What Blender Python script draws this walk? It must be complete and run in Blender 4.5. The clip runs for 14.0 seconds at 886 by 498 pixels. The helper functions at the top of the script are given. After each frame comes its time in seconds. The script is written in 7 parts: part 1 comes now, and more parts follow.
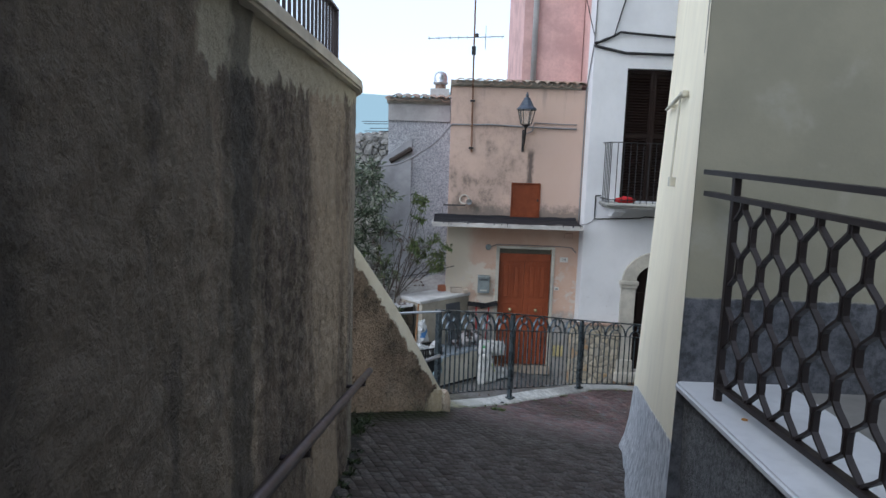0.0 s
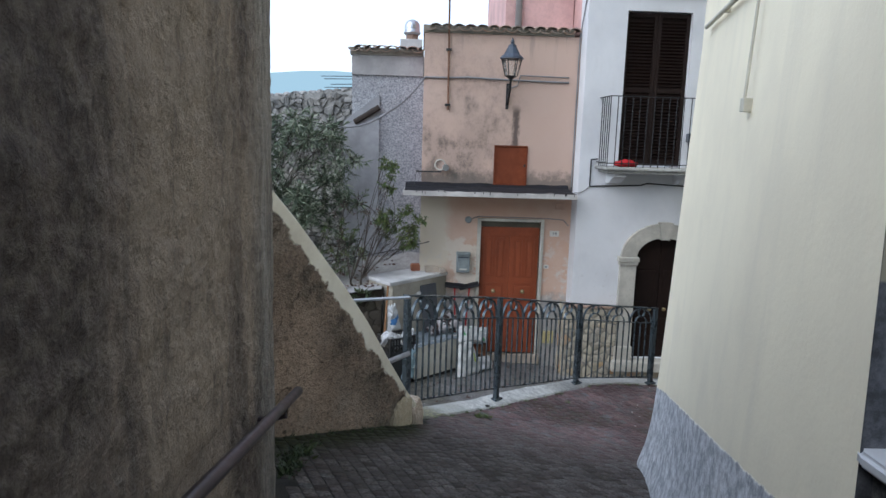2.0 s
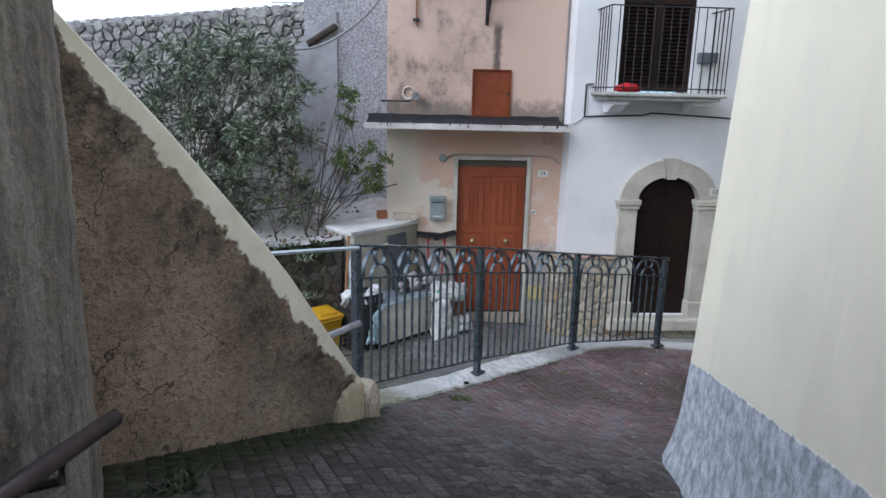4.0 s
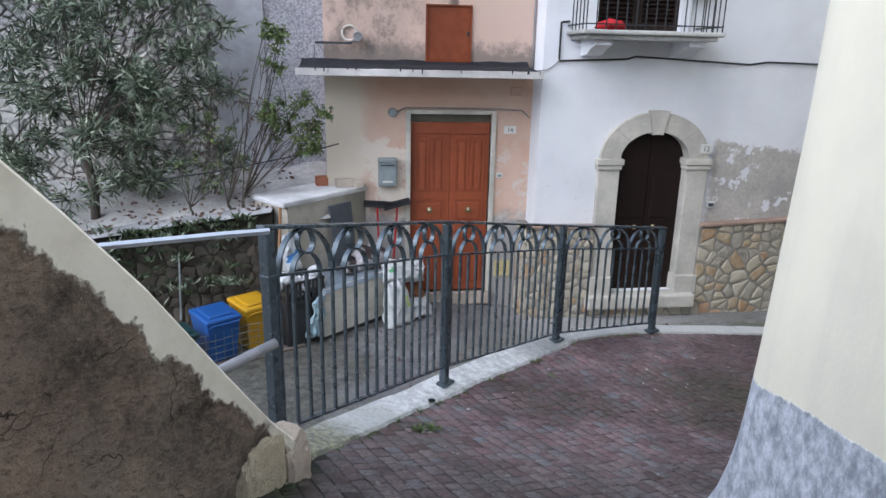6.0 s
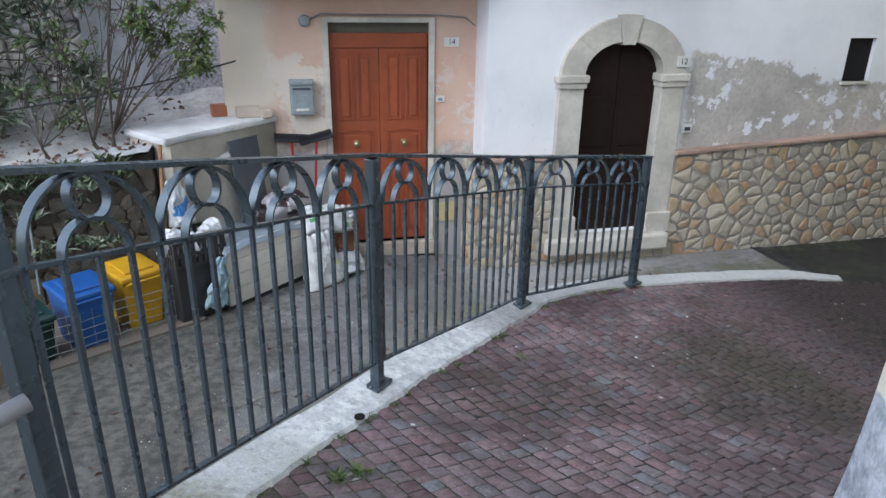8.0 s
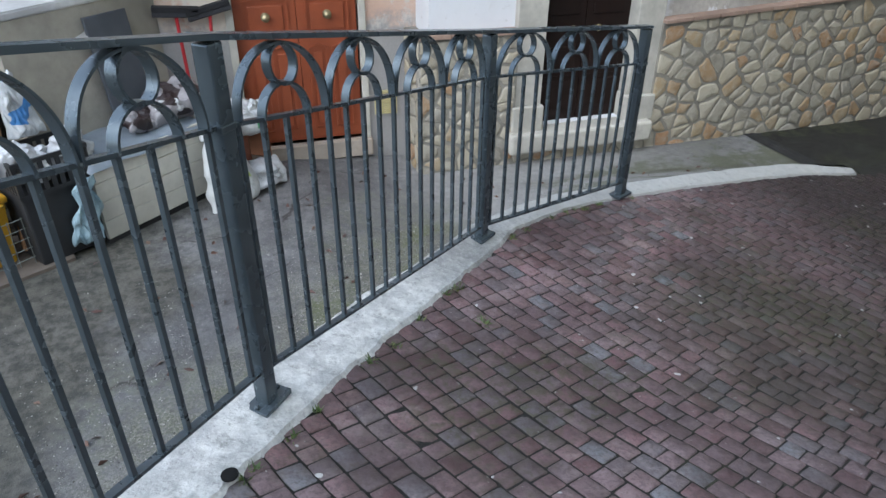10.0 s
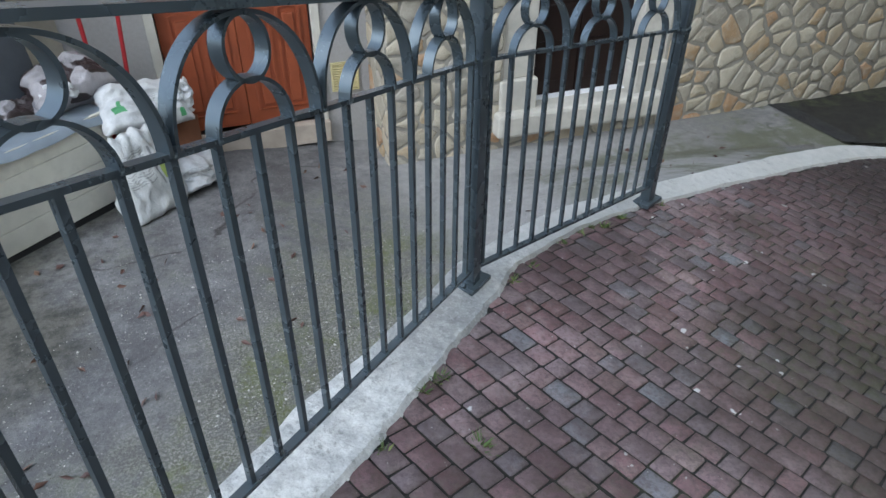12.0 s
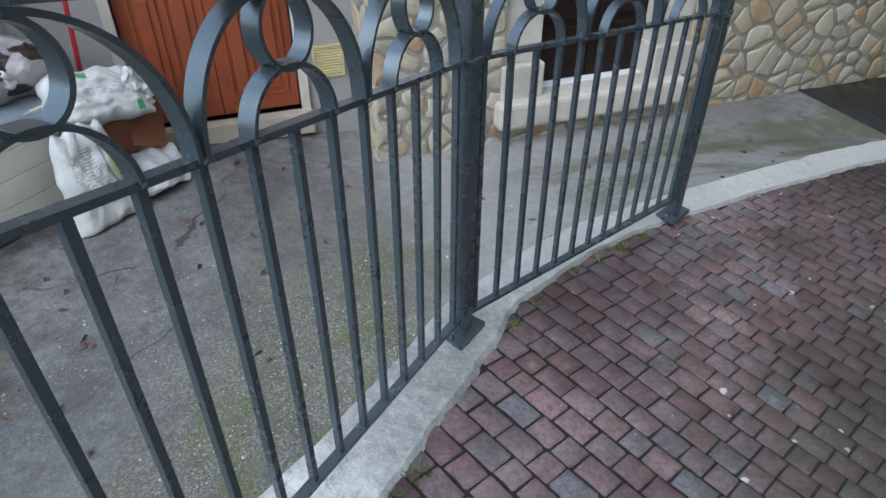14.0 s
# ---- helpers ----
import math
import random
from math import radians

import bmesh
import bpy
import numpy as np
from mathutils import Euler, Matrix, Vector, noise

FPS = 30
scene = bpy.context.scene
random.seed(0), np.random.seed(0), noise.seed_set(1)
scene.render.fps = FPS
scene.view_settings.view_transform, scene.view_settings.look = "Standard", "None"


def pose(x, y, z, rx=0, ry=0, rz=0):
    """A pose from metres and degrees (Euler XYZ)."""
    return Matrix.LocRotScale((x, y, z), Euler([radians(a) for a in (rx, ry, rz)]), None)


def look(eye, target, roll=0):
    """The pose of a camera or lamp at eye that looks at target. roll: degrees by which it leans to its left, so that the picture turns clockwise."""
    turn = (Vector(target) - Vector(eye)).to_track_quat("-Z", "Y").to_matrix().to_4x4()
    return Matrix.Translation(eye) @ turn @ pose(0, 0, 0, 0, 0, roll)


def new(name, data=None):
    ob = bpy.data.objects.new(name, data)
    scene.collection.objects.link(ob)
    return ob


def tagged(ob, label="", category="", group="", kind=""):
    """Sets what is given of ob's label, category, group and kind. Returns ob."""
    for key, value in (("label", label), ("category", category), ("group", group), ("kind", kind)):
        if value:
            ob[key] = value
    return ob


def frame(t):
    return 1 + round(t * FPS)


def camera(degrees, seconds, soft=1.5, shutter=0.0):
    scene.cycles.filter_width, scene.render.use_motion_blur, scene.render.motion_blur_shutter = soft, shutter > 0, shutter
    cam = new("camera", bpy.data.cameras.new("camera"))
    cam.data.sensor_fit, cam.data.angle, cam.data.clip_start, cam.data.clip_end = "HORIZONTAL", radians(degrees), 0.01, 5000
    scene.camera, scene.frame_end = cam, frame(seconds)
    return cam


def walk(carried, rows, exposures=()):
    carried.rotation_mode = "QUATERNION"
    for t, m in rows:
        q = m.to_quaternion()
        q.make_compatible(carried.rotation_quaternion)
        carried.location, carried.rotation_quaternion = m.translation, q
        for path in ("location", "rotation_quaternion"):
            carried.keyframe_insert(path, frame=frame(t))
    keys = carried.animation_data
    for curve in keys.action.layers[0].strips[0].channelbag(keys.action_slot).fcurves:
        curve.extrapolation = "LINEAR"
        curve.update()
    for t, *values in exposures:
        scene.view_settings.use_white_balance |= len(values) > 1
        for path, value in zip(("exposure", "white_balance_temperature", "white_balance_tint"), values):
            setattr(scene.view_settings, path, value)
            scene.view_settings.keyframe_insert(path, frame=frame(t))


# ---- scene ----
cam = camera(66.8, 14.0)
METRES, EYE = 8.0, 1.5
ROWS = [
    (0.0, 0.0, 0.0, 0.0, 0.26, -7.66, -1.9),
    (0.5, 0.006, 0.0433, -0.0092, 0.2, -7.79, -1.81),
    (1.0, 0.0024, 0.0889, -0.0179, -0.41, -8.34, -1.85),
    (1.5, 0.0068, 0.1342, -0.0268, -1.09, -8.81, -1.74),
    (2.0, 0.0087, 0.1818, -0.0352, -1.68, -9.38, -1.7),
    (2.5, 0.0157, 0.2228, -0.045, -2.22, -9.87, -1.65),
    (3.0, 0.0223, 0.267, -0.0591, -2.82, -11.0, -1.49),
    (5.5, 0.0333, 0.4653, -0.0977, -6.18, -15.67, -1.26),
    (6.0, 0.0366, 0.5059, -0.1079, -7.87, -16.14, -1.19),
    (6.5, 0.0385, 0.5445, -0.1151, -8.5, -16.85, -1.13),
    (7.0, 0.0441, 0.5839, -0.1263, -10.13, -17.69, -1.07),
    (7.5, 0.0567, 0.6179, -0.1354, -11.7, -19.23, -0.87),
    (8.0, 0.0657, 0.6552, -0.1476, -13.37, -21.37, -0.83),
    (8.5, 0.0789, 0.6866, -0.1559, -14.84, -25.27, -0.72),
    (11.0, 0.1317, 0.8464, -0.1951, -18.65, -33.19, -0.42),
    (11.5, 0.1421, 0.8729, -0.202, -19.22, -34.27, -0.35),
    (12.0, 0.1501, 0.8957, -0.206, -19.81, -35.03, -0.36),
    (12.5, 0.1614, 0.9133, -0.2094, -20.06, -35.63, -0.25),
    (13.0, 0.1695, 0.9281, -0.2145, -20.15, -36.08, -0.22),
    (13.5, 0.173, 0.9417, -0.2181, -19.88, -36.62, -0.2),
    (14.0, 0.1765, 0.9469, -0.2193, -19.43, -37.12, -0.14),
]
walk(cam, [(t, pose(METRES * x, METRES * y, EYE + METRES * z, 90 + pitch, roll, yaw)) for t, x, y, z, yaw, pitch, roll in ROWS],
     exposures=[(0.0, 0.46, 6260, 8), (3.2, 0.74, 6220, 9), (6.0, 1.13, 6190, 12), (9.0, 1.20, 6170, 8), (14.0, 1.19, 6110, 6)])

# ---- light: a bright hazy sky, the low sun veiled ----
SUN_DIR = Vector((-0.63, -0.44, 0.64)).normalized()
world = bpy.data.worlds.new("sky")
scene.world = world
world.use_nodes = True
wn = world.node_tree.nodes
sky = wn.new("ShaderNodeTexSky")
sky.sky_type = "NISHITA"
sky.sun_disc = False
sky.sun_elevation = math.asin(SUN_DIR.z)
sky.sun_rotation = math.atan2(SUN_DIR.x, SUN_DIR.y)
sky.air_density, sky.dust_density, sky.ozone_density = 1.0, 1.0, 1.5
haze = wn.new("ShaderNodeMix")
haze.data_type = "RGBA"
haze.inputs[0].default_value = 0.6
haze.inputs[7].default_value = (6.4, 7.3, 9.0, 1)
world.node_tree.links.new(sky.outputs[0], haze.inputs[6])
world.node_tree.links.new(haze.outputs[2], wn["Background"].inputs[0])
wn["Background"].inputs[1].default_value = 0.15
sun = new("sun", bpy.data.lights.new("sun", "SUN"))
sun.data.energy, sun.data.angle, sun.data.color = 1.1, radians(60), (1.0, 0.98, 0.95)
sun.matrix_world = look(SUN_DIR * 50, (0, 0, 0))


# ---- materials ----
class Mat:
    """A node material whose textures lie in the world's metres."""

    def __init__(self, name):
        self.m = bpy.data.materials.new(name)
        self.m.use_nodes = True
        self.n, self.l = self.m.node_tree.nodes, self.m.node_tree.links
        self.bsdf = self.n["Principled BSDF"]
        self.pos = self.n.new("ShaderNodeNewGeometry").outputs["Position"]

    def put(self, sock, v):
        if isinstance(v, bpy.types.NodeSocket):
            self.l.new(v, sock)
        elif isinstance(v, tuple) and len(v) == 3 and sock.type == "RGBA":
            sock.default_value = (*v, 1)
        else:
            sock.default_value = v

    def noise(self, scale, detail=6, rough=0.6, stretch=(1, 1, 1), shift=0.0):
        a = self.n.new("ShaderNodeVectorMath")
        a.operation = "MULTIPLY_ADD"
        self.l.new(self.pos, a.inputs[0])
        a.inputs[1].default_value, a.inputs[2].default_value = stretch, (shift, shift * 1.7, shift * 0.6)
        t = self.n.new("ShaderNodeTexNoise")
        self.l.new(a.outputs[0], t.inputs["Vector"])
        t.inputs["Scale"].default_value, t.inputs["Detail"].default_value, t.inputs["Roughness"].default_value = scale, detail, rough
        return t.outputs["Fac"]

    def cells(self, scale, stretch=(1, 1, 1)):
        a = self.n.new("ShaderNodeVectorMath")
        a.operation = "MULTIPLY"
        self.l.new(self.pos, a.inputs[0])
        a.inputs[1].default_value = stretch
        t = self.n.new("ShaderNodeTexVoronoi")
        self.l.new(a.outputs[0], t.inputs["Vector"])
        t.inputs["Scale"].default_value = scale
        return t.outputs["Distance"]

    def math(self, op, a, b=0.0):
        q = self.n.new("ShaderNodeMath")
        q.operation = op
        self.put(q.inputs[0], a), self.put(q.inputs[1], b)
        return q.outputs[0]

    def axis(self, i):
        s = self.n.new("ShaderNodeSeparateXYZ")
        self.l.new(self.pos, s.inputs[0])
        return s.outputs[i]

    def plane(self, a, b, c, d):
        """a x + b y + c z + d"""
        v = self.math("MULTIPLY", self.axis(0), a)
        v = self.math("ADD", v, self.math("MULTIPLY", self.axis(1), b))
        v = self.math("ADD", v, self.math("MULTIPLY", self.axis(2), c))
        return self.math("ADD", v, d)

    def band(self, v, lo, hi, a=0.0, b=1.0):
        r = self.n.new("ShaderNodeMapRange")
        r.interpolation_type = "SMOOTHSTEP"
        self.put(r.inputs[0], v)
        for i, x in enumerate((lo, hi, a, b)):
            r.inputs[i + 1].default_value = x
        return r.outputs[0]

    def mix(self, f, a, b):
        q = self.n.new("ShaderNodeMix")
        q.data_type = "RGBA"
        self.put(q.inputs[0], f), self.put(q.inputs[6], a), self.put(q.inputs[7], b)
        return q.outputs[2]

    def random(self):
        return self.n.new("ShaderNodeObjectInfo").outputs["Random"]

    def island(self):
        return self.n.new("ShaderNodeNewGeometry").outputs["Random Per Island"]

    def ramp(self, f, stops):
        r = self.n.new("ShaderNodeValToRGB")
        self.put(r.inputs[0], f)
        e = r.color_ramp.elements
        while len(e) < len(stops):
            e.new(0.5)
        for k, (p, c) in zip(e, stops):
            k.position, k.color = p, (*c, 1)
        return r.outputs[0]

    def done(self, colour, rough=0.8, height=None, depth=0.005, strength=1.0, metal=0.0):
        self.put(self.bsdf.inputs["Base Color"], colour)
        self.put(self.bsdf.inputs["Roughness"], rough)
        self.put(self.bsdf.inputs["Metallic"], metal)
        if height is not None:
            b = self.n.new("ShaderNodeBump")
            b.inputs["Strength"].default_value, b.inputs["Distance"].default_value = strength, depth
            self.l.new(height, b.inputs["Height"])
            self.l.new(b.outputs[0], self.bsdf.inputs["Normal"])
        return self.m


def plain(name, colour, rough=0.6, grain=30.0, depth=0.001, spread=0.25, metal=0.0):
    """Paint, plastic, metal or stone of one colour with dirt at two scales."""
    q = Mat(name)
    dark, light = tuple(c * (1 - spread) for c in colour), tuple(min(1, c * (1 + spread * 0.5)) for c in colour)
    big, fine = q.noise(grain / 9), q.noise(grain)
    c = q.mix(q.band(big, 0.35, 0.7), light, dark)
    c = q.mix(q.band(fine, 0.4, 0.75, 0, 0.5), c, dark)
    if rough > 0.5:
        q.bsdf.inputs["Specular IOR Level"].default_value = 0.25
    return q.done(c, q.math("ADD", q.math("MULTIPLY", fine, 0.15), rough - 0.07), fine, depth, 0.6, metal)


def make_left_wall():
    q = Mat("stained stucco")
    fine, grit = q.noise(22, 8, 0.7), q.noise(90, 3)
    streak = q.noise(3.6, 9, 0.7, (1, 1, 0.28))
    blot = q.noise(2.6, 7, 0.6, shift=3)
    c = q.mix(q.band(streak, 0.4, 0.62), (0.055, 0.040, 0.032), (0.25, 0.192, 0.152))
    wide = q.noise(1.15, 5, 0.6, (1, 1, 0.13), 14)
    c = q.mix(q.band(wide, 0.44, 0.54, 0, 0.88), c, (0.45, 0.355, 0.265))
    c = q.mix(q.band(blot, 0.5, 0.72, 0, 0.75), c, (0.34, 0.268, 0.208))
    c = q.mix(q.math("MULTIPLY", q.band(wide, 0.52, 0.38), q.band(streak, 0.34, 0.6, 0.15, 0.6)), c, (0.075, 0.055, 0.045))
    end = q.math("ADD", q.axis(1), q.math("MULTIPLY", streak, 0.5))
    c = q.mix(q.band(end, 4.2, 4.5, 0, 0.7), c, q.mix(q.band(q.noise(16, 8, 0.7, (1, 1, 0.12), 8), 0.4, 0.62), (0.15, 0.145, 0.135), (0.40, 0.385, 0.35)))
    c = q.mix(q.band(q.noise(6, 8, 0.7, (1, 1, 0.3), 9), 0.48, 0.66, 0, 0.6), c, (0.065, 0.052, 0.045))
    c = q.mix(q.band(fine, 0.38, 0.68, 0, 0.5), c, (0.34, 0.285, 0.225))
    c = q.mix(q.band(q.noise(45, 6, 0.7, shift=2), 0.45, 0.65, 0, 0.28), c, (0.06, 0.048, 0.042))
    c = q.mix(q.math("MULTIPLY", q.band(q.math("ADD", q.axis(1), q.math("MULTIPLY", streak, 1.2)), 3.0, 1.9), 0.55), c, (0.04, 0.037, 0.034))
    # the sheltered band under the coping keeps its cream paint, with a ragged lower edge towards the far end
    edge = q.math("ADD", q.plane(0, -0.05, 1, -1.615), q.math("MULTIPLY", q.math("SUBTRACT", q.noise(7, 7, 0.7, (1, 1, 0.5), 5), 0.5), 0.32))
    keep = q.math("MULTIPLY", q.band(edge, -0.015, 0.015), q.band(q.math("ADD", q.axis(1), q.math("MULTIPLY", fine, 0.15)), 1.62, 1.68))
    c = q.mix(keep, c, q.mix(streak, (0.52, 0.47, 0.36), (0.42, 0.38, 0.30)))
    dark = q.math("MULTIPLY", q.band(q.math("ADD", q.axis(1), q.math("MULTIPLY", streak, 0.25)), 1.9, 1.95), q.band(q.axis(1), 2.03, 1.98))
    c = q.mix(q.math("MULTIPLY", dark, 0.7), c, (0.06, 0.055, 0.05))
    h = q.math("ADD", q.math("ADD", fine, q.math("MULTIPLY", q.noise(8, 8, 0.7, shift=6), 1.2)), q.math("MULTIPLY", grit, 0.35))
    return q.done(c, 0.92, h, 0.03, 1.0)


def make_wing_wall():
    q = Mat("mouldy render")
    fine, blot = q.noise(24, 8, 0.7), q.noise(2.2, 8, 0.65, shift=2)
    lump, crumb = q.noise(38, 5, 0.7, (0.8, 0.8, 1.2), 7), q.cells(60)
    c = q.mix(q.band(blot, 0.38, 0.65), (0.54, 0.40, 0.295), (0.34, 0.25, 0.188))
    c = q.mix(q.band(q.noise(1.1, 6, 0.6, shift=14), 0.48, 0.66, 0, 0.7), c, (0.40, 0.345, 0.285))
    c = q.mix(q.band(q.noise(9, 8, 0.72), 0.52, 0.7, 0, 0.6), c, (0.115, 0.095, 0.078))
    top = q.math("ADD", q.plane(1.934, 0, 1, 0.644), q.math("MULTIPLY", q.math("SUBTRACT", q.noise(9, 9, 0.72), 0.5), 0.34))
    mould = q.math("MULTIPLY", q.band(top, -0.85, -0.16), q.band(top, -0.10, -0.15))
    mould = q.math("MULTIPLY", mould, q.band(q.noise(2.6, 8, 0.7, shift=17), 0.36, 0.58, 0.12, 0.95))
    c = q.mix(mould, c, q.mix(q.band(q.noise(16, 8, 0.75), 0.38, 0.6), (0.045, 0.038, 0.031), (0.20, 0.16, 0.12)))
    c = q.mix(q.band(top, -0.125, -0.11), c, q.mix(q.band(q.noise(5, 8, 0.7), 0.35, 0.7), (0.80, 0.75, 0.63), (0.68, 0.62, 0.50)))
    c = q.mix(q.math("MULTIPLY", q.band(q.noise(48, 7, 0.75, shift=5), 0.5, 0.62), q.band(top, -0.1, -0.16, 0, 0.45)), c, (0.37, 0.30, 0.235))
    c = q.mix(q.math("MULTIPLY", q.band(lump, 0.52, 0.62), q.band(top, -0.1, -0.16, 0, 0.55)), c, (0.12, 0.098, 0.078))
    # hairline cracks
    v = q.n.new("ShaderNodeTexVoronoi")
    v.feature = "DISTANCE_TO_EDGE"
    v.inputs["Scale"].default_value = 2.6
    w = q.n.new("ShaderNodeVectorMath")
    w.operation = "MULTIPLY_ADD"
    nz = q.n.new("ShaderNodeTexNoise")
    q.l.new(q.pos, nz.inputs["Vector"])
    nz.inputs["Scale"].default_value, nz.inputs["Detail"].default_value = 5.0, 8
    q.l.new(nz.outputs["Color"], w.inputs[0])
    w.inputs[1].default_value = (0.35, 0.35, 0.35)
    q.l.new(q.pos, w.inputs[2])
    q.l.new(w.outputs[0], v.inputs["Vector"])
    crack = q.math("MULTIPLY", q.band(v.outputs["Distance"], 0.010, 0.002), q.math("MULTIPLY", q.band(q.noise(1.9, 4, 0.6, shift=21), 0.5, 0.58), q.band(top, -0.12, -0.2)))
    c = q.mix(q.math("MULTIPLY", crack, 0.7), c, (0.035, 0.028, 0.022))
    c = q.mix(q.math("MULTIPLY", q.band(q.axis(2), -0.45, -0.95), q.band(fine, 0.4, 0.65, 0, 0.6)), c, (0.25, 0.235, 0.20))
    c = q.mix(q.math("MULTIPLY", q.band(q.math("ADD", q.axis(2), q.math("MULTIPLY", blot, 0.5)), -0.56, -0.74), 0.75), c, (0.05, 0.055, 0.034))
    rough_part = q.band(top, -0.10, -0.14, 0.04, 1.0)
    h = q.math("ADD", q.math("ADD", fine, q.math("MULTIPLY", lump, 0.9)), q.math("MULTIPLY", crumb, 0.15))
    h = q.math("SUBTRACT", q.math("MULTIPLY", h, rough_part), q.math("MULTIPLY", crack, 0.8))
    q.bsdf.inputs["Specular IOR Level"].default_value = 0.2
    return q.done(c, 0.92, q.math("SUBTRACT", h, q.math("MULTIPLY", rough_part, 0.3)), 0.032, 1.0)


def make_right_wall():
    q = Mat("cream plaster over grey dado")
    fine, big = q.noise(40, 6), q.noise(1.6, 6, 0.6)
    run = q.noise(4, 5, 0.6, (1, 1, 0.15))
    c = q.mix(q.band(big, 0.35, 0.7), (0.80, 0.735, 0.565), (0.73, 0.67, 0.52))
    c = q.mix(q.band(run, 0.5, 0.75, 0, 0.5), c, (0.66, 0.61, 0.48))
    grain = q.noise(14, 8, 0.7)
    g = q.mix(q.band(grain, 0.35, 0.65), (0.24, 0.255, 0.275), (0.62, 0.64, 0.66))
    g = q.mix(q.band(q.noise(70, 3), 0.45, 0.7, 0, 0.6), g, (0.38, 0.40, 0.43))
    edge = q.math("ADD", q.plane(0, 0.262, 1, -1.045), q.math("MULTIPLY", q.math("SUBTRACT", grain, 0.5), 0.04))
    low = q.band(edge, 0.006, -0.006)
    c = q.mix(low, c, g)
    h = q.math("ADD", q.math("MULTIPLY", fine, 0.3), q.math("MULTIPLY", q.math("MULTIPLY", grain, low), 1.6))
    return q.done(c, 0.85, q.math("ADD", h, q.math("MULTIPLY", big, 0.5)), 0.006, 0.8)


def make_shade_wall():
    # the cream house's other side: its shade is put into plaster and dado colours
    q = Mat("house plaster over grey dado, shade painted in")
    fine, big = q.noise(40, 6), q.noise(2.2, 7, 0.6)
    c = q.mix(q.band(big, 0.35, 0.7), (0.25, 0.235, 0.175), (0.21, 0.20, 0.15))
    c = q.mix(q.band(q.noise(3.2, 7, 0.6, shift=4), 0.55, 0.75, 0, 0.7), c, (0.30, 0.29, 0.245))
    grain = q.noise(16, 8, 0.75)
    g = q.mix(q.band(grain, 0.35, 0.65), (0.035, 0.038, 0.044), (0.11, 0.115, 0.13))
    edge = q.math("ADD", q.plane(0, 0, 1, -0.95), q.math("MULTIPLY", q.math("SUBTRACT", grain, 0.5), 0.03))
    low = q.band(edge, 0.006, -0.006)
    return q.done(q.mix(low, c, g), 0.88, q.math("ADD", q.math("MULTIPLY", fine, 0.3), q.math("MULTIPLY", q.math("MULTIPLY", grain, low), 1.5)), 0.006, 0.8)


def make_pebbledash(name, dark, light, depth=0.012):
    q = Mat(name)
    grain, cell = q.noise(48, 8, 0.8), q.cells(75)
    c = q.mix(q.band(grain, 0.36, 0.64), dark, light)
    c = q.mix(q.band(q.noise(2.5, 6), 0.5, 0.75, 0, 0.5), c, dark)
    return q.done(c, 0.92, q.math("ADD", grain, q.math("MULTIPLY", cell, 0.5)), depth, 0.9)


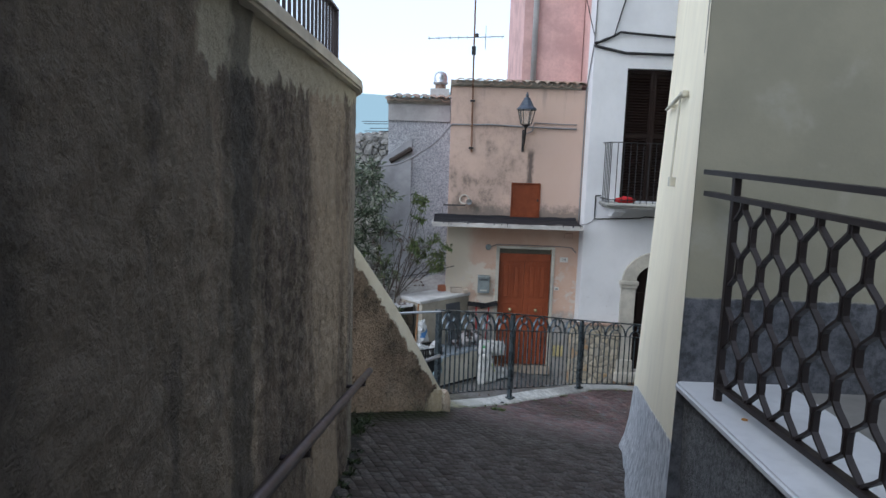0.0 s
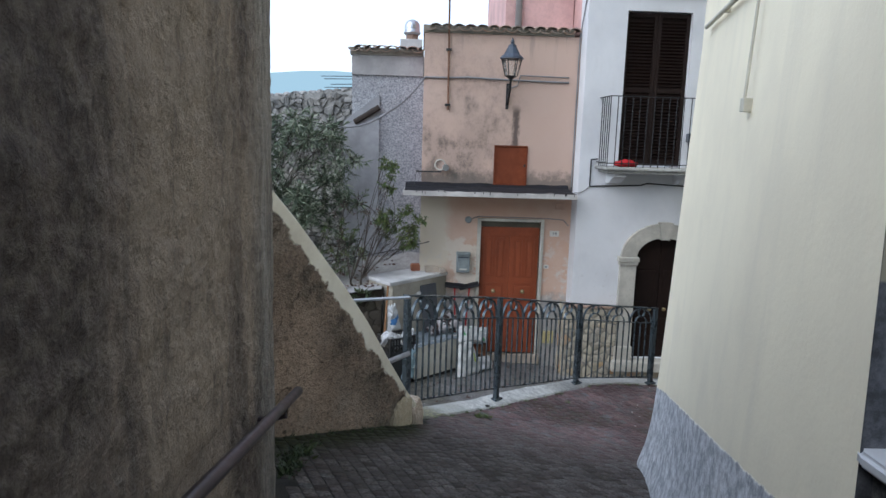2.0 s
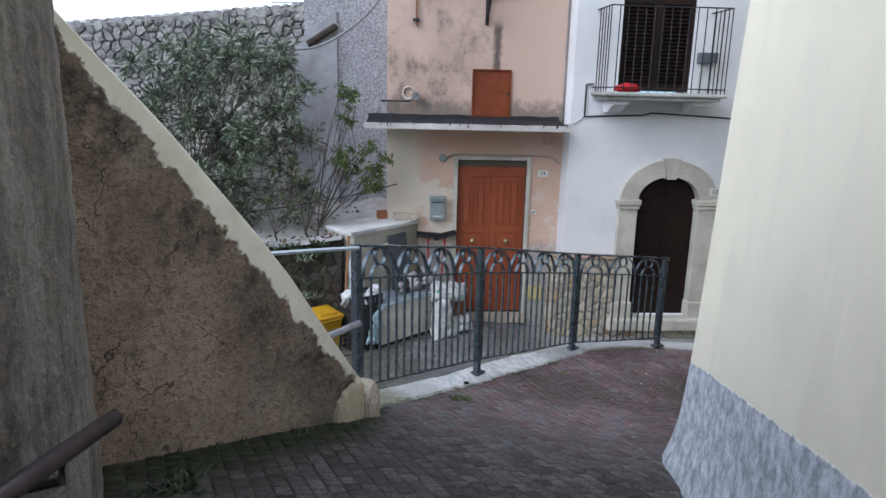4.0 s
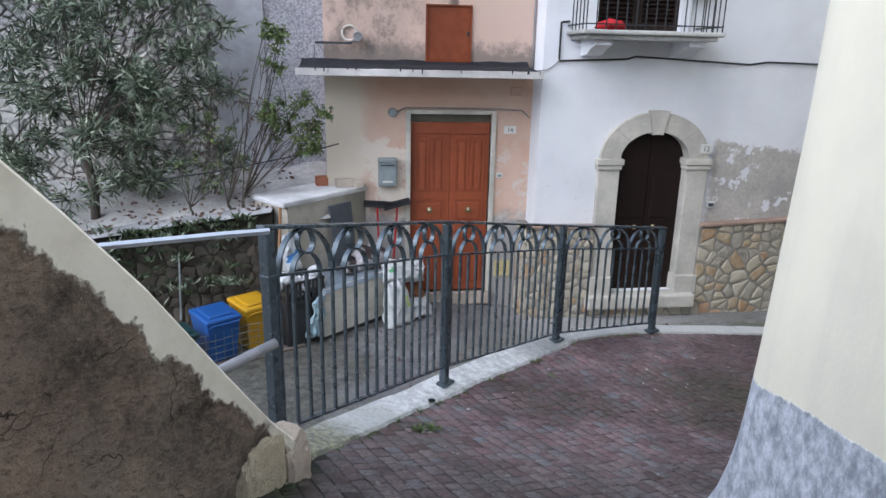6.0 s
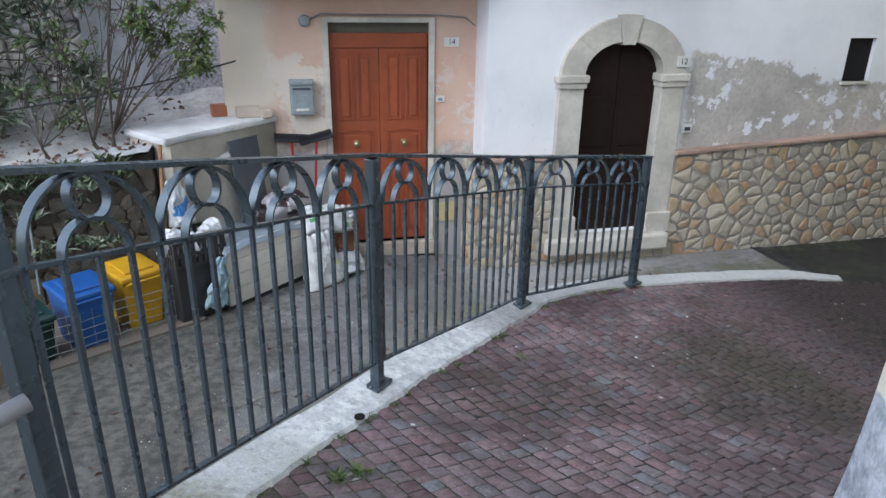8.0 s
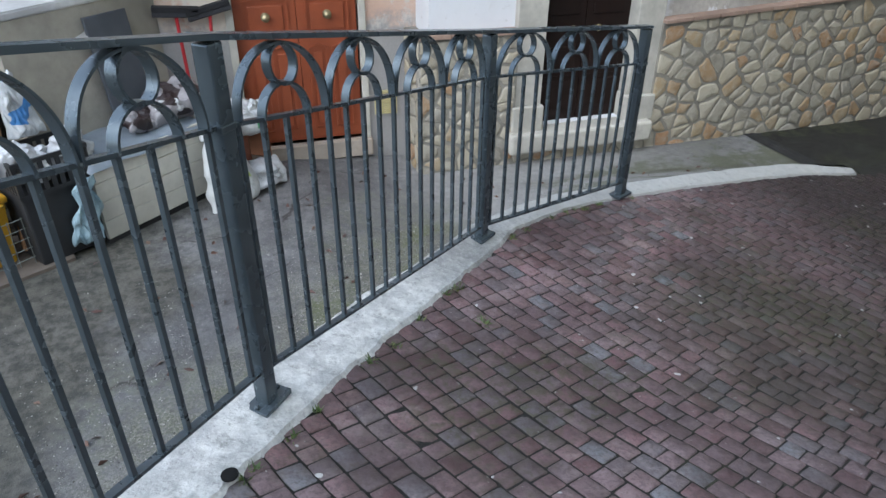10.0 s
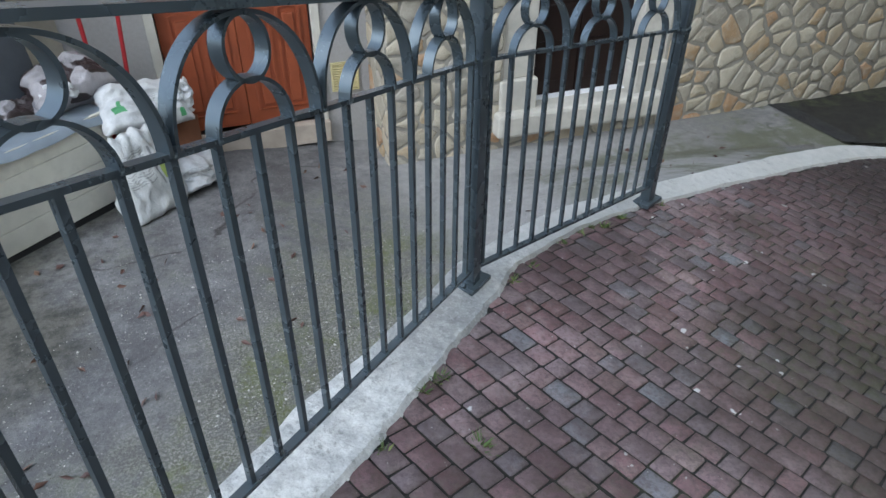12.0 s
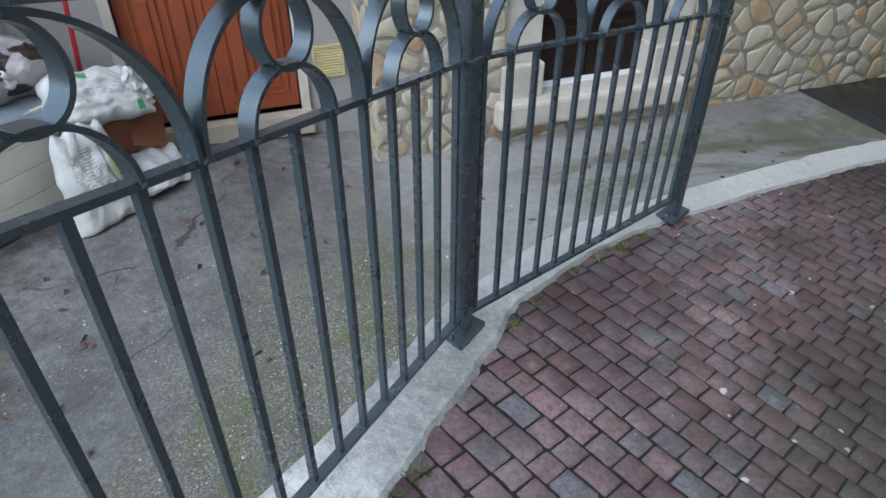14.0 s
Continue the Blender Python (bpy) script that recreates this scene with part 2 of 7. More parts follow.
def make_pink(name="salmon plaster"):
    q = Mat(name)
    fine, big = q.noise(45, 6), q.noise(2.0, 7, 0.62)
    c = q.mix(q.band(big, 0.35, 0.7), (0.55, 0.365, 0.275), (0.60, 0.44, 0.35))
    # upper storey: older, greyer pink with soot
    up = q.band(q.axis(2), 0.44, 0.5)
    c = q.mix(up, c, q.mix(big, (0.53, 0.37, 0.30), (0.57, 0.43, 0.36)))
    spots = q.band(q.noise(6.5, 9, 0.78, (1, 1, 0.75), 2), 0.44, 0.70)
    cloud = q.band(q.noise(1.5, 5, 0.6, (1, 1, 0.8), 5), 0.34, 0.56)
    soot = q.math("MULTIPLY", q.math("MULTIPLY", q.math("ADD", q.math("MULTIPLY", spots, 0.75), 0.25), cloud), q.band(q.axis(0), 1.75, 0.9))
    soot = q.math("MULTIPLY", soot, q.band(q.axis(2), 2.25, 1.85, 0.35, 1.0))
    c = q.mix(q.math("MULTIPLY", q.math("MULTIPLY", soot, up), 0.95), c, (0.13, 0.11, 0.095))
    runs = q.math("MULTIPLY", q.band(q.noise(9, 6, 0.6, (1, 1, 0.10), 12), 0.52, 0.7), q.band(q.axis(2), 2.0, 2.7))
    c = q.mix(q.math("MULTIPLY", runs, 0.45), c, (0.24, 0.20, 0.18))
    drip = q.math("ADD", q.axis(0), q.math("MULTIPLY", q.math("SUBTRACT", q.noise(14, 8, 0.7, (1, 1, 0.4), 3), 0.5), 0.16))
    drip = q.math("MULTIPLY", q.band(q.math("ABSOLUTE", q.math("SUBTRACT", drip, 1.42)), 0.07, 0.02), q.math("MULTIPLY", q.band(q.axis(2), 1.75, 1.6), up))
    c = q.mix(q.math("MULTIPLY", drip, 0.85), c, (0.07, 0.055, 0.05))
    foot = q.math("ADD", q.axis(2), q.math("MULTIPLY", q.math("SUBTRACT", q.noise(8, 8, 0.7), 0.5), 0.5))
    c = q.mix(q.math("MULTIPLY", q.math("MULTIPLY", q.band(foot, 0.82, 0.62), up), 0.75), c, (0.13, 0.115, 0.10))
    # pale patch at the lower storey's far end, bare cement low down
    pale = q.band(q.math("ADD", q.axis(0), q.math("MULTIPLY", q.math("SUBTRACT", big, 0.5), 0.7)), 0.60, 0.42)
    c = q.mix(q.math("MULTIPLY", pale, q.math("SUBTRACT", 1.0, up)), c, (0.62, 0.55, 0.45))
    scab = q.math("MULTIPLY", q.band(q.noise(5, 8, 0.7, shift=7), 0.5, 0.6), q.band(foot, 0.0, -0.75))
    c = q.mix(scab, c, (0.58, 0.53, 0.48))
    flake = q.math("ADD", q.plane(0.9, 0, 0.25, -0.48), q.math("MULTIPLY", q.math("SUBTRACT", q.noise(4.5, 8, 0.7, shift=3), 0.5), 0.9))
    flake = q.math("MULTIPLY", q.band(q.math("ABSOLUTE", flake), 0.16, 0.10), q.math("MULTIPLY", q.band(foot, -0.2, -0.32), q.math("SUBTRACT", 1.0, up)))
    c = q.mix(q.math("MULTIPLY", flake, 0.85), c, (0.64, 0.58, 0.50))
    c = q.mix(q.band(foot, -1.05, -1.2), c, q.mix(fine, (0.26, 0.25, 0.24), (0.36, 0.35, 0.34)))
    return q.done(c, 0.9, q.math("ADD", fine, q.math("MULTIPLY", big, 0.8)), 0.005, 0.7)


def make_white():
    q = Mat("white limewash")
    fine, big = q.noise(40, 6), q.noise(1.3, 7, 0.6)
    c = q.mix(q.band(big, 0.35, 0.7), (0.71, 0.72, 0.745), (0.62, 0.63, 0.655))
    c = q.mix(q.band(q.noise(4, 7, 0.65, (1, 1, 0.3)), 0.55, 0.8, 0, 0.5), c, (0.58, 0.59, 0.60))
    rag = q.math("MULTIPLY", q.math("SUBTRACT", q.noise(4.2, 10, 0.72, shift=4), 0.5), 0.55)
    top = q.math("ADD", q.plane(0.19, 0, 1, -0.66), q.math("ADD", rag, q.math("MULTIPLY", q.math("SUBTRACT", q.noise(1.1, 3, 0.5, shift=9), 0.5), 0.5)))
    zone = q.math("MULTIPLY", q.band(top, 0.03, -0.03), q.band(q.math("ADD", q.axis(0), q.math("MULTIPLY", rag, 0.4)), 4.30, 4.36))
    chips = q.math("MAXIMUM", q.band(q.noise(5.5, 10, 0.68, shift=1), 0.43, 0.45), q.band(q.noise(1.7, 3, 0.5, shift=3), 0.50, 0.53))
    bare = q.math("MULTIPLY", q.math("MULTIPLY", zone, chips), 0.95)
    cement = q.mix(q.band(q.noise(2.6, 7, 0.65, shift=2), 0.35, 0.65), (0.34, 0.32, 0.295), (0.47, 0.44, 0.40))
    c = q.mix(bare, c, q.mix(q.band(q.noise(24, 6, 0.7), 0.4, 0.7, 0, 0.5), cement, (0.24, 0.22, 0.19)))
    scuff = q.math("MULTIPLY", q.band(q.noise(13, 8, 0.75, shift=6), 0.58, 0.66), q.band(q.axis(2), -0.4, -1.1))
    c = q.mix(q.math("MULTIPLY", scuff, 0.6), c, (0.42, 0.40, 0.37))
    h = q.math("SUBTRACT", q.math("ADD", q.math("MULTIPLY", fine, 0.4), q.math("MULTIPLY", big, 0.6)), q.math("MULTIPLY", bare, 0.5))
    return q.done(c, 0.88, h, 0.005, 0.8)


def make_stone(name, palette, depth=0.01, island=False, grain=16, pale=(0.44, 0.41, 0.34), lime=0.0):
    q = Mat(name)
    n, f = q.noise(grain, 8, 0.7), q.noise(grain * 5, 4)
    c = q.ramp(q.island() if island else q.random(), [(i / max(1, len(palette) - 1), p) for i, p in enumerate(palette)])
    c = q.mix(q.band(n, 0.4, 0.7, 0, 0.55), c, pale)
    if lime:
        wash = q.math("MULTIPLY", q.band(q.math("ADD", q.axis(2), q.noise(3, 7, 0.7)), 1.45, 1.0), q.band(q.noise(5, 8, 0.7, shift=6), 0.38, 0.5))
        c = q.mix(q.math("MULTIPLY", wash, lime), c, (0.60, 0.58, 0.54))
    c = q.mix(q.band(q.noise(grain * 0.5, 7, 0.7, shift=3), 0.52, 0.75, 0, 0.5), c, (0.12, 0.11, 0.09))
    return q.done(c, 0.85, q.math("ADD", n, q.math("MULTIPLY", f, 0.4)), depth, 0.8)


def make_paver(name, island):
    q = Mat(name)
    r = q.island() if island else q.random()
    c = q.ramp(r, [(0, (0.13, 0.075, 0.078)), (0.16, (0.26, 0.155, 0.162)), (0.34, (0.20, 0.152, 0.16)), (0.52, (0.255, 0.165, 0.168)), (0.66, (0.215, 0.165, 0.172)), (0.78, (0.165, 0.14, 0.148)), (0.88, (0.19, 0.20, 0.215)), (0.95, (0.13, 0.07, 0.068)), (1, (0.33, 0.25, 0.24))])
    n, f = q.noise(25, 7, 0.7), q.noise(140, 3)
    c = q.mix(q.band(n, 0.4, 0.75, 0, 0.55), c, (0.29, 0.235, 0.23))
    c = q.mix(q.band(q.noise(70, 6, 0.75, shift=1), 0.45, 0.62, 0, 0.5), c, (0.07, 0.055, 0.055))
    c = q.mix(q.band(q.noise(230, 4, 0.8, shift=8), 0.55, 0.68, 0, 0.35), c, (0.34, 0.30, 0.28))
    c = q.mix(q.band(q.noise(4.5, 8, 0.75, shift=27), 0.40, 0.66, 0, 0.55), c, (0.085, 0.06, 0.058))
    c = q.mix(q.band(q.noise(3.3, 8, 0.75, shift=33), 0.54, 0.70, 0, 0.5), c, (0.33, 0.27, 0.265))
    c = q.mix(q.band(q.noise(48, 2, 0.5, shift=41), 0.735, 0.76, 0, 0.7), c, (0.5, 0.5, 0.47))
    # damp patches; their rise with x paints in the cream house's shade
    damp_and_shade = q.math("MULTIPLY", q.band(q.math("ADD", q.noise(1.3, 8, 0.68, shift=6), q.band(q.axis(0), 2.4, 4.4, 0, 0.26)), 0.47, 0.62), 0.9)
    c = q.mix(q.math("MULTIPLY", damp_and_shade, 0.66), c, (0.062, 0.042, 0.043))
    c = q.mix(q.band(q.math("ADD", q.axis(0), q.math("MULTIPLY", n, 1.2)), 4.1, 5.2, 0, 0.8), c, (0.028, 0.023, 0.022))
    # soft dark round: shade on the lane's lower right, put into the colour
    spot = q.math("ADD", q.math("ADD", q.math("POWER", q.math("ABSOLUTE", q.math("SUBTRACT", q.axis(0), 2.92)), 2.0), q.math("POWER", q.math("ABSOLUTE", q.math("SUBTRACT", q.axis(1), 7.92)), 2.0)), q.math("MULTIPLY", q.noise(3, 8, 0.7, shift=23), 1.1))
    c = q.mix(q.band(spot, 1.35, 0.45, 0, 0.72), c, (0.04, 0.036, 0.027))
    # crumbs of lime and bird droppings, moss
    c = q.mix(q.band(q.noise(17, 2, 0.4, shift=2), 0.735, 0.76, 0, 0.8), c, (0.5, 0.5, 0.48))
    moss = q.math("MULTIPLY", q.band(q.noise(0.9, 6, 0.6, shift=11), 0.48, 0.62), q.band(n, 0.42, 0.6))
    c = q.mix(q.math("MULTIPLY", moss, 0.55), c, (0.055, 0.06, 0.03))
    # the upper lane is mottled and much darker
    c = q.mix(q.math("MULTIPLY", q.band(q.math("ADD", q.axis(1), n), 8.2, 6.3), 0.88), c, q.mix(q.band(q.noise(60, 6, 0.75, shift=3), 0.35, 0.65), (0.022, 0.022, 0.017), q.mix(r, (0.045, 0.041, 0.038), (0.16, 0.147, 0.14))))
    # wet moss and earth along the buttress
    foot = q.math("MULTIPLY", q.band(q.math("ADD", q.plane(-1.203, 1, 0, -6.321), q.math("MULTIPLY", n, 0.5)), -0.38, 0.02), q.band(q.axis(0), 0.25, 0.0))
    c = q.mix(q.math("MULTIPLY", foot, 0.9), c, q.mix(q.band(q.noise(30, 6, 0.75, shift=5), 0.4, 0.6), (0.012, 0.013, 0.008), (0.035, 0.042, 0.018)))
    q.bsdf.inputs["Specular IOR Level"].default_value = 0.12
    return q.done(c, q.math("SUBTRACT", 0.70, q.math("MULTIPLY", damp_and_shade, 0.22)), q.math("ADD", n, q.math("MULTIPLY", f, 0.4)), 0.004, 0.7)


def make_ground(name, a, b, moss=0.5, dirt=(0.05, 0.045, 0.04), soil=False):
    q = Mat(name)
    n, big, f = q.noise(14, 9, 0.72), q.noise(1.2, 7, 0.62), q.noise(110, 3)
    c = q.mix(q.band(n, 0.35, 0.68), a, b)
    c = q.mix(q.band(big, 0.45, 0.68, 0, 0.7), c, tuple(x * 0.45 for x in a))
    c = q.mix(q.math("MULTIPLY", q.band(q.noise(1.0, 7, 0.65, shift=8), 0.5, 0.62), q.band(n, 0.38, 0.6, 0, moss)), c, (0.085, 0.10, 0.035))
    c = q.mix(q.band(q.noise(6, 8, 0.75, shift=5), 0.62, 0.72, 0, 0.6), c, dirt)
    c = q.mix(q.band(q.noise(60, 6, 0.8, shift=4), 0.5, 0.62, 0, 0.25), c, tuple(min(0.8, x * 1.4) for x in b))
    c = q.mix(q.band(q.noise(30, 8, 0.75, shift=9), 0.52, 0.64, 0, 0.45), c, tuple(x * 0.4 for x in a))
    if soil:
        v = q.n.new("ShaderNodeTexVoronoi")
        v.feature = "DISTANCE_TO_EDGE"
        w = q.n.new("ShaderNodeVectorMath")
        w.operation = "MULTIPLY_ADD"
        nz = q.n.new("ShaderNodeTexNoise")
        q.l.new(q.pos, nz.inputs["Vector"])
        nz.inputs["Scale"].default_value, nz.inputs["Detail"].default_value = 3.0, 8
        q.l.new(nz.outputs["Color"], w.inputs[0])
        w.inputs[1].default_value = (0.35, 0.35, 0)
        q.l.new(q.pos, w.inputs[2])
        q.l.new(w.outputs[0], v.inputs["Vector"])
        v.inputs["Scale"].default_value = 0.8
        crack = q.math("MULTIPLY", q.band(v.outputs["Distance"], 0.010, 0.003), q.band(q.noise(1.7, 5, 0.6, shift=21), 0.45, 0.55))
        c = q.mix(q.math("MULTIPLY", crack, 0.85), c, (0.025, 0.022, 0.02))
        c = q.mix(q.band(q.noise(3.1, 9, 0.75, shift=31), 0.48, 0.64, 0, 0.7), c, (0.065, 0.062, 0.063))
        c = q.mix(q.band(q.noise(9, 9, 0.8, shift=35), 0.60, 0.68, 0, 0.7), c, (0.03, 0.028, 0.026))
        c = q.mix(q.band(q.noise(85, 3, 0.6, shift=37), 0.62, 0.70, 0, 0.6), c, (0.36, 0.35, 0.33))
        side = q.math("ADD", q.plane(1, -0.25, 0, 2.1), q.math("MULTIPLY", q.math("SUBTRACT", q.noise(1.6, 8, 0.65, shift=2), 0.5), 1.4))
        wander = q.math("MULTIPLY", q.math("SUBTRACT", q.noise(2.2, 8, 0.7, shift=12), 0.5), 1.3)
        strip = q.math("ADD", q.plane(0.745, -0.667, 0, 4.66), wander)
        grit = q.mix(q.band(q.noise(90, 4, 0.8), 0.45, 0.6), (0.085, 0.083, 0.06), (0.25, 0.243, 0.21))
        east = q.band(q.math("ADD", q.axis(0), q.math("MULTIPLY", wander, 0.5)), 1.85, 2.35)
        c = q.mix(q.math("MULTIPLY", east, q.band(q.axis(0), 4.9, 3.6, 0.15, 0.7)), c, q.mix(q.band(n, 0.3, 0.7), (0.27, 0.265, 0.262), (0.38, 0.375, 0.368)))
        gritty = q.math("MULTIPLY", q.band(strip, -1.15, -0.5), q.math("SUBTRACT", 1.0, q.math("MULTIPLY", east, 0.85)))
        c = q.mix(q.math("MULTIPLY", gritty, q.band(n, 0.35, 0.6, 0.35, 0.9)), c, grit)
        green = q.math("MULTIPLY", q.band(q.math("ADD", q.plane(0.4, -1, 0, 8.9), wander), -0.55, -0.15), q.band(q.axis(0), 2.75, 3.05))
        c = q.mix(q.math("MULTIPLY", green, q.band(q.noise(2.4, 8, 0.7, shift=19), 0.44, 0.58, 0.0, 0.75)), c, (0.085, 0.09, 0.05))
        lush = q.math("MULTIPLY", q.math("MULTIPLY", q.band(strip, -0.8, -0.45), q.math("SUBTRACT", 1.0, east)), q.band(q.math("ADD", q.noise(3.0, 8, 0.7, shift=17), q.math("MULTIPLY", f, 0.15)), 0.53, 0.63))
        c = q.mix(q.math("MULTIPLY", lush, q.band(q.noise(40, 6, 0.75, shift=29), 0.35, 0.6, 0.2, 0.8)), c, (0.085, 0.098, 0.028))
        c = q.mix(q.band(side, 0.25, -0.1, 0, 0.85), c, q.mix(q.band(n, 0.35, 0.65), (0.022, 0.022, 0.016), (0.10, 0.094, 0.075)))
    return q.done(c, q.band(big, 0.4, 0.7, 0.9, 0.6), q.math("ADD", n, q.math("MULTIPLY", f, 0.5)), 0.008, 0.8)


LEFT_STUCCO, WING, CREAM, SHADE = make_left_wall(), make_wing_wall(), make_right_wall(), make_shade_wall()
DASH_DARK = make_pebbledash("dark rough render", (0.06, 0.063, 0.068), (0.19, 0.195, 0.20))
DASH_GREY = make_pebbledash("grey rough render", (0.17, 0.178, 0.20), (0.58, 0.59, 0.62), 0.02)
PINK, WHITE = make_pink(), make_white()
PINK_OLD = plain("faded rose plaster", (0.62, 0.40, 0.38), 0.9, 20, 0.004, 0.2)
STONE_WARM = make_stone("limestone rubble", [(0.44, 0.40, 0.31), (0.28, 0.255, 0.21), (0.47, 0.425, 0.335), (0.36, 0.315, 0.235), (0.29, 0.27, 0.235), (0.43, 0.38, 0.29), (0.37, 0.27, 0.155), (0.35, 0.20, 0.11)], 0.014)
STONE_GREY = make_stone("weathered grey rubble", [(0.16, 0.16, 0.155), (0.24, 0.235, 0.225), (0.36, 0.35, 0.335), (0.20, 0.195, 0.185), (0.10, 0.10, 0.098)], 0.02, grain=13, pale=(0.38, 0.37, 0.35), lime=0.85)
# the retaining wall's deep shade is lowered into these stone colours
STONE_DARK = make_stone("rubble darkened with painted shade", [(0.034, 0.028, 0.021), (0.045, 0.038, 0.029), (0.075, 0.062, 0.046), (0.028, 0.027, 0.019)], 0.03, grain=11, pale=(0.075, 0.063, 0.047))
MORTAR = plain("pale beige mortar", (0.26, 0.243, 0.21), 0.95, 40, 0.006)
MORTAR_DARK = plain("dark earth mortar", (0.035, 0.03, 0.023), 0.95, 30, 0.01)
LIME = plain("dressed limestone", (0.47, 0.45, 0.40), 0.8, 26, 0.003, 0.22)
MARBLE = plain("worn white marble", (0.50, 0.51, 0.53), 0.5, 12, 0.001, 0.18)
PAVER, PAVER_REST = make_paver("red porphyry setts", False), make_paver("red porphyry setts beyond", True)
YARD = make_ground("worn yard concrete", (0.115, 0.113, 0.116), (0.20, 0.196, 0.194), 0.4, soil=True)
def lichen_kerb():
    """The pale kerb, its upper end under yellow lichen and dirt."""
    m = make_ground("pale kerb concrete", (0.40, 0.405, 0.395), (0.70, 0.70, 0.67), 0.45, (0.13, 0.12, 0.10))
    q = Mat("lichen")
    bpy.data.materials.remove(q.m)
    q.m, q.n, q.l = m, m.node_tree.nodes, m.node_tree.links
    q.bsdf = q.n["Principled BSDF"]
    q.pos = q.n.new("ShaderNodeNewGeometry").outputs["Position"]
    base = q.bsdf.inputs["Base Color"].links[0].from_socket
    far = q.math("ADD", q.axis(1), q.math("MULTIPLY", q.noise(6, 8, 0.75), 0.5))
    spots = q.mix(q.band(q.noise(38, 6, 0.75, shift=3), 0.42, 0.62), (0.085, 0.082, 0.055), (0.30, 0.29, 0.15))
    c = q.mix(q.band(far, 7.30, 7.12, 0, 0.85), base, spots)
    newer = q.band(q.math("ADD", q.axis(0), q.math("MULTIPLY", q.noise(4, 6, 0.7, shift=8), 0.4)), 2.1, 2.6, 0, 0.75)
    c = q.mix(newer, c, q.mix(q.noise(3, 7, 0.7, shift=18), (0.34, 0.34, 0.325), (0.48, 0.475, 0.455)))
    dirt = q.band(q.noise(17, 9, 0.8, shift=13), 0.56, 0.66, 0, 0.6)
    c = q.mix(dirt, c, (0.16, 0.155, 0.14))
    q.put(q.bsdf.inputs["Base Color"], c)
    return m


KERB = lichen_kerb()
BED = make_ground("sand and dirt joints", (0.008, 0.0075, 0.006), (0.020, 0.018, 0.014), 0.35)
ASPHALT = make_ground("dark damp asphalt", (0.011, 0.011, 0.012), (0.026, 0.025, 0.025), 0.1)
GARDEN = make_ground("lime debris and leaf litter", (0.36, 0.35, 0.335), (0.50, 0.49, 0.47), 0.25)
EARTH = make_ground("garden earth", (0.10, 0.085, 0.065), (0.18, 0.155, 0.12), 0.5)
IRON = plain("grey-blue painted iron", (0.088, 0.112, 0.128), 0.27, 9, 0.0005, 0.12, 0.45)
IRON_BROWN = plain("brown painted iron", (0.024, 0.018, 0.018), 0.45, 30, 0.001, 0.3, 0.3)
BLACK_IRON = plain("black cast iron", (0.025, 0.027, 0.03), 0.5, 30, 0.001, 0.3, 0.3)
DOOR_RED = plain("red-brown varnished door", (0.27, 0.062, 0.022), 0.5, 14, 0.001, 0.25)
DOOR_DARK = plain("dark brown door", (0.013, 0.006, 0.0045), 0.6, 14, 0.001, 0.3)


# ---- building blocks ----
ORIGIN = {}


def thing(name, at, label, category, group="", kind=""):
    ob = new(name)
    ob.location = at
    ob.empty_display_size = 0.1
    ORIGIN[ob] = Vector(at)
    return tagged(ob, label, category, group, kind)


def mesh_of(name, bm, material, origin=None, smooth=False):
    if origin is not None:
        bmesh.ops.translate(bm, vec=-origin, verts=bm.verts)
    me = bpy.data.meshes.new(name)
    bm.to_mesh(me)
    bm.free()
    me.materials.append(material)
    if smooth:
        for p in me.polygons:
            p.use_smooth = True
    return me


def part(name, bm, material, parent, label="", smooth=False):
    ob = new(name, mesh_of(name, bm, material, ORIGIN[parent], smooth))
    ob.parent = parent
    ORIGIN[ob] = ORIGIN[parent]
    return tagged(ob, label)


def solo(name, bm, material, label, category, kind="", group="", smooth=False):
    """A thing that is one mesh; its origin at the middle of its foot."""
    xs = [v.co for v in bm.verts]
    o = Vector(((min(v.x for v in xs) + max(v.x for v in xs)) / 2, (min(v.y for v in xs) + max(v.y for v in xs)) / 2, min(v.z for v in xs)))
    ob = new(name, mesh_of(name, bm, material, o, smooth))
    ob.location = o
    ORIGIN[ob] = o
    return tagged(ob, label, category, group, kind)


def box(bm, x0, x1, y0, y1, z0, z1, bevel=0.0, m=None):
    r = bmesh.ops.create_cube(bm, size=1)
    vs = r["verts"]
    for v in vs:
        v.co = Vector((x0 + (v.co.x + 0.5) * (x1 - x0), y0 + (v.co.y + 0.5) * (y1 - y0), z0 + (v.co.z + 0.5) * (z1 - z0)))
    if bevel:
        es = list({e for v in vs for e in v.link_edges})
        got = bmesh.ops.bevel(bm, geom=es, offset=bevel, segments=2, affect="EDGES", profile=0.5)
        vs = list({v for f in got["faces"] for v in f.verts} | {v for v in vs if v.is_valid})
    if m is not None:
        bmesh.ops.transform(bm, matrix=m, verts=vs)
    return bm


def cube(x0, x1, y0, y1, z0, z1, bevel=0.0, m=None):
    return box(bmesh.new(), x0, x1, y0, y1, z0, z1, bevel, m)


def prism(bm, poly, lo, hi):
    """A solid over a plan polygon; lo and hi are heights or functions of x, y."""
    f0 = lo if callable(lo) else lambda x, y: lo
    f1 = hi if callable(hi) else lambda x, y: hi
    a = [bm.verts.new((x, y, f0(x, y))) for x, y in poly]
    b = [bm.verts.new((x, y, f1(x, y))) for x, y in poly]
    n = len(poly)
    bm.faces.new(a[::-1]), bm.faces.new(b)
    for i in range(n):
        bm.faces.new((a[i], a[(i + 1) % n], b[(i + 1) % n], b[i]))
    bmesh.ops.recalc_face_normals(bm, faces=bm.faces)
    return bm


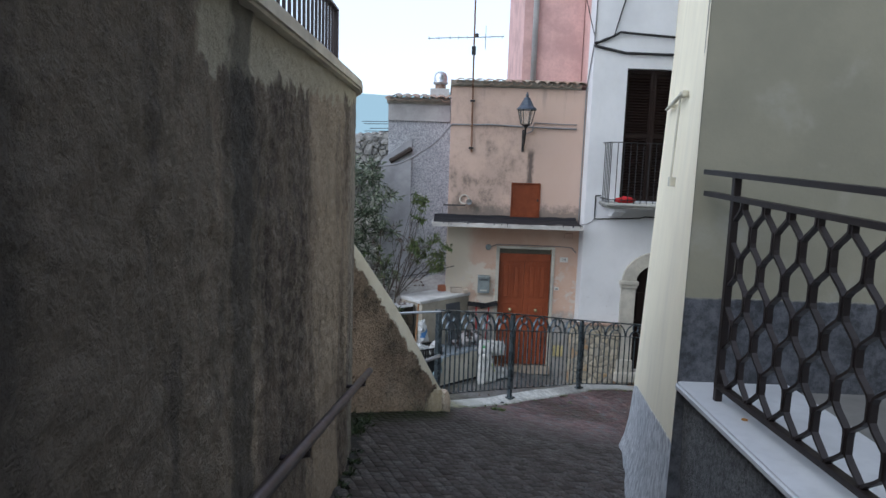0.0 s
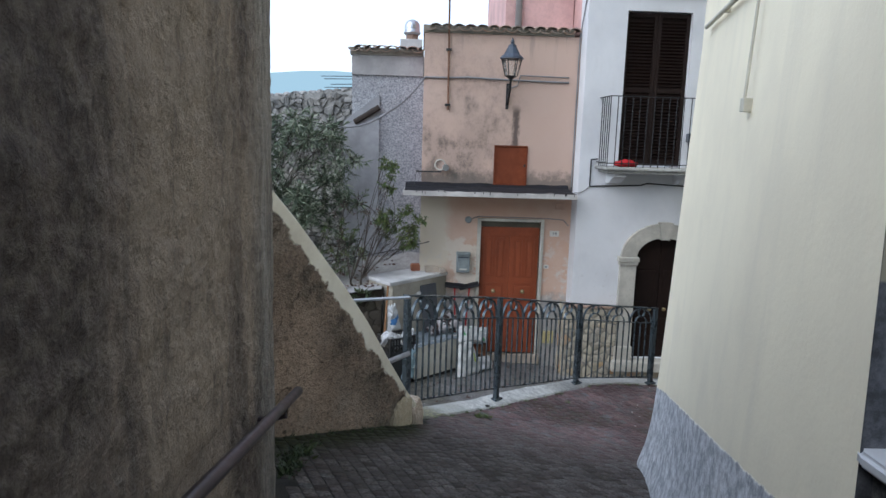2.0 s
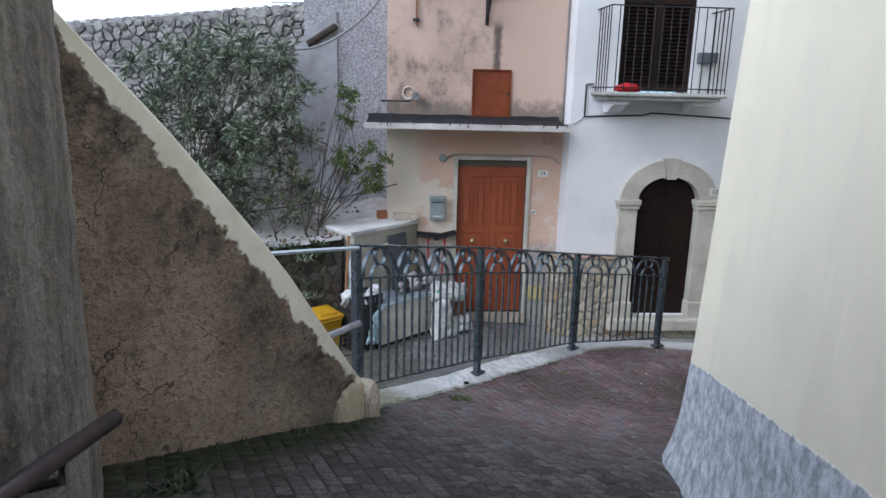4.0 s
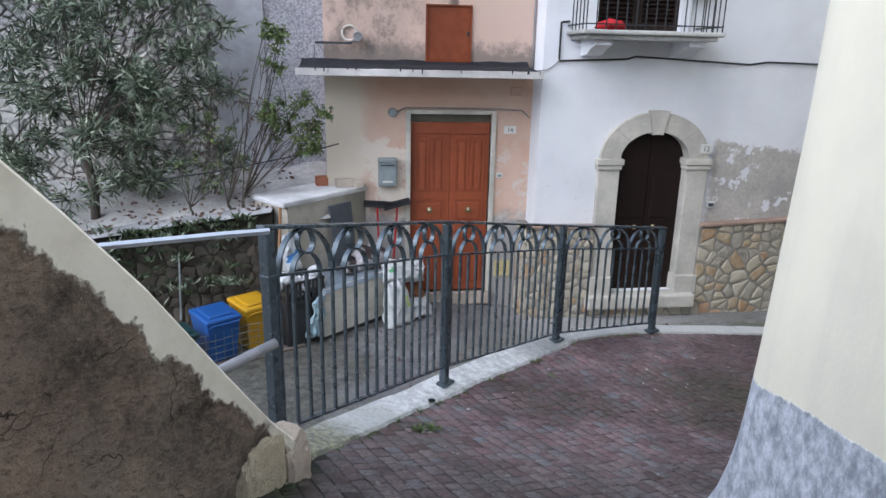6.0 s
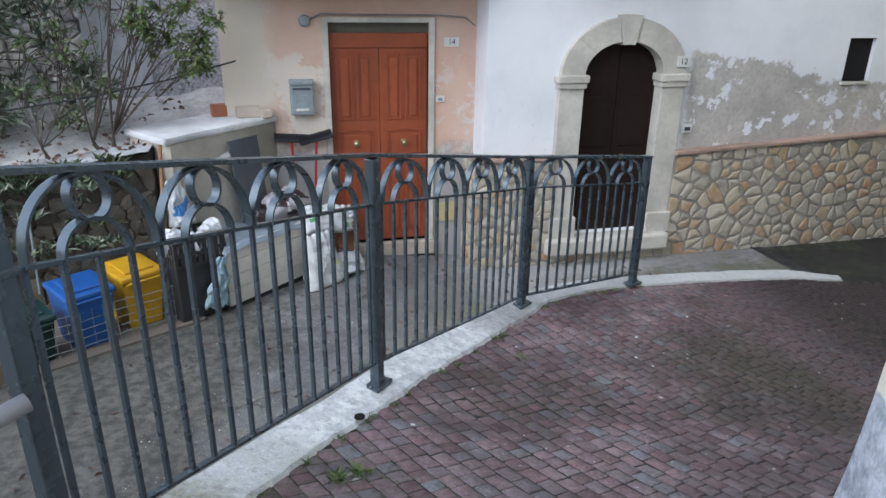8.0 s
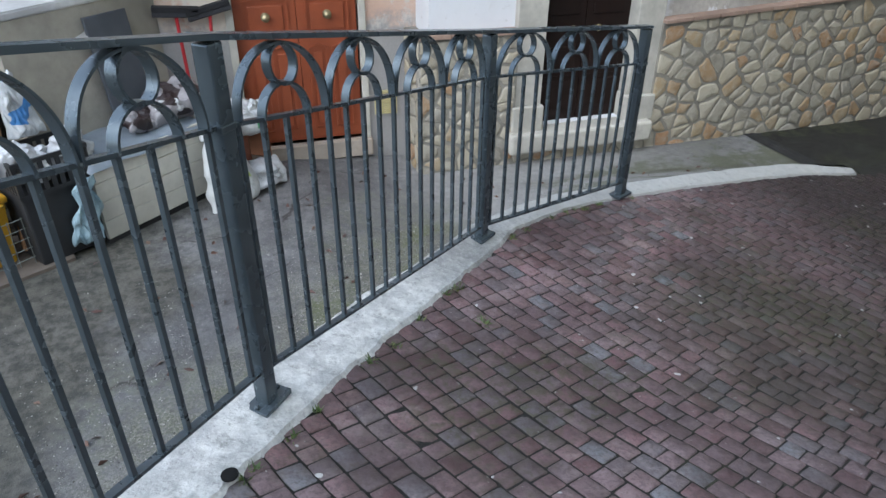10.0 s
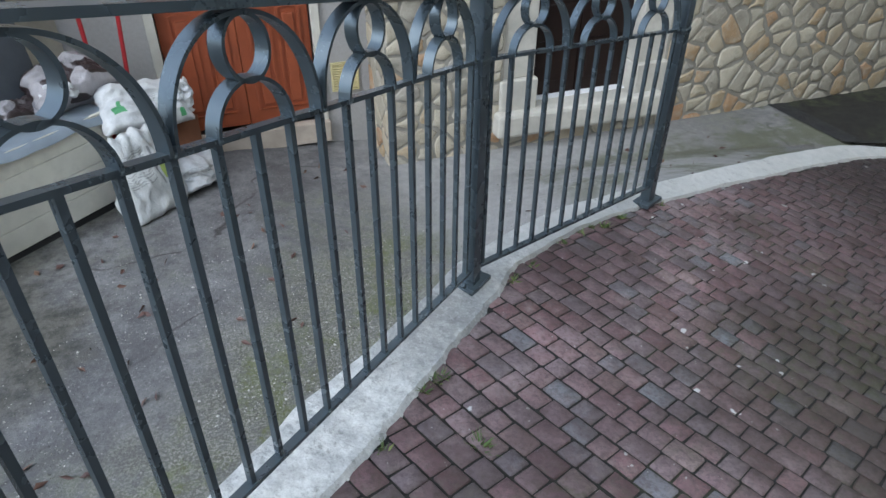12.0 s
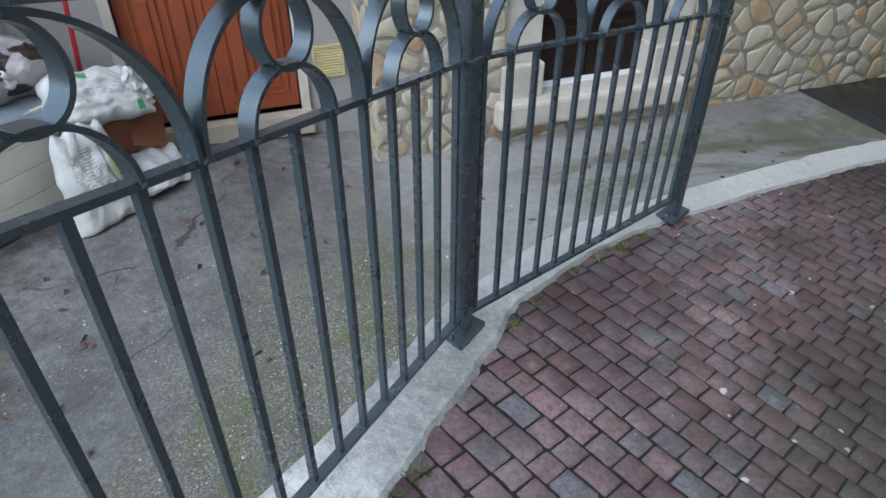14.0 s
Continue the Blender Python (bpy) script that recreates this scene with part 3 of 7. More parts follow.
def sweep(bm, pts, side, w, t, closed=False):
    """A flat bar bent along pts: w wide along side, t thick across it."""
    pts, side = [Vector(p) for p in pts], Vector(side).normalized()
    n, rings = len(pts), []
    for i, p in enumerate(pts):
        a, b = (pts[i - 1], pts[(i + 1) % n]) if closed else (pts[max(0, i - 1)], pts[min(n - 1, i + 1)])
        up = side.cross((b - a).normalized()).normalized() * t / 2
        s = side * w / 2
        rings.append([bm.verts.new(p + q) for q in (s + up, s - up, -s - up, up - s)])
    for i in range(n if closed else n - 1):
        r, q = rings[i], rings[(i + 1) % n]
        for k in range(4):
            bm.faces.new((r[k], r[(k + 1) % 4], q[(k + 1) % 4], q[k]))
    if not closed:
        bm.faces.new(rings[0][::-1]), bm.faces.new(rings[-1])
    bmesh.ops.recalc_face_normals(bm, faces=bm.faces)
    return bm


def bent(pts, side, w, t, closed=False):
    """A flat bar bent smoothly along pts, its long edges left sharp."""
    bm = sweep(bmesh.new(), pts, side, w, t, closed)
    for e in bm.edges:
        if len(e.link_faces) == 2 and e.calc_face_angle() > 1.0:
            e.smooth = False
    return bm


def tube(bm, pts, r, seg=8, taper=None):
    pts = [Vector(p) for p in pts]
    rings, ref = [], Vector((0.31, 0.22, 0.93))
    for i, p in enumerate(pts):
        d = (pts[min(len(pts) - 1, i + 1)] - pts[max(0, i - 1)]).normalized()
        if abs(d.dot(ref)) > 0.97:
            ref = Vector((0.9, 0.3, 0.1))
        u = d.cross(ref).normalized()
        v = d.cross(u)
        k = r if taper is None else r + (taper - r) * i / (len(pts) - 1)
        rings.append([bm.verts.new(p + (u * math.cos(a) + v * math.sin(a)) * k) for a in [2 * math.pi * j / seg for j in range(seg)]])
    for a, b in zip(rings, rings[1:]):
        for k in range(seg):
            bm.faces.new((a[k], a[(k + 1) % seg], b[(k + 1) % seg], b[k]))
    bm.faces.new(rings[0][::-1]), bm.faces.new(rings[-1])
    bmesh.ops.recalc_face_normals(bm, faces=bm.faces)
    return bm


def lathe(bm, profile, at=(0, 0, 0), seg=16, m=None):
    """profile: (radius, height) pairs turned round the z axis."""
    rings = []
    for r, z in profile:
        rings.append([bm.verts.new(Vector((r * math.cos(2 * math.pi * k / seg), r * math.sin(2 * math.pi * k / seg), z))) for k in range(seg)])
    for a, b in zip(rings, rings[1:]):
        for k in range(seg):
            bm.faces.new((a[k], a[(k + 1) % seg], b[(k + 1) % seg], b[k]))
    bm.faces.new(rings[0][::-1]), bm.faces.new(rings[-1])
    vs = [v for r in rings for v in r]
    if m is not None:
        bmesh.ops.transform(bm, matrix=m, verts=vs)
    bmesh.ops.translate(bm, vec=at, verts=vs)
    bmesh.ops.recalc_face_normals(bm, faces=bm.faces)
    return bm


def sheet(bm, xs, ys, height):
    g = [[bm.verts.new((x, y, height(x, y))) for x in xs] for y in ys]
    for r, q in zip(g, g[1:]):
        for i in range(len(xs) - 1):
            bm.faces.new((r[i], r[i + 1], q[i + 1], q[i]))
    return bm


def steps(a, b, n):
    return [a + (b - a) * i / n for i in range(n + 1)]


def curve_z(y):
    """The lane's fall along its middle."""
    ks = [(-8, 1.1), (0, 0.0), (3, -0.40), (5.1, -0.70), (5.9, -0.86), (7.1, -1.12), (7.6, -1.205), (8.2, -1.238), (20, -1.243)]
    for (a, p), (b, q) in zip(ks, ks[1:]):
        if y <= b:
            return p + (q - p) * (max(y, a) - a) / (b - a)
    return ks[-1][1]


def street_z(x, y):
    z = curve_z(y) - 0.16 * min(x, 7.5)
    if x > 5.0 and y > 9.95:
        z = max(yard_z(x, y), z - 0.42 * (y - 9.95))
    return z


def yard_z(x, y):
    return -2.12 - 0.10 * max(0, min(1, (x - 1.3) / 0.9)) - 0.02 * (y - 10.5)


# plan of the kerb and fence line
FENCE = [Vector((-0.02, 6.575)), Vector((0.856, 7.782)), Vector((1.892, 8.786)), Vector((2.935, 9.277))]
KERB_BACK = [(-0.08, 6.62), (0.16, 7.04), (0.40, 7.38), (0.85, 7.94), (1.24, 8.34), (1.45, 8.50), (1.68, 8.71), (1.87, 8.89), (2.2, 9.10), (2.5, 9.25), (3.05, 9.42), (3.65, 9.59), (4.2, 9.73), (4.75, 9.85), (5.3, 9.80)]
KERB_FRONT = [(0.05, 6.50), (0.29, 6.85), (0.60, 7.31), (1.03, 7.82), (1.40, 8.19), (1.65, 8.43), (1.90, 8.66), (2.13, 8.90), (2.40, 9.05), (2.68, 9.18), (2.96, 9.27), (3.5, 9.42), (4.3, 9.61), (4.8, 9.71), (5.3, 9.74)]


def line_y(pts, x):
    for (a, p), (b, q) in zip(pts, pts[1:]):
        if x <= b:
            return p + (q - p) * (x - a) / (b - a)
    return pts[-1][1] + 0.15 * (x - pts[-1][0])


def kerb_edge(pts, s):
    n = len(pts) - 1
    k = min(int(s * n), n - 1)
    a, b, f = Vector(pts[k]), Vector(pts[k + 1]), s * n - k
    return a + (b - a) * f


# ---- the large structure ----
bm = sheet(bmesh.new(), [-3000, -300, -40, -12, 12, 40, 300, 3000], [-3000, -300, -40, -14, 16, 40, 300, 3000], lambda x, y: -3.2 if abs(x) < 50 and abs(y) < 50 else -60)
solo("ground", bm, EARTH, "rough hillside earth below the village", "ground", "structure")

WING_LINE = lambda x: 5.78 + (x + 0.45) * 0.77 / 0.64
KERB_MID = [((a[0] + b[0]) / 2, (a[1] + b[1]) / 2) for a, b in zip(KERB_BACK, KERB_FRONT)]
bm = bmesh.new()
sheet(bm, steps(-1.2, 10.0, 112), steps(-8, 13.0, 200), lambda x, y: street_z(x, y) - 0.0045)
gone = []
for f in bm.faces:
    c = f.calc_center_median()
    if (c.x > 0.02 and c.x < 5.4 and c.y > line_y(KERB_MID, c.x)) or (c.x <= 0.02 and c.y > WING_LINE(c.x) + 0.1):
        gone.append(f)
bmesh.ops.delete(bm, geom=gone, context="FACES")
street = solo("street", bm, BED, "lane paved with worn red porphyry setts", "street", "structure")


def yard_top(x, y):
    base = yard_z(x, y)
    w = max(0, min(1, (x - 1.5) / 1.8))
    kx = max(0.0, min(5.5, x))
    d = y - line_y(KERB_BACK, kx)
    return base + w * max(0, street_z(kx, y) + 0.0 - base - 0.42 * max(0, d)) if x < 5.4 else base - 0.02


bm = bmesh.new()
sheet(bm, steps(-5, 5.4, 104), steps(6.4, 11.5, 51), yard_top)
bmesh.ops.delete(bm, geom=[f for f in bm.faces if f.calc_center_median().x > 0 and f.calc_center_median().y < line_y(KERB_MID, f.calc_center_median().x) - 0.02], context="FACES")
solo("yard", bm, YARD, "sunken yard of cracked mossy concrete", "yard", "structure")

bm = bmesh.new()
N = 330
rows = []
for i in range(N + 1):
    a, b = kerb_edge(KERB_BACK, i / N), kerb_edge(KERB_FRONT, i / N)
    over = (b - a).normalized()
    chip = 0.014 * noise.noise(Vector((b.x * 7, b.y * 7, 1))) + 0.010 * noise.noise(Vector((b.x * 23, b.y * 23, 2)))
    b = b + over * chip
    a = a + over * 0.008 * noise.noise(Vector((a.x * 9, a.y * 9, 5)))
    za, zb = street_z(*a) + 0.035, street_z(*b) + 0.012
    row = [bm.verts.new((a.x, a.y, -3)), bm.verts.new((a.x, a.y, za - 0.02))]
    for f in (0.05, 0.2, 0.35, 0.5, 0.65, 0.8, 0.93):
        p = a.lerp(b, f)
        row.append(bm.verts.new((p.x, p.y, za + (zb - za) * f + 0.003 * noise.noise(Vector((p.x * 6, p.y * 6, 3))) + 0.001 * noise.noise(Vector((p.x * 20, p.y * 20, 4))))))
    rows.append(row + [bm.verts.new((b.x, b.y, zb - 0.014 - 0.008 * abs(noise.noise(Vector((b.x * 11, b.y * 11, 6)))))), bm.verts.new((b.x, b.y, -3))])
for p, q in zip(rows, rows[1:]):
    for k in range(len(p) - 1):
        bm.faces.new((p[k], p[k + 1], q[k + 1], q[k]))
bm.faces.new(rows[0]), bm.faces.new(rows[-1][::-1])
bmesh.ops.recalc_face_normals(bm, faces=bm.faces)
kerb = solo("kerb", bm, KERB, "pale concrete kerb along the lane's edge", "kerb", "structure")

# left wall with a rounded end
plan = [(-0.57, -8.0), (-0.57, -5.0), (-0.57, -2.0)] + [(-0.57, y) for y in steps(0.0, 4.0, 230)]
arc = [(-0.57, 4.0), (-0.578, 4.25), (-0.59, 4.42), (-0.61, 4.54), (-0.645, 4.64), (-0.72, 4.71), (-0.82, 4.74), (-1.4, 4.76)]
for p, q in zip(arc, arc[1:]):
    n = max(1, round(math.dist(p, q) / 0.018))
    plan += [(p[0] + (q[0] - p[0]) * k / n, p[1] + (q[1] - p[1]) * k / n) for k in range(1, n + 1)]
plan += [(-5.0, 4.72), (-5.0, -8.0)]
bm = bmesh.new()
rows = []
for z in [-1.6] + steps(-1.1, 1.9, 165):
    row = []
    for x, y in plan:
        if -0.1 < y < 4.77 and x > -1.39:
            v = Vector((x, y, z))
            d = 0.010 * noise.noise(v * 26) + 0.010 * noise.noise(v * 11) + 0.012 * noise.noise(v * 4) - 0.006
            k = min(1, max(0, y - 4.0) / 0.7)
            x, y = x + d * (1 - k), y + d * k
        row.append(bm.verts.new((x, y, z)))
    rows.append(row)
for a, b in zip(rows, rows[1:]):
    for k in range(len(plan)):
        bm.faces.new((a[k], a[(k + 1) % len(plan)], b[(k + 1) % len(plan)], b[k]))
bm.faces.new(rows[0][::-1]), bm.faces.new(rows[-1])
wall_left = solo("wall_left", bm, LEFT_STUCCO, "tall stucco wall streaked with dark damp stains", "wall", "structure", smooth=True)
bm = prism(bmesh.new(), [(-0.53, -8.0), (-0.53, 4.2), (-0.56, 4.5), (-0.61, 4.68), (-0.72, 4.78), (-0.85, 4.8), (-5.0, 4.78), (-5.0, -8.0)], 1.9, 1.965)
bmesh.ops.bevel(bm, geom=bm.edges[:], offset=0.012, segments=2, affect="EDGES")
solo("coping", bm, plain("cream stone coping", (0.55, 0.50, 0.42), 0.8, 16, 0.003), "pale stone coping on the stained wall", "coping", "structure")

# sloping wing wall
D, P0 = Vector((0.64, 0.77)), Vector((-0.45, 5.78))
TOPS = [(-2.0, 2.75), (-1.4, 1.95), (-0.85, 1.0), (-0.67, 0.70), (-0.418, 0.235), (-0.286, -0.03), (-0.126, -0.40), (0.0, -0.68), (0.085, -0.84)]
bm = bmesh.new()
cols = []
for x, z in TOPS:
    y = P0.y + (x - P0.x) * D.y / D.x
    bx, by = x - 0.77 * 0.17, y + 0.64 * 0.17
    cols.append([bm.verts.new(c) for c in ((x, y, -1.6), (x, y, z - 0.015), (x - 0.012, y + 0.01, z), (bx, by, z + 0.01), (bx, by, -2.4))])
for p, q in zip(cols, cols[1:]):
    for k in range(4):
        bm.faces.new((p[k], p[k + 1], q[k + 1], q[k]))
bm.faces.new(cols[0][::-1]), bm.faces.new(cols[-1])
bmesh.ops.recalc_face_normals(bm, faces=bm.faces)
wing = solo("wall_wing", bm, WING, "sloping buttress wall with flaking cream paint and mould", "wall", "structure")


def right_plan(z):
    pts = [(0.0, 0.0), (1.25, 3.66), (1.48, 4.55), (1.705, 5.42), (1.845, 5.98)]
    pts += [(2.28 + 0.42 * math.cos(a), 6.02 + 0.55 * math.sin(a)) for a in steps(math.pi * 0.97, math.pi * 0.5, 6)]
    pts += [(3.2, 6.72), (5.0, 6.95), (9.0, 7.3)]
    pts[0] = (0.9915 + 0.0423 * z, 2.714 + 0.094 * z)
    out = []
    for i, (x, y) in enumerate(pts):
        lean = 0 if i == 0 else 0.045 * (z - (0.5 - 0.2 * min(i, 4)))
        f = 0.09 * math.exp(-max(0, z - street_z(x, y)) / 0.2)
        nx, ny = (-1, 0.0) if i < 5 else ((-0.8, 0.6) if i < 9 else (-0.1, 1.0))
        out.append((x + lean * (1 if i < 9 else 0.2) + f * nx, y + f * ny * (1 if i > 4 else 0)))
    return out


bm = bmesh.new()
zs = [-2.6, -1.6] + steps(-1.4, 4.0, 54) + [5.0, 6.0, 7.0, 8.0, 9.0]
rings = [[bm.verts.new((x, y, z)) for x, y in right_plan(z)] for z in zs]
for a, b in zip(rings, rings[1:]):
    for k in range(len(a) - 1):
        bm.faces.new((a[k], a[k + 1], b[k + 1], b[k]))
bmesh.ops.recalc_face_normals(bm, faces=bm.faces)
wall_right = solo("wall_right", bm, CREAM, "smooth cream plastered house wall with rough grey dado", "wall", "structure", smooth=True)
for i, p in enumerate(wall_right.data.polygons):
    p.use_smooth = i % (len(rings[0]) - 1) > 3 or i % (len(rings[0]) - 1) == 0
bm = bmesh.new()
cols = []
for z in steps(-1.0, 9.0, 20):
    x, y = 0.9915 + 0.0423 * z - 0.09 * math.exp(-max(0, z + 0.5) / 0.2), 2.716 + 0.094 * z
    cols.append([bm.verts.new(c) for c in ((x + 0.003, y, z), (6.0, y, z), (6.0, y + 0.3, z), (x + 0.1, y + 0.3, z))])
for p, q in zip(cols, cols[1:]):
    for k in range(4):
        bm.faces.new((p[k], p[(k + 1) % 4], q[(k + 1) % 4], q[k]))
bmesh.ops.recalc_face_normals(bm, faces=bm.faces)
solo("wall_shaded", bm, SHADE, "house side with a grey dado above the terrace, painted in shade", "wall", "structure")
solo("roof_right", cube(1.2, 9.2, 3.2, 7.4, 9.0, 9.2), MORTAR, "plain flat roof of the cream house", "roof", "structure")

# raised terrace on the right
bm = prism(bmesh.new(), [(1.11, -8), (1.05, 2.8), (1.4, 2.8), (1.4, -8)], lambda x, y: street_z(x, y) - 0.5, 0.555)
solo("wall_terrace", bm, DASH_DARK, "low terrace wall of dark rough render", "wall", "structure")
bm = prism(bmesh.new(), [(1.09, -8), (1.005, 2.76), (1.03, 2.795), (1.5, 2.795), (1.5, -8)], 0.557, 0.592)
bmesh.ops.bevel(bm, geom=bm.edges[:], offset=0.01, segments=3, affect="EDGES")
solo("sill", bm, MARBLE, "white marble coping slab with a rust stain", "coping", "structure")
solo("terrace_floor", cube(1.5, 6, -8, 2.795, 0.3, 0.56), plain("worn terrace tiles", (0.17, 0.165, 0.155), 0.7, 12, 0.002), "worn grey terrace floor behind the balustrade", "floor", "structure")
solo("wall_terrace_back", cube(6, 6.2, -8, 3, -1, 7), SHADE, "plain wall in shade-darkened plaster closing the terrace", "wall", "structure")
# added out of view: closes the lane and holds back light from the right
solo("wall_lane_end", cube(9.0, 9.2, 6.8, 11.5, -3.2, 7), CREAM, "plain cream wall added out of view to close the lane", "wall", "structure")
solo("wall_behind", cube(-5, 6.2, -8.2, -8, -0.5, 5), SHADE, "plain wall in shade-darkened plaster at the head of the lane", "wall", "structure")


def wall_with_holes(bm, x0, x1, z0, z1, y0, y1, holes):
    """A wall from x0 to x1 with rectangular openings (x0, x1, z0, z1) through it."""
    xs = sorted({x0, x1, *[h[0] for h in holes], *[h[1] for h in holes]})
    for a, b in zip(xs, xs[1:]):
        cuts = sorted((h[2], h[3]) for h in holes if h[0] <= a + 1e-6 and h[1] >= b - 1e-6)
        z = z0
        for lo, hi in cuts + [(z1, z1)]:
            if lo > z + 1e-6:
                box(bm, a, b, y0, y1, z, lo)
            z = max(z, hi)
    bmesh.ops.remove_doubles(bm, verts=bm.verts, dist=0.0005)
    inner = [f for f in bm.faces if sum(1 for g in bm.faces if g is not f and set(g.verts) == set(f.verts))]
    bmesh.ops.delete(bm, geom=inner, context="FACES")
    return bm


DX, DZ, RI, RO = 3.615, -0.41, 0.392, 0.62
RISE = 0.74  # the arch is flatter than a half circle
# white house: a rectangular hole for the arched doorway, its corners filled behind the arch stones
bm = wall_with_holes(bmesh.new(), 2.31, 9.0, -2.9, 6.5, 11.05, 11.5, [(DX - 0.48, DX - 0.35, -1.95, DZ + 0.23), (DX - 0.35, DX - 0.2, -1.95, DZ + 0.34), (DX - 0.2, DX + 0.2, -1.95, DZ + 0.40), (DX + 0.2, DX + 0.35, -1.95, DZ + 0.34), (DX + 0.35, DX + 0.48, -1.95, DZ + 0.23), (2.86, 3.77, 0.90, 3.03), (6.05, 6.36, -0.52, -0.10)])
wall_white = solo("wall_white", bm, WHITE, "whitewashed house front with peeling patches", "wall", "structure")
# pink house
bm = wall_with_holes(bmesh.new(), 0.06, 2.31, -2.9, 2.70, 11.4, 11.8, [(0.970, 1.862, -2.03, 0.015), (1.12, 1.61, 0.56, 1.14)])
wall_pink = solo("wall_pink", bm, PINK, "salmon plastered house front with soot stains", "wall", "structure")
solo("wall_pink_side", cube(0.06, 0.3, 11.8, 14, -2.9, 2.70), PINK_OLD, "plain side of the salmon house", "wall", "structure")
solo("wall_pink_upper", cube(1.27, 2.30, 12.0, 15, 2.0, 7.5), PINK_OLD, "faded rose plastered upper house", "wall", "structure")
solo("wall_white_return", cube(2.315, 2.6, 11.5, 15, -2.9, 6.5), PINK_OLD, "plain side of the white house", "wall", "structure")
# grey house
bm = wall_with_holes(bmesh.new(), -1.05, 0.06, -2.9, 2.45, 12.2, 14.0, [])
solo("wall_grey", bm, DASH_GREY, "grey roughcast outbuilding wall", "wall", "structure")


# ---- stones ----
def clip(poly, p, n):
    out = []
    for a, b in zip(poly, poly[1:] + poly[:1]):
        da, db = (a - p).dot(n), (b - p).dot(n)
        if da <= 0:
            out.append(a)
        if da * db < 0:
            out.append(a + (b - a) * (da / (da - db)))
    return out


def stone_cells(u0, u1, v0, v1, size, rng, flat=1.0):
    """Irregular stones that fill a rectangle: their outlines."""
    nu, nv = max(1, round((u1 - u0) / size)), max(1, round((v1 - v0) / (size * flat)))
    seeds = []
    for j in range(nv):
        for i in range(nu):
            if rng.random() < 0.2:
                continue
            seeds.append(Vector((u0 + (i + 0.5 + rng.uniform(-0.42, 0.42) + 0.25 * (j % 2)) * (u1 - u0) / nu, v0 + (j + 0.5 + rng.uniform(-0.36, 0.36)) * (v1 - v0) / nv)))
    for s in seeds:
        poly = [Vector(c) for c in ((u0, v0), (u1, v0), (u1, v1), (u0, v1))]
        for o in sorted(seeds, key=lambda o: (o - s).length)[1:16]:
            d = o - s
            poly = clip(poly, s + d / 2, d.normalized())
            if len(poly) < 3:
                break
        if len(poly) >= 3:
            yield poly


def stone_bm(poly, place, gap, proud, rng):
    """One stone: a rounded, bulging slab. place(u, v, d) gives the world point d metres out of the wall."""
    c = sum(poly, Vector((0, 0))) / len(poly)
    ring = []
    for a, b in zip(poly, poly[1:] + poly[:1]):
        ring += [a * 0.93 + b * 0.07, a * 0.5 + b * 0.5 + Vector((rng.uniform(-0.013, 0.013), rng.uniform(-0.013, 0.013))), a * 0.07 + b * 0.93]
    r = sum((p - c).length for p in ring) / len(ring)
    if r < gap * 1.6:
        return None
    k = 1 - gap / r
    out = [c + (p - c) * k * rng.uniform(0.95, 1.02) for p in ring]
    bm = bmesh.new()
    d = proud * rng.uniform(0.6, 1.3)
    rows = [[bm.verts.new(place(p.x, p.y, -0.02)) for p in out], [bm.verts.new(place(p.x, p.y, d * 0.6)) for p in out],
            [bm.verts.new(place(*(c + (p - c) * 0.88), d * rng.uniform(0.85, 1.1))) for p in out]]
    mid = bm.verts.new(place(c.x, c.y, d * 1.05))
    n = len(out)
    for a, b in zip(rows, rows[1:]):
        for i in range(n):
            bm.faces.new((a[i], a[(i + 1) % n], b[(i + 1) % n], b[i]))
    for i in range(n):
        bm.faces.new((rows[2][i], rows[2][(i + 1) % n], mid))
    bmesh.ops.recalc_face_normals(bm, faces=bm.faces)
    return bm


def stone_face(parent, u0, u1, v0, v1, size, place, material, gap=0.014, proud=0.03, flat=1.0, seed=1, top=None, smooth=True):
    rng = random.Random(seed)
    for poly in stone_cells(u0, u1, v0, v1, size, rng, flat):
        if top is not None:
            c = sum(poly, Vector((0, 0))) / len(poly)
            if c.y > top(c.x):
                continue
        b = stone_bm(poly, place, gap, proud, rng)
        if b:
            part("stone", b, material, parent, smooth=smooth)


# ---- the fence ----
TOPZ, MIDZ, BOTZ = [-0.003, -0.292, -0.581, -0.738], [-0.20, -0.491, -0.764, -0.925], [-0.875, -1.208, -1.457, -1.605]
FEET = [street_z(*p) + 0.03 for p in FENCE]
fence = thing("fence", (FENCE[1].x, FENCE[1].y, FEET[1]), "grey-blue painted iron fence with arches and rings on the kerb", "fence")
for i, p in enumerate(FENCE):
    u = (FENCE[min(3, i + 1)] - FENCE[max(0, i - 1)]).normalized()
    turn = Matrix.Translation((p.x, p.y, 0)) @ Matrix.Rotation(math.atan2(u.y, u.x), 4, "Z")
    post = part("post", cube(-0.023, 0.023, -0.023, 0.023, FEET[i] - 0.01, TOPZ[i] - 0.012, 0.004, turn), IRON, fence)
    plate = part("base_plate", cube(-0.058, 0.062, -0.04, 0.036, FEET[i] - 0.012, FEET[i] + 0.006, 0.002, turn), IRON, post, "bolted steel foot")
    for k in (-0.047, 0.049):
        part("bolt", lathe(bmesh.new(), [(0.008, 0), (0.008, 0.008), (0.004, 0.012)], seg=6, m=Matrix.Translation((0, 0, FEET[i] + 0.006)) @ turn @ Matrix.Translation((k, 0, 0))), IRON, post)
    part("weld_collar", cube(-0.0255, 0.0255, -0.0255, 0.0255, MIDZ[i] - 0.009, MIDZ[i] + 0.009, 0.003, turn), IRON, post)
UNITS = [4, 4, 3]
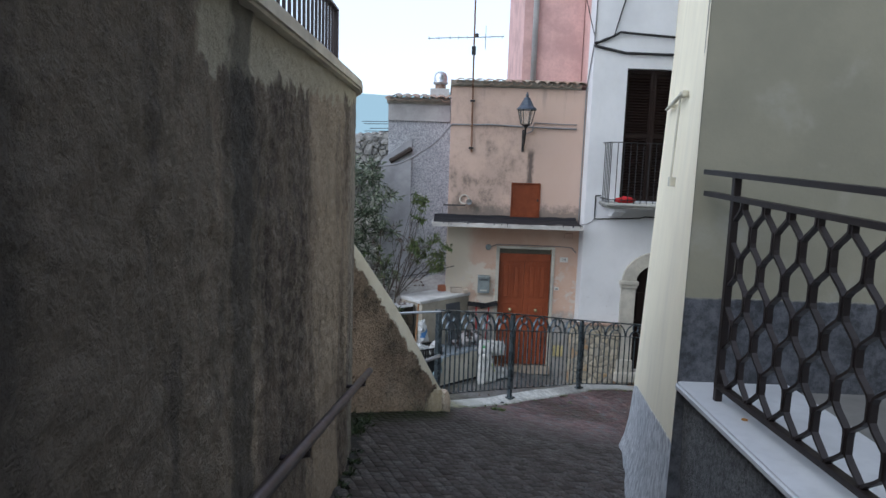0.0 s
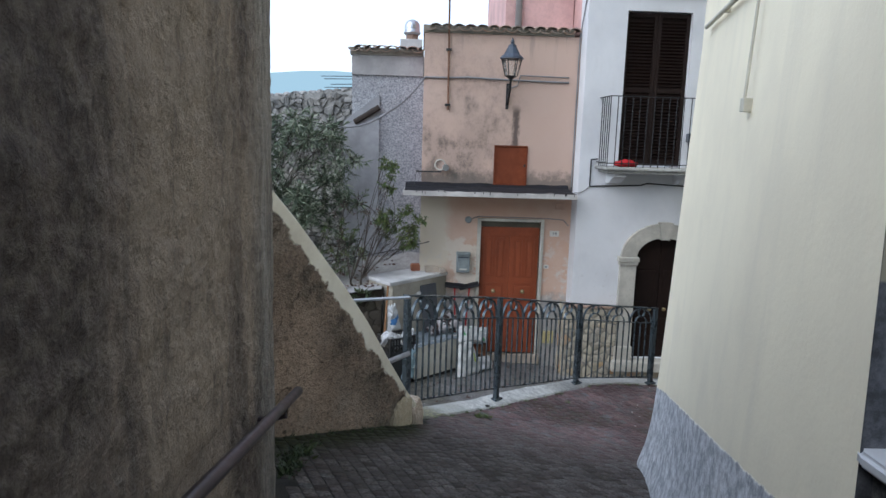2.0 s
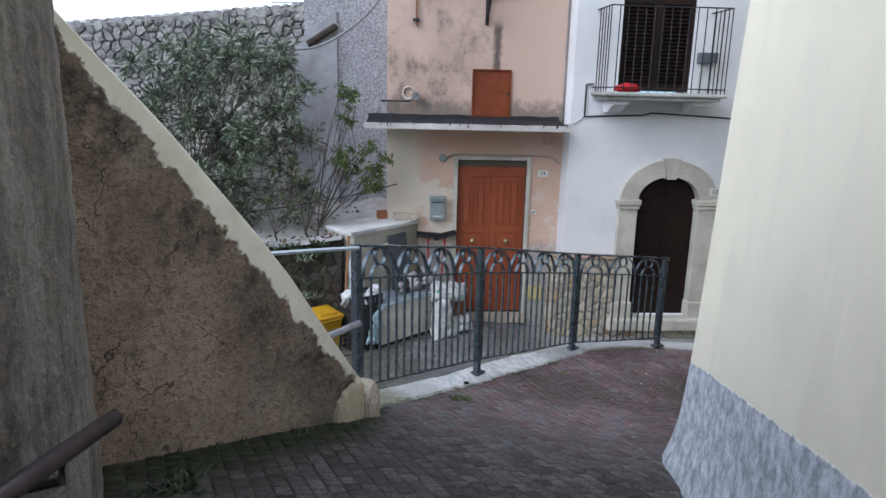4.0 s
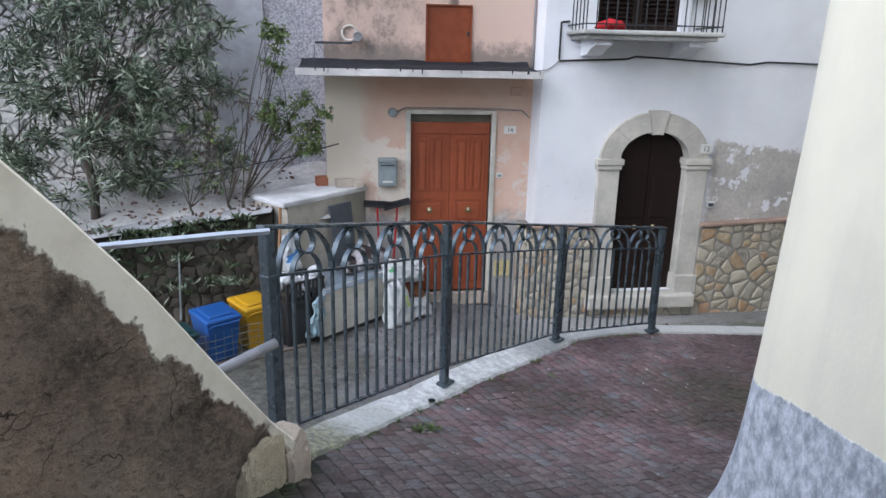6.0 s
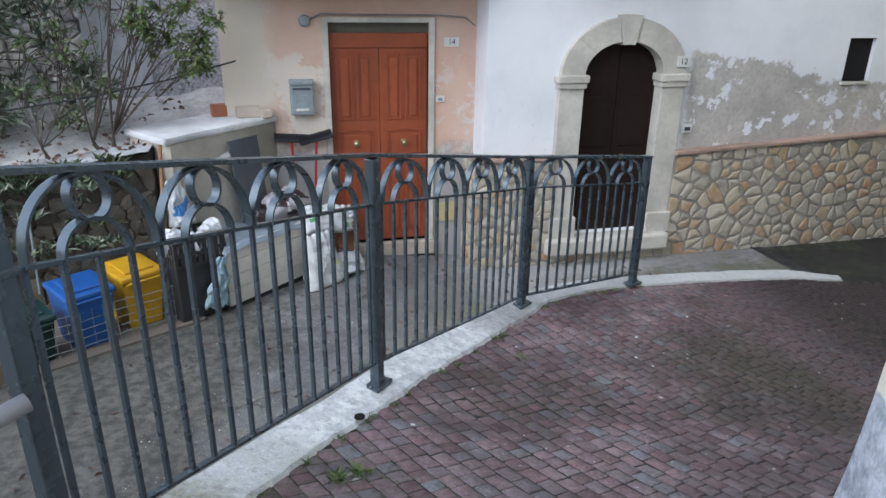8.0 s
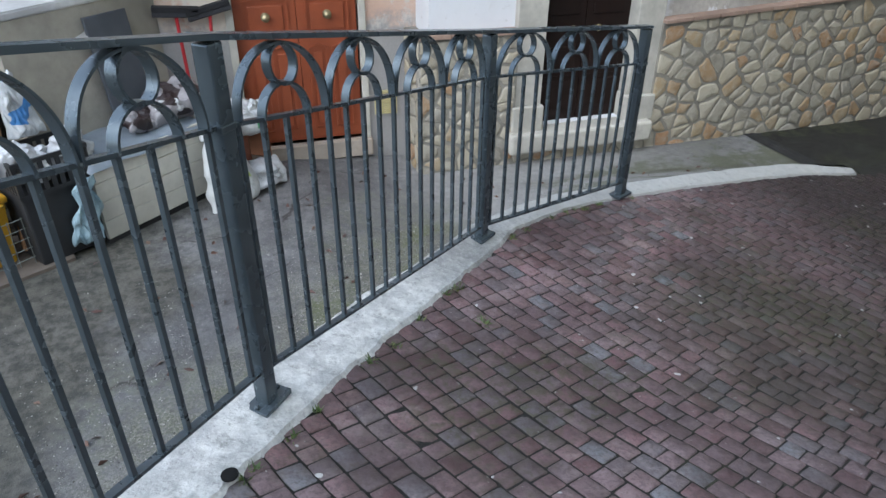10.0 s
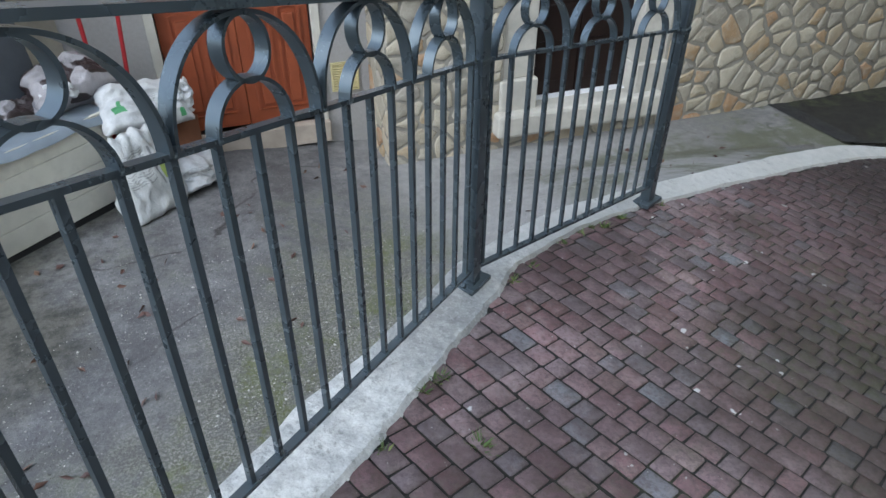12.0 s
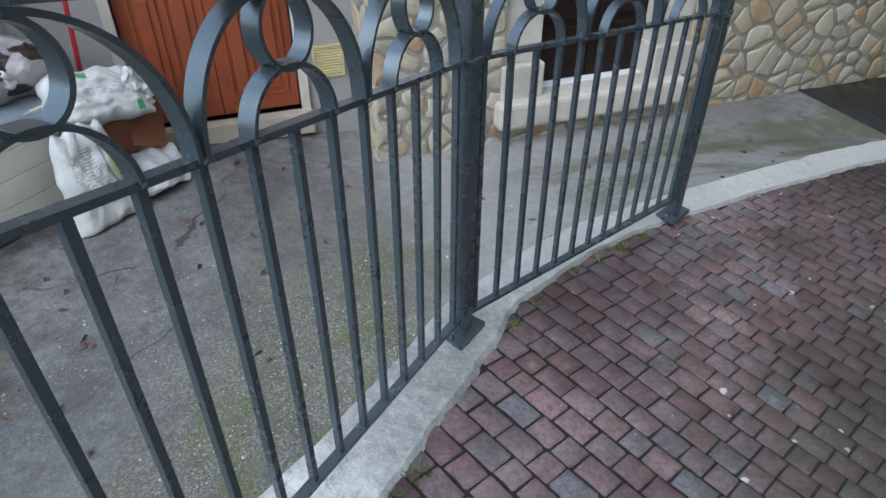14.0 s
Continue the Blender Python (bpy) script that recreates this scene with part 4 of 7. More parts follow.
for i in range(3):
    a, b = FENCE[i], FENCE[i + 1]
    u = (b - a).normalized()
    n = Vector((-u.y, u.x, 0))
    span = (b - a).length

    def at(s, zs, up=0.0, i=i, a=a, u=u, span=span):
        """The point s metres along this bay, up metres above the line of the heights zs."""
        f = s / span
        return Vector((a.x + u.x * s, a.y + u.y * s, zs[i] * (1 - f) + zs[i + 1] * f + up))

    part("top_rail", sweep(bmesh.new(), [at(-0.03, TOPZ), at(span + 0.03, TOPZ)], n, 0.044, 0.013), IRON, fence)
    part("middle_rail", sweep(bmesh.new(), [at(0, MIDZ), at(span, MIDZ)], n, 0.018, 0.010), IRON, fence)
    part("bottom_rail", sweep(bmesh.new(), [at(0, BOTZ), at(span, BOTZ)], n, 0.022, 0.010), IRON, fence)
    edge = 0.05
    w = (span - 2 * edge) / UNITS[i]
    tall = ((TOPZ[i] + TOPZ[i + 1]) - (MIDZ[i] + MIDZ[i + 1])) / 2
    for k in range(UNITS[i]):
        for q in range(5 if k == UNITS[i] - 1 else 4):
            s = edge + k * w + q * w / 4
            foot, head = at(s, BOTZ, -0.004), at(s, MIDZ, 0.002)
            part("bar", sweep(bmesh.new(), [foot, head], n, 0.0125, 0.0125), IRON, fence)
            if q != 2:
                part("rivet", lathe(bmesh.new(), [(0.005, 0), (0.0045, 0.003), (0.002, 0.0045)], seg=6, m=Matrix.Translation(at(s, MIDZ) - n * 0.010) @ n.to_track_quat("-Z", "Y").to_matrix().to_4x4()), IRON, fence)
        mid = edge + k * w + w / 2
        outer = [at(mid - w / 2 * math.cos(t) * 0.965, MIDZ, (tall - 0.010) * math.sin(t) ** 0.9) for t in steps(0, math.pi, 44)]
        inner = [at(mid - w / 4 * math.cos(t), MIDZ, tall * 0.44 * math.sin(t)) for t in steps(0, math.pi, 32)]
        r = tall * 0.262
        ring = [at(mid + 0.95 * r * math.cos(t), MIDZ, tall - 0.012 - r + r * math.sin(t)) for t in steps(0, 2 * math.pi, 44)[:-1]]
        part("arch", bent(outer, n, 0.026, 0.0065), IRON, fence, smooth=True)
        part("small_arch", bent(inner, n, 0.026, 0.0065), IRON, fence, smooth=True)
        part("ring", bent(ring, n, 0.026, 0.0065, True), IRON, fence, smooth=True)

# plain rail that goes on behind the wing wall
side = thing("guard_rail", (-0.3, 6.38, street_z(-0.3, 6.38)), "plain iron guard rail with a grey pipe below it", "railing")
# pale base colour stands in for the sky reflected along this rail
part("top_rail", sweep(bmesh.new(), [(0.0, 6.5, 0.0), (-0.15, 6.46, 0.0), (-1.4, 5.95, 0.02)], (0.4, 0.0, 1), 0.014, 0.032), plain("rail iron with painted sky sheen", (0.34, 0.36, 0.38), 0.3, 20, 0.001, 0.2, 0.4), side, "top rail paled by a painted sky sheen")
part("pipe", tube(bmesh.new(), [(0.0, 6.52, -0.455), (-0.21, 6.34, -0.49), (-0.9, 5.80, -0.58)], 0.020, 20), plain("dull galvanised pipe", (0.30, 0.30, 0.32), 0.5, 20, 0.001, 0.3, 0.3), side, "galvanised pipe", smooth=True)
part("post", cube(-1.43, -1.37, 5.92, 5.98, -1.0, 0.01), IRON, side)
bm = prism(bmesh.new(), [(-1.8, 5.75), (-0.1, 6.45), (-0.08, 6.62), (-1.8, 5.95)], -2.3, lambda x, y: -1.0)
solo("wall_landing", bm, MORTAR, "concrete edge of the sunken yard", "wall", "structure")

# handrail on the left wall
RUST = plain("chipped red and grey paint on pipe", (0.060, 0.043, 0.046), 0.38, 26, 0.001, 0.5, 0.3)
rail = thing("handrail", (-0.5, 3.0, street_z(-0.5, 3)), "worn iron pipe handrail fixed to the stained wall", "handrail")
part("pipe", tube(bmesh.new(), [(-0.46, 4.33 - 0.5 * k, 0.085 + 0.097 * k) for k in range(0, 20)], 0.021, 16), RUST, rail, smooth=True)
for k in (0.5, 4, 8, 12):
    y, z = 4.33 - 0.5 * k, 0.085 + 0.097 * k
    part("bracket", tube(bmesh.new(), [(-0.46, y, z - 0.01), (-0.465, y, z - 0.06), (-0.53, y, z - 0.075), (-0.58, y, z - 0.075)], 0.011, 8), RUST, rail)

# railing on top of the left wall
top = thing("terrace_railing", (-0.70, 2.0, 1.965), "brown iron railing on top of the stained wall", "railing")
part("top_rail", sweep(bmesh.new(), [(-0.70, -6, 2.37), (-0.70, 4.22, 2.37)], (1, 0, 0), 0.04, 0.014), IRON_BROWN, top)
part("bottom_rail", sweep(bmesh.new(), [(-0.70, -6, 2.02), (-0.70, 4.22, 2.02)], (1, 0, 0), 0.03, 0.012), IRON_BROWN, top)
part("post", cube(-0.72, -0.68, 4.2, 4.24, 1.96, 2.38, 0.003), IRON_BROWN, top)
for k in range(52):
    y = 4.12 - 0.1 * k
    part("baluster", sweep(bmesh.new(), [(-0.70, y, 2.01), (-0.70, y, 2.37)], (1, 0, 0), 0.014, 0.014), IRON_BROWN, top)

# wavy balustrade of the right terrace
bal = thing("balustrade", (1.11, 1.5, 0.592), "brown iron balustrade with wavy bars on a marble slab", "railing")


def bx(y):
    return 1.10 + (2.55 - y) * 0.045


def dip(y):
    return -0.028 * (2.55 - y)


for z, y1, w, k in ((1.475, 2.80, 0.045, 1), (1.387, 2.80, 0.03, 1), (0.655, 2.56, 0.03, 0)):
    part("rail", sweep(bmesh.new(), [(bx(y1), y1, z + k * dip(y1)), (bx(-3), -3, z + k * dip(-3))], (1, 0, 0), w, 0.02), IRON_BROWN, bal)
for y in (2.55, 0.75, -1.05):
    part("post", cube(bx(y) - 0.014, bx(y) + 0.014, y - 0.014, y + 0.014, 0.59, 1.47 + dip(y), 0.003), IRON_BROWN, bal)
for k in range(44):
    y = 2.515 - 0.078 * k
    pts = []
    for f in steps(0, 1, 40):
        v = max(-1, min(1, 1.6 * math.cos((1 - f) * 0.732 / 0.25 * 2 * math.pi)))
        pts.append((bx(y), y + (0.034 if k % 2 else -0.034) * v, 0.655 + f * (0.732 + dip(y))))
    part("wavy_bar", sweep(bmesh.new(), pts, (1, 0, 0), 0.020, 0.009), IRON_BROWN, bal)

# conduit on the cream wall
PIPE = plain("cream painted pipe", (0.50, 0.48, 0.40), 0.6, 20, 0.001)


def on_right(y, z, d=0.03):
    return (1.03 + (y - 2.8) * 0.2547 + 0.045 * (z - 0.5 + 0.25 * (y - 2.8)) - d * 0.97, y + d * 0.25, z)


con = thing("conduit", on_right(4.4, 1.4), "cream painted conduit clipped to the plaster wall", "pipe")
part("pipe", tube(bmesh.new(), [on_right(y, z) for y, z in ((4.12, 1.935), (4.25, 1.945), (4.4, 1.955), (5.0, 1.965), (5.6, 1.98), (6.0, 1.99))], 0.014, 10), PIPE, con)
part("drop_pipe", tube(bmesh.new(), [on_right(4.42, z) for z in (1.95, 1.7, 1.41)], 0.007, 8), PIPE, con)
part("end_box", cube(-0.02, 0.02, -0.02, 0.02, -0.03, 0.03, 0.004, Matrix.Translation(on_right(4.42, 1.40, 0.02))), PIPE, con)
for y, z in ((4.18, 1.94), (4.4, 1.955), (5.3, 1.97)):
    part("clip", cube(-0.018, 0.018, -0.008, 0.008, -0.02, 0.02, 0.003, Matrix.Translation(on_right(y, z, 0.02))), PIPE, con)

# ---- white house ----
STUCK = 11.05
plinth = thing("plinth", (4.0, 11.0, -2.2), "rubble stone plinth of the white house", "wall", kind="structure")
CAPZ = lambda x: -1.175 + 0.05 * max(0, x - 4.3)
for x0, x1 in ((2.21, DX - 0.62), (DX + 0.62, 9.0)):
    part("mortar_bed", prism(bmesh.new(), [(x0, 10.965), (x1, 10.965), (x1, 11.05), (x0, 11.05)], -2.9, lambda x, y: CAPZ(x) - 0.002), MORTAR, plinth, "grey mortar")
part("mortar_bed", cube(DX - 0.62, DX + 0.62, 10.965, 11.05, -2.9, -2.12), MORTAR, plinth)
FRONT = lambda u, v, d: (u, 10.965 - d, v)
stone_face(plinth, 2.205, DX - 0.62, -2.3, -1.18, 0.125, FRONT, STONE_WARM, 0.015, 0.007, 0.85, 3)
stone_face(plinth, DX + 0.62, 7.4, -2.4, -1.03, 0.125, FRONT, STONE_WARM, 0.015, 0.007, 0.85, 4, lambda x: CAPZ(x) - 0.035)
stone_face(plinth, DX - 0.62, DX + 0.62, -2.35, -2.12, 0.17, FRONT, STONE_WARM, 0.013, 0.007, 0.8, 5)
part("mortar_bed", cube(2.215, 2.31, 11.05, 11.4, -2.9, -1.18), MORTAR, plinth)
stone_face(plinth, 10.955, 11.39, -2.3, -1.18, 0.14, lambda u, v, d: (2.212 - d, u, v), STONE_WARM, 0.013, 0.007, 0.85, 6)
CAP = plain("thin terracotta cap", (0.34, 0.24, 0.19), 0.85, 20, 0.004)
for x0, x1 in ((2.20, DX - 0.62), (DX + 0.62, 9.0)):
    x = x0
    while x < x1 - 0.02:
        e = min(x1, x + 0.25)
        m = (x + e) / 2
        part("cap_brick", cube(x - m + 0.002, e - m - 0.002, 10.935, 11.05, 0, 0.032, 0.004, pose(m, 0, CAPZ(m), 0, -2.86 if m > 4.3 else 0, 0)), CAP, plinth, "")
        x = e

# arched doorway
arch = thing("doorway", (DX, 11.0, -2.1), "limestone door surround with a keystone arch", "doorway", kind="structure")


def wedge(a0, a1, r0, r1, y0, y1):
    bm = bmesh.new()
    ring = [(r0, a) for a in steps(a0, a1, 5)] + [(r1, a) for a in steps(a1, a0, 5)]
    fr = [bm.verts.new((DX - r * math.cos(a), y0, DZ + (r * RISE + (0.04 if r > 0.5 else 0)) * math.sin(a))) for r, a in ring]
    bk = [bm.verts.new((DX - r * math.cos(a), y1, DZ + (r * RISE + (0.04 if r > 0.5 else 0)) * math.sin(a))) for r, a in ring]
    bm.faces.new(fr), bm.faces.new(bk[::-1])
    for i in range(len(ring)):
        bm.faces.new((fr[i], fr[(i + 1) % len(ring)], bk[(i + 1) % len(ring)], bk[i]))
    bmesh.ops.recalc_face_normals(bm, faces=bm.faces)
    return bm


for a0, a1 in ((0.0, 0.70), (0.705, 1.40), (1.741, 2.43), (2.435, math.pi)):
    part("arch_stone", wedge(a0, a1, RI, RO, 10.985, 11.36), LIME, arch)
part("keystone", wedge(1.41, 1.73, RI - 0.035, RO + 0.03, 10.96, 11.36), LIME, arch)
for sgn in (-1, 1):
    x0, x1 = sorted((DX + sgn * RI, DX + sgn * (RO + 0.01)))
    part("jamb", cube(x0, x1, 10.985, 11.36, -1.75, DZ - 0.12, 0.006), LIME, arch)
    part("jamb_base", cube(x0 - 0.015, x1 + 0.015, 10.94, 11.36, -1.965, -1.75, 0.012), LIME, arch)
    part("impost", cube(x0 - 0.035, x1 + 0.035, 10.95, 11.36, DZ - 0.07, DZ, 0.012), LIME, arch)
    part("impost_neck", cube(x0 - 0.018, x1 + 0.018, 10.965, 11.36, DZ - 0.12, DZ - 0.07, 0.008), LIME, arch)
part("doorstep", cube(DX - 0.68, DX + 0.615, 10.86, 11.36, -2.12, -1.955, 0.025), LIME, arch, "worn limestone doorstep")

door = thing("door_1", (DX, 11.3, -1.965), "dark brown arched wooden double door, shut", "door", kind="structure")
for sgn in (-1, 1):
    bm = bmesh.new()
    xs = steps(0.004, RI - 0.002, 8)
    pts = [(DX + sgn * x, DZ + RISE * math.sqrt(max(0, RI * RI - x * x))) for x in xs]
    poly = [(DX + sgn * 0.004, -1.962)] + pts + [(DX + sgn * (RI - 0.002), -1.962)]
    fr = [bm.verts.new((x, 11.12, z)) for x, z in poly]
    bk = [bm.verts.new((x, 11.17, z)) for x, z in poly]
    bm.faces.new(fr), bm.faces.new(bk[::-1])
    for i in range(len(poly)):
        bm.faces.new((fr[i], fr[(i + 1) % len(poly)], bk[(i + 1) % len(poly)], bk[i]))
    bmesh.ops.recalc_face_normals(bm, faces=bm.faces)
    leaf = part("door_leaf", bm, DOOR_DARK, door)
    for z0, z1 in ((-1.86, -1.62), (-1.58, -1.34), (-1.10, -0.62)):
        x0, x1 = sorted((DX + sgn * 0.06, DX + sgn * (RI - 0.06)))
        part("panel", cube(x0, x1, 11.108, 11.125, z0, z1, 0.008), DOOR_DARK, leaf)
BRASS = plain("tarnished brass", (0.45, 0.36, 0.20), 0.3, 30, 0.0005, 0.2, 1.0)
for x in (DX - 0.12, DX + 0.10):
    part("knob", lathe(bmesh.new(), [(0.012, 0), (0.012, 0.02), (0.028, 0.035), (0.028, 0.05), (0.01, 0.06)], (x, 11.12, -1.20), 12, Matrix.Rotation(math.pi / 2, 4, "X")), BRASS, door, "round brass knob")
part("door_stop", cube(DX - 0.48, DX + 0.48, 11.36, 11.40, -1.95, DZ + 0.4), DOOR_DARK, door)

# shutters and balcony
def shutter_leaf(parent, x0, x1, y, z0, z1, material, slat=0.045):
    leaf = part("shutter_leaf", cube(x0, x0 + 0.05, y, y + 0.035, z0, z1, 0.003), material, parent)
    part("stile", cube(x1 - 0.05, x1, y, y + 0.035, z0, z1, 0.003), material, leaf)
    for a, b in ((z0, z0 + 0.07), (z1 - 0.06, z1), ((z0 + z1) / 2 - 0.035, (z0 + z1) / 2 + 0.035)):
        part("shutter_rail", cube(x0 + 0.05, x1 - 0.05, y, y + 0.035, a, b, 0.003), material, leaf)
    z = z0 + 0.09
    while z < z1 - 0.08:
        if abs(z - (z0 + z1) / 2) > 0.05:
            part("slat", cube(x0 + 0.045, x1 - 0.045, -0.021, 0.021, -0.004, 0.004, 0, Matrix.Translation((0, y + 0.018, z)) @ Matrix.Rotation(radians(38), 4, "X")), material, leaf)
        z += slat


win = thing("window_1", (3.31, 11.1, 0.90), "tall dark brown louvred shutters, closed", "window", kind="structure")
shutter_leaf(win, 2.865, 3.313, 11.12, 0.92, 3.02, DOOR_DARK)
shutter_leaf(win, 3.317, 3.765, 11.12, 0.92, 3.02, DOOR_DARK)
part("backing", cube(2.865, 3.765, 11.17, 11.19, 0.92, 3.02), DOOR_DARK, win)
win2 = thing("window_2", (6.2, 11.2, -0.52), "small square wall opening, its inner shade a dark sheet", "window", kind="structure")
# a near-black sheet gives the open recess its shade
part("pane", cube(6.052, 6.358, 11.09, 11.11, -0.518, -0.102), plain("near-black recess shade", (0.012, 0.011, 0.011), 0.8, 10, 0.0, 0.2), win2)
part("sill", cube(6.03, 6.38, 11.02, 11.2, -0.55, -0.52, 0.004), LIME, win2)

bal2 = thing("balcony", (3.3, 10.8, 0.6), "small stone balcony with thin iron bars", "balcony")
CONCRETE = plain("weathered balcony stone", (0.40, 0.40, 0.38), 0.9, 14, 0.006, 0.4)
part("slab", cube(2.53, 3.98, 10.50, 11.05, 0.855, 0.90, 0.014), CONCRETE, bal2)
part("slab_moulding", cube(2.58, 3.93, 10.55, 11.05, 0.81, 0.857, 0.012), CONCRETE, bal2)
for x in (2.70, 3.67):
    bm = bmesh.new()
    poly = [(10.62, 0.812), (10.62, 0.76), (10.74, 0.73), (10.86, 0.67), (11.05, 0.65), (11.05, 0.812)]
    fr = [bm.verts.new((x, y, z)) for y, z in poly]
    bk = [bm.verts.new((x + 0.17, y, z)) for y, z in poly]
    bm.faces.new(fr), bm.faces.new(bk[::-1])
    for i in range(len(poly)):
        bm.faces.new((fr[i], fr[(i + 1) % len(poly)], bk[(i + 1) % len(poly)], bk[i]))
    bmesh.ops.recalc_face_normals(bm, faces=bm.faces)
    part("corbel", bm, WHITE, bal2, "whitewashed stone corbel")
for z in (0.95, 1.84):
    part("rail", sweep(bmesh.new(), [(2.56, 11.05, z), (2.56, 10.53, z), (3.95, 10.53, z), (3.95, 11.05, z)], (0, 0, 1), 0.012, 0.03), BLACK_IRON, bal2)
for k in range(15):
    part("bar", tube(bmesh.new(), [(2.56 + 1.39 * k / 14, 10.53, 0.89), (2.56 + 1.39 * k / 14, 10.53, 1.84)], 0.007, 6), BLACK_IRON, bal2)
for x in (2.56, 3.95):
    for k in range(1, 5):
        part("bar", tube(bmesh.new(), [(x, 10.52 + 0.106 * k, 0.89), (x, 10.52 + 0.106 * k, 1.84)], 0.007, 6), BLACK_IRON, bal2)
RED = plain("faded red cloth", (0.42, 0.02, 0.025), 0.8, 30, 0.004)
rng = random.Random(5)
bm = bmesh.new()
bmesh.ops.create_icosphere(bm, subdivisions=3, radius=1)
for v in bm.verts:
    k = 1 + 0.35 * noise.noise(v.co * 2.2)
    v.co = Vector((2.86 + v.co.x * 0.15 * k, 10.66 + v.co.y * 0.09 * k, max(0.902, 0.94 + v.co.z * 0.06 * k)))
solo("cloth", bm, RED, "crumpled red cloth lying on the balcony", "cloth", smooth=True)
sign = plain("pale glazed plate", (0.62, 0.62, 0.58), 0.35, 30, 0.0004, 0.12)
INK = plain("dark blue-grey lettering", (0.06, 0.07, 0.09), 0.6, 30, 0.0)


def number_plate(text, x, y, z, w, h):
    t = thing("number_plate", (x, y, z - h / 2), "pale house number plate reading " + text + " beside the door", "sign")
    part("plate", cube(x - w / 2, x + w / 2, y - 0.012, y, z - h / 2, z + h / 2, 0.003), sign, t)
    c = bpy.data.curves.new("digits", "FONT")
    c.body, c.size, c.align_x, c.align_y, c.extrude = text, h * 0.8, "CENTER", "CENTER", 0.001
    tmp = new("digits", c)
    me = bpy.data.meshes.new_from_object(tmp)
    bpy.data.objects.remove(tmp)
    me.transform(Matrix.Translation((x, y - 0.014, z)) @ Matrix.Rotation(math.pi / 2, 4, "X"))
    me.transform(Matrix.Translation(-ORIGIN[t]))
    me.materials.append(INK)
    ob = new("digits", me)
    ob.parent = t


number_plate("12", 4.19, 10.982, -0.30, 0.13, 0.10)
number_plate("14", 2.075, 11.4, -0.15, 0.14, 0.085)
bell = thing("doorbell", (4.365, 11.04, -0.96), "small pale doorbell plate beside the dark door", "doorbell")
part("plate", cube(4.315, 4.415, 11.03, 11.05, -0.98, -0.90, 0.004), sign, bell)
part("button", cube(4.335, 4.395, 11.022, 11.032, -0.957, -0.922, 0.003), INK, bell)

meter = thing("meter_box", (3.92, 11.0, 1.25), "grey meter box on the white wall above the balcony", "meter")
part("box", cube(3.81, 4.03, 10.95, 11.05, 1.26, 1.385, 0.006), plain("dark grey meter box", (0.10, 0.115, 0.13), 0.5, 20, 0.001), meter)
part("conduit", tube(bmesh.new(), [(3.86, 11.03, 1.26), (3.86, 11.03, 0.90)], 0.012, 6), plain("pale conduit", (0.5, 0.5, 0.5), 0.6), meter, "pale conduit")
CABLE = plain("black cable", (0.03, 0.03, 0.032), 0.6, 40, 0.0)
GREYC = plain("grey cable", (0.24, 0.24, 0.25), 0.6, 40, 0.0)


def cable(pts, r, mat, label, sag=0.0):
    v = [Vector(p) for p in pts]
    out = []
    for a, b in zip(v, v[1:]):
        for k in range(10):
            f = k / 10
            out.append(a.lerp(b, f) - Vector((0, 0, sag * 4 * f * (1 - f))))
    out.append(v[-1])
    return solo("cable", tube(bmesh.new(), out, r, 6), mat, label, "cable", smooth=True)


cable([(2.56, 11.03, 0.99), (2.47, 11.03, 0.98), (2.47, 11.03, 0.60), (3.2, 11.03, 0.63), (3.3, 11.03, 0.66), (4.6, 11.03, 0.60), (4.8, 11.03, 0.63), (7.5, 11.03, 0.58)], 0.010, CABLE, "black cable stapled across the white wall")
cable([(2.0, 11.36, 0.52), (2.27, 11.03, 0.50), (2.47, 11.03, 0.60)], 0.006, GREYC, "thin grey cable sagging across the white wall", 0.03)
cable([(2.3, 11.03, 3.36), (2.8, 11.02, 3.26), (6.0, 11.02, 3.24)], 0.022, CABLE, "bundle of black cables along the white wall")
cable([(2.3, 11.03, 3.4), (2.7, 11.02, 3.58), (6.0, 11.02, 3.44)], 0.018, CABLE, "black cable looping across the white wall", 0.02)
cable([(2.3, 11.03, 3.35), (2.6, 11.02, 3.5), (2.85, 11.02, 4.4)], 0.010, CABLE, "black cable rising up the white wall", -0.04)
cable([(2.285, 11.38, 0.5), (2.285, 11.38, 2.7), (2.30, 11.04, 3.4), (2.33, 11.035, 5.5)], 0.010, GREYC, "grey cable running down the house corner")
cable([(2.0, 12.0, 5.5), (2.33, 11.04, 3.4)], 0.008, CABLE, "black overhead cable at the rose house", 0.05)

# ---- salmon house ----
door2 = thing("door_2", (1.43, 11.45, -2.03), "red-brown varnished double door with panels, shut", "door", kind="structure")
TRIM = plain("pale painted door trim", (0.50, 0.48, 0.42), 0.8, 20, 0.002)
for x0, x1, z0, z1 in ((0.915, 0.970, -2.05, 0.06), (1.862, 1.915, -2.05, 0.06), (0.970, 1.862, 0.015, 0.06)):
    part("trim", cube(x0, x1, 11.375, 11.46, z0, z1, 0.004), TRIM, door2, "")
part("threshold", cube(0.89, 1.92, 11.33, 11.5, -2.17, -2.03, 0.008), plain("worn tile threshold", (0.42, 0.36, 0.30), 0.8, 20, 0.003), door2, "worn stone threshold")
part("transom", cube(0.970, 1.862, 11.47, 11.49, -0.075, 0.015), plain("dusty transom glass", (0.10, 0.09, 0.065), 0.3, 20, 0.001), door2, "dusty narrow transom pane")
part("head_rail", cube(0.970, 1.862, 11.435, 11.49, -0.20, -0.075, 0.004), DOOR_RED, door2)
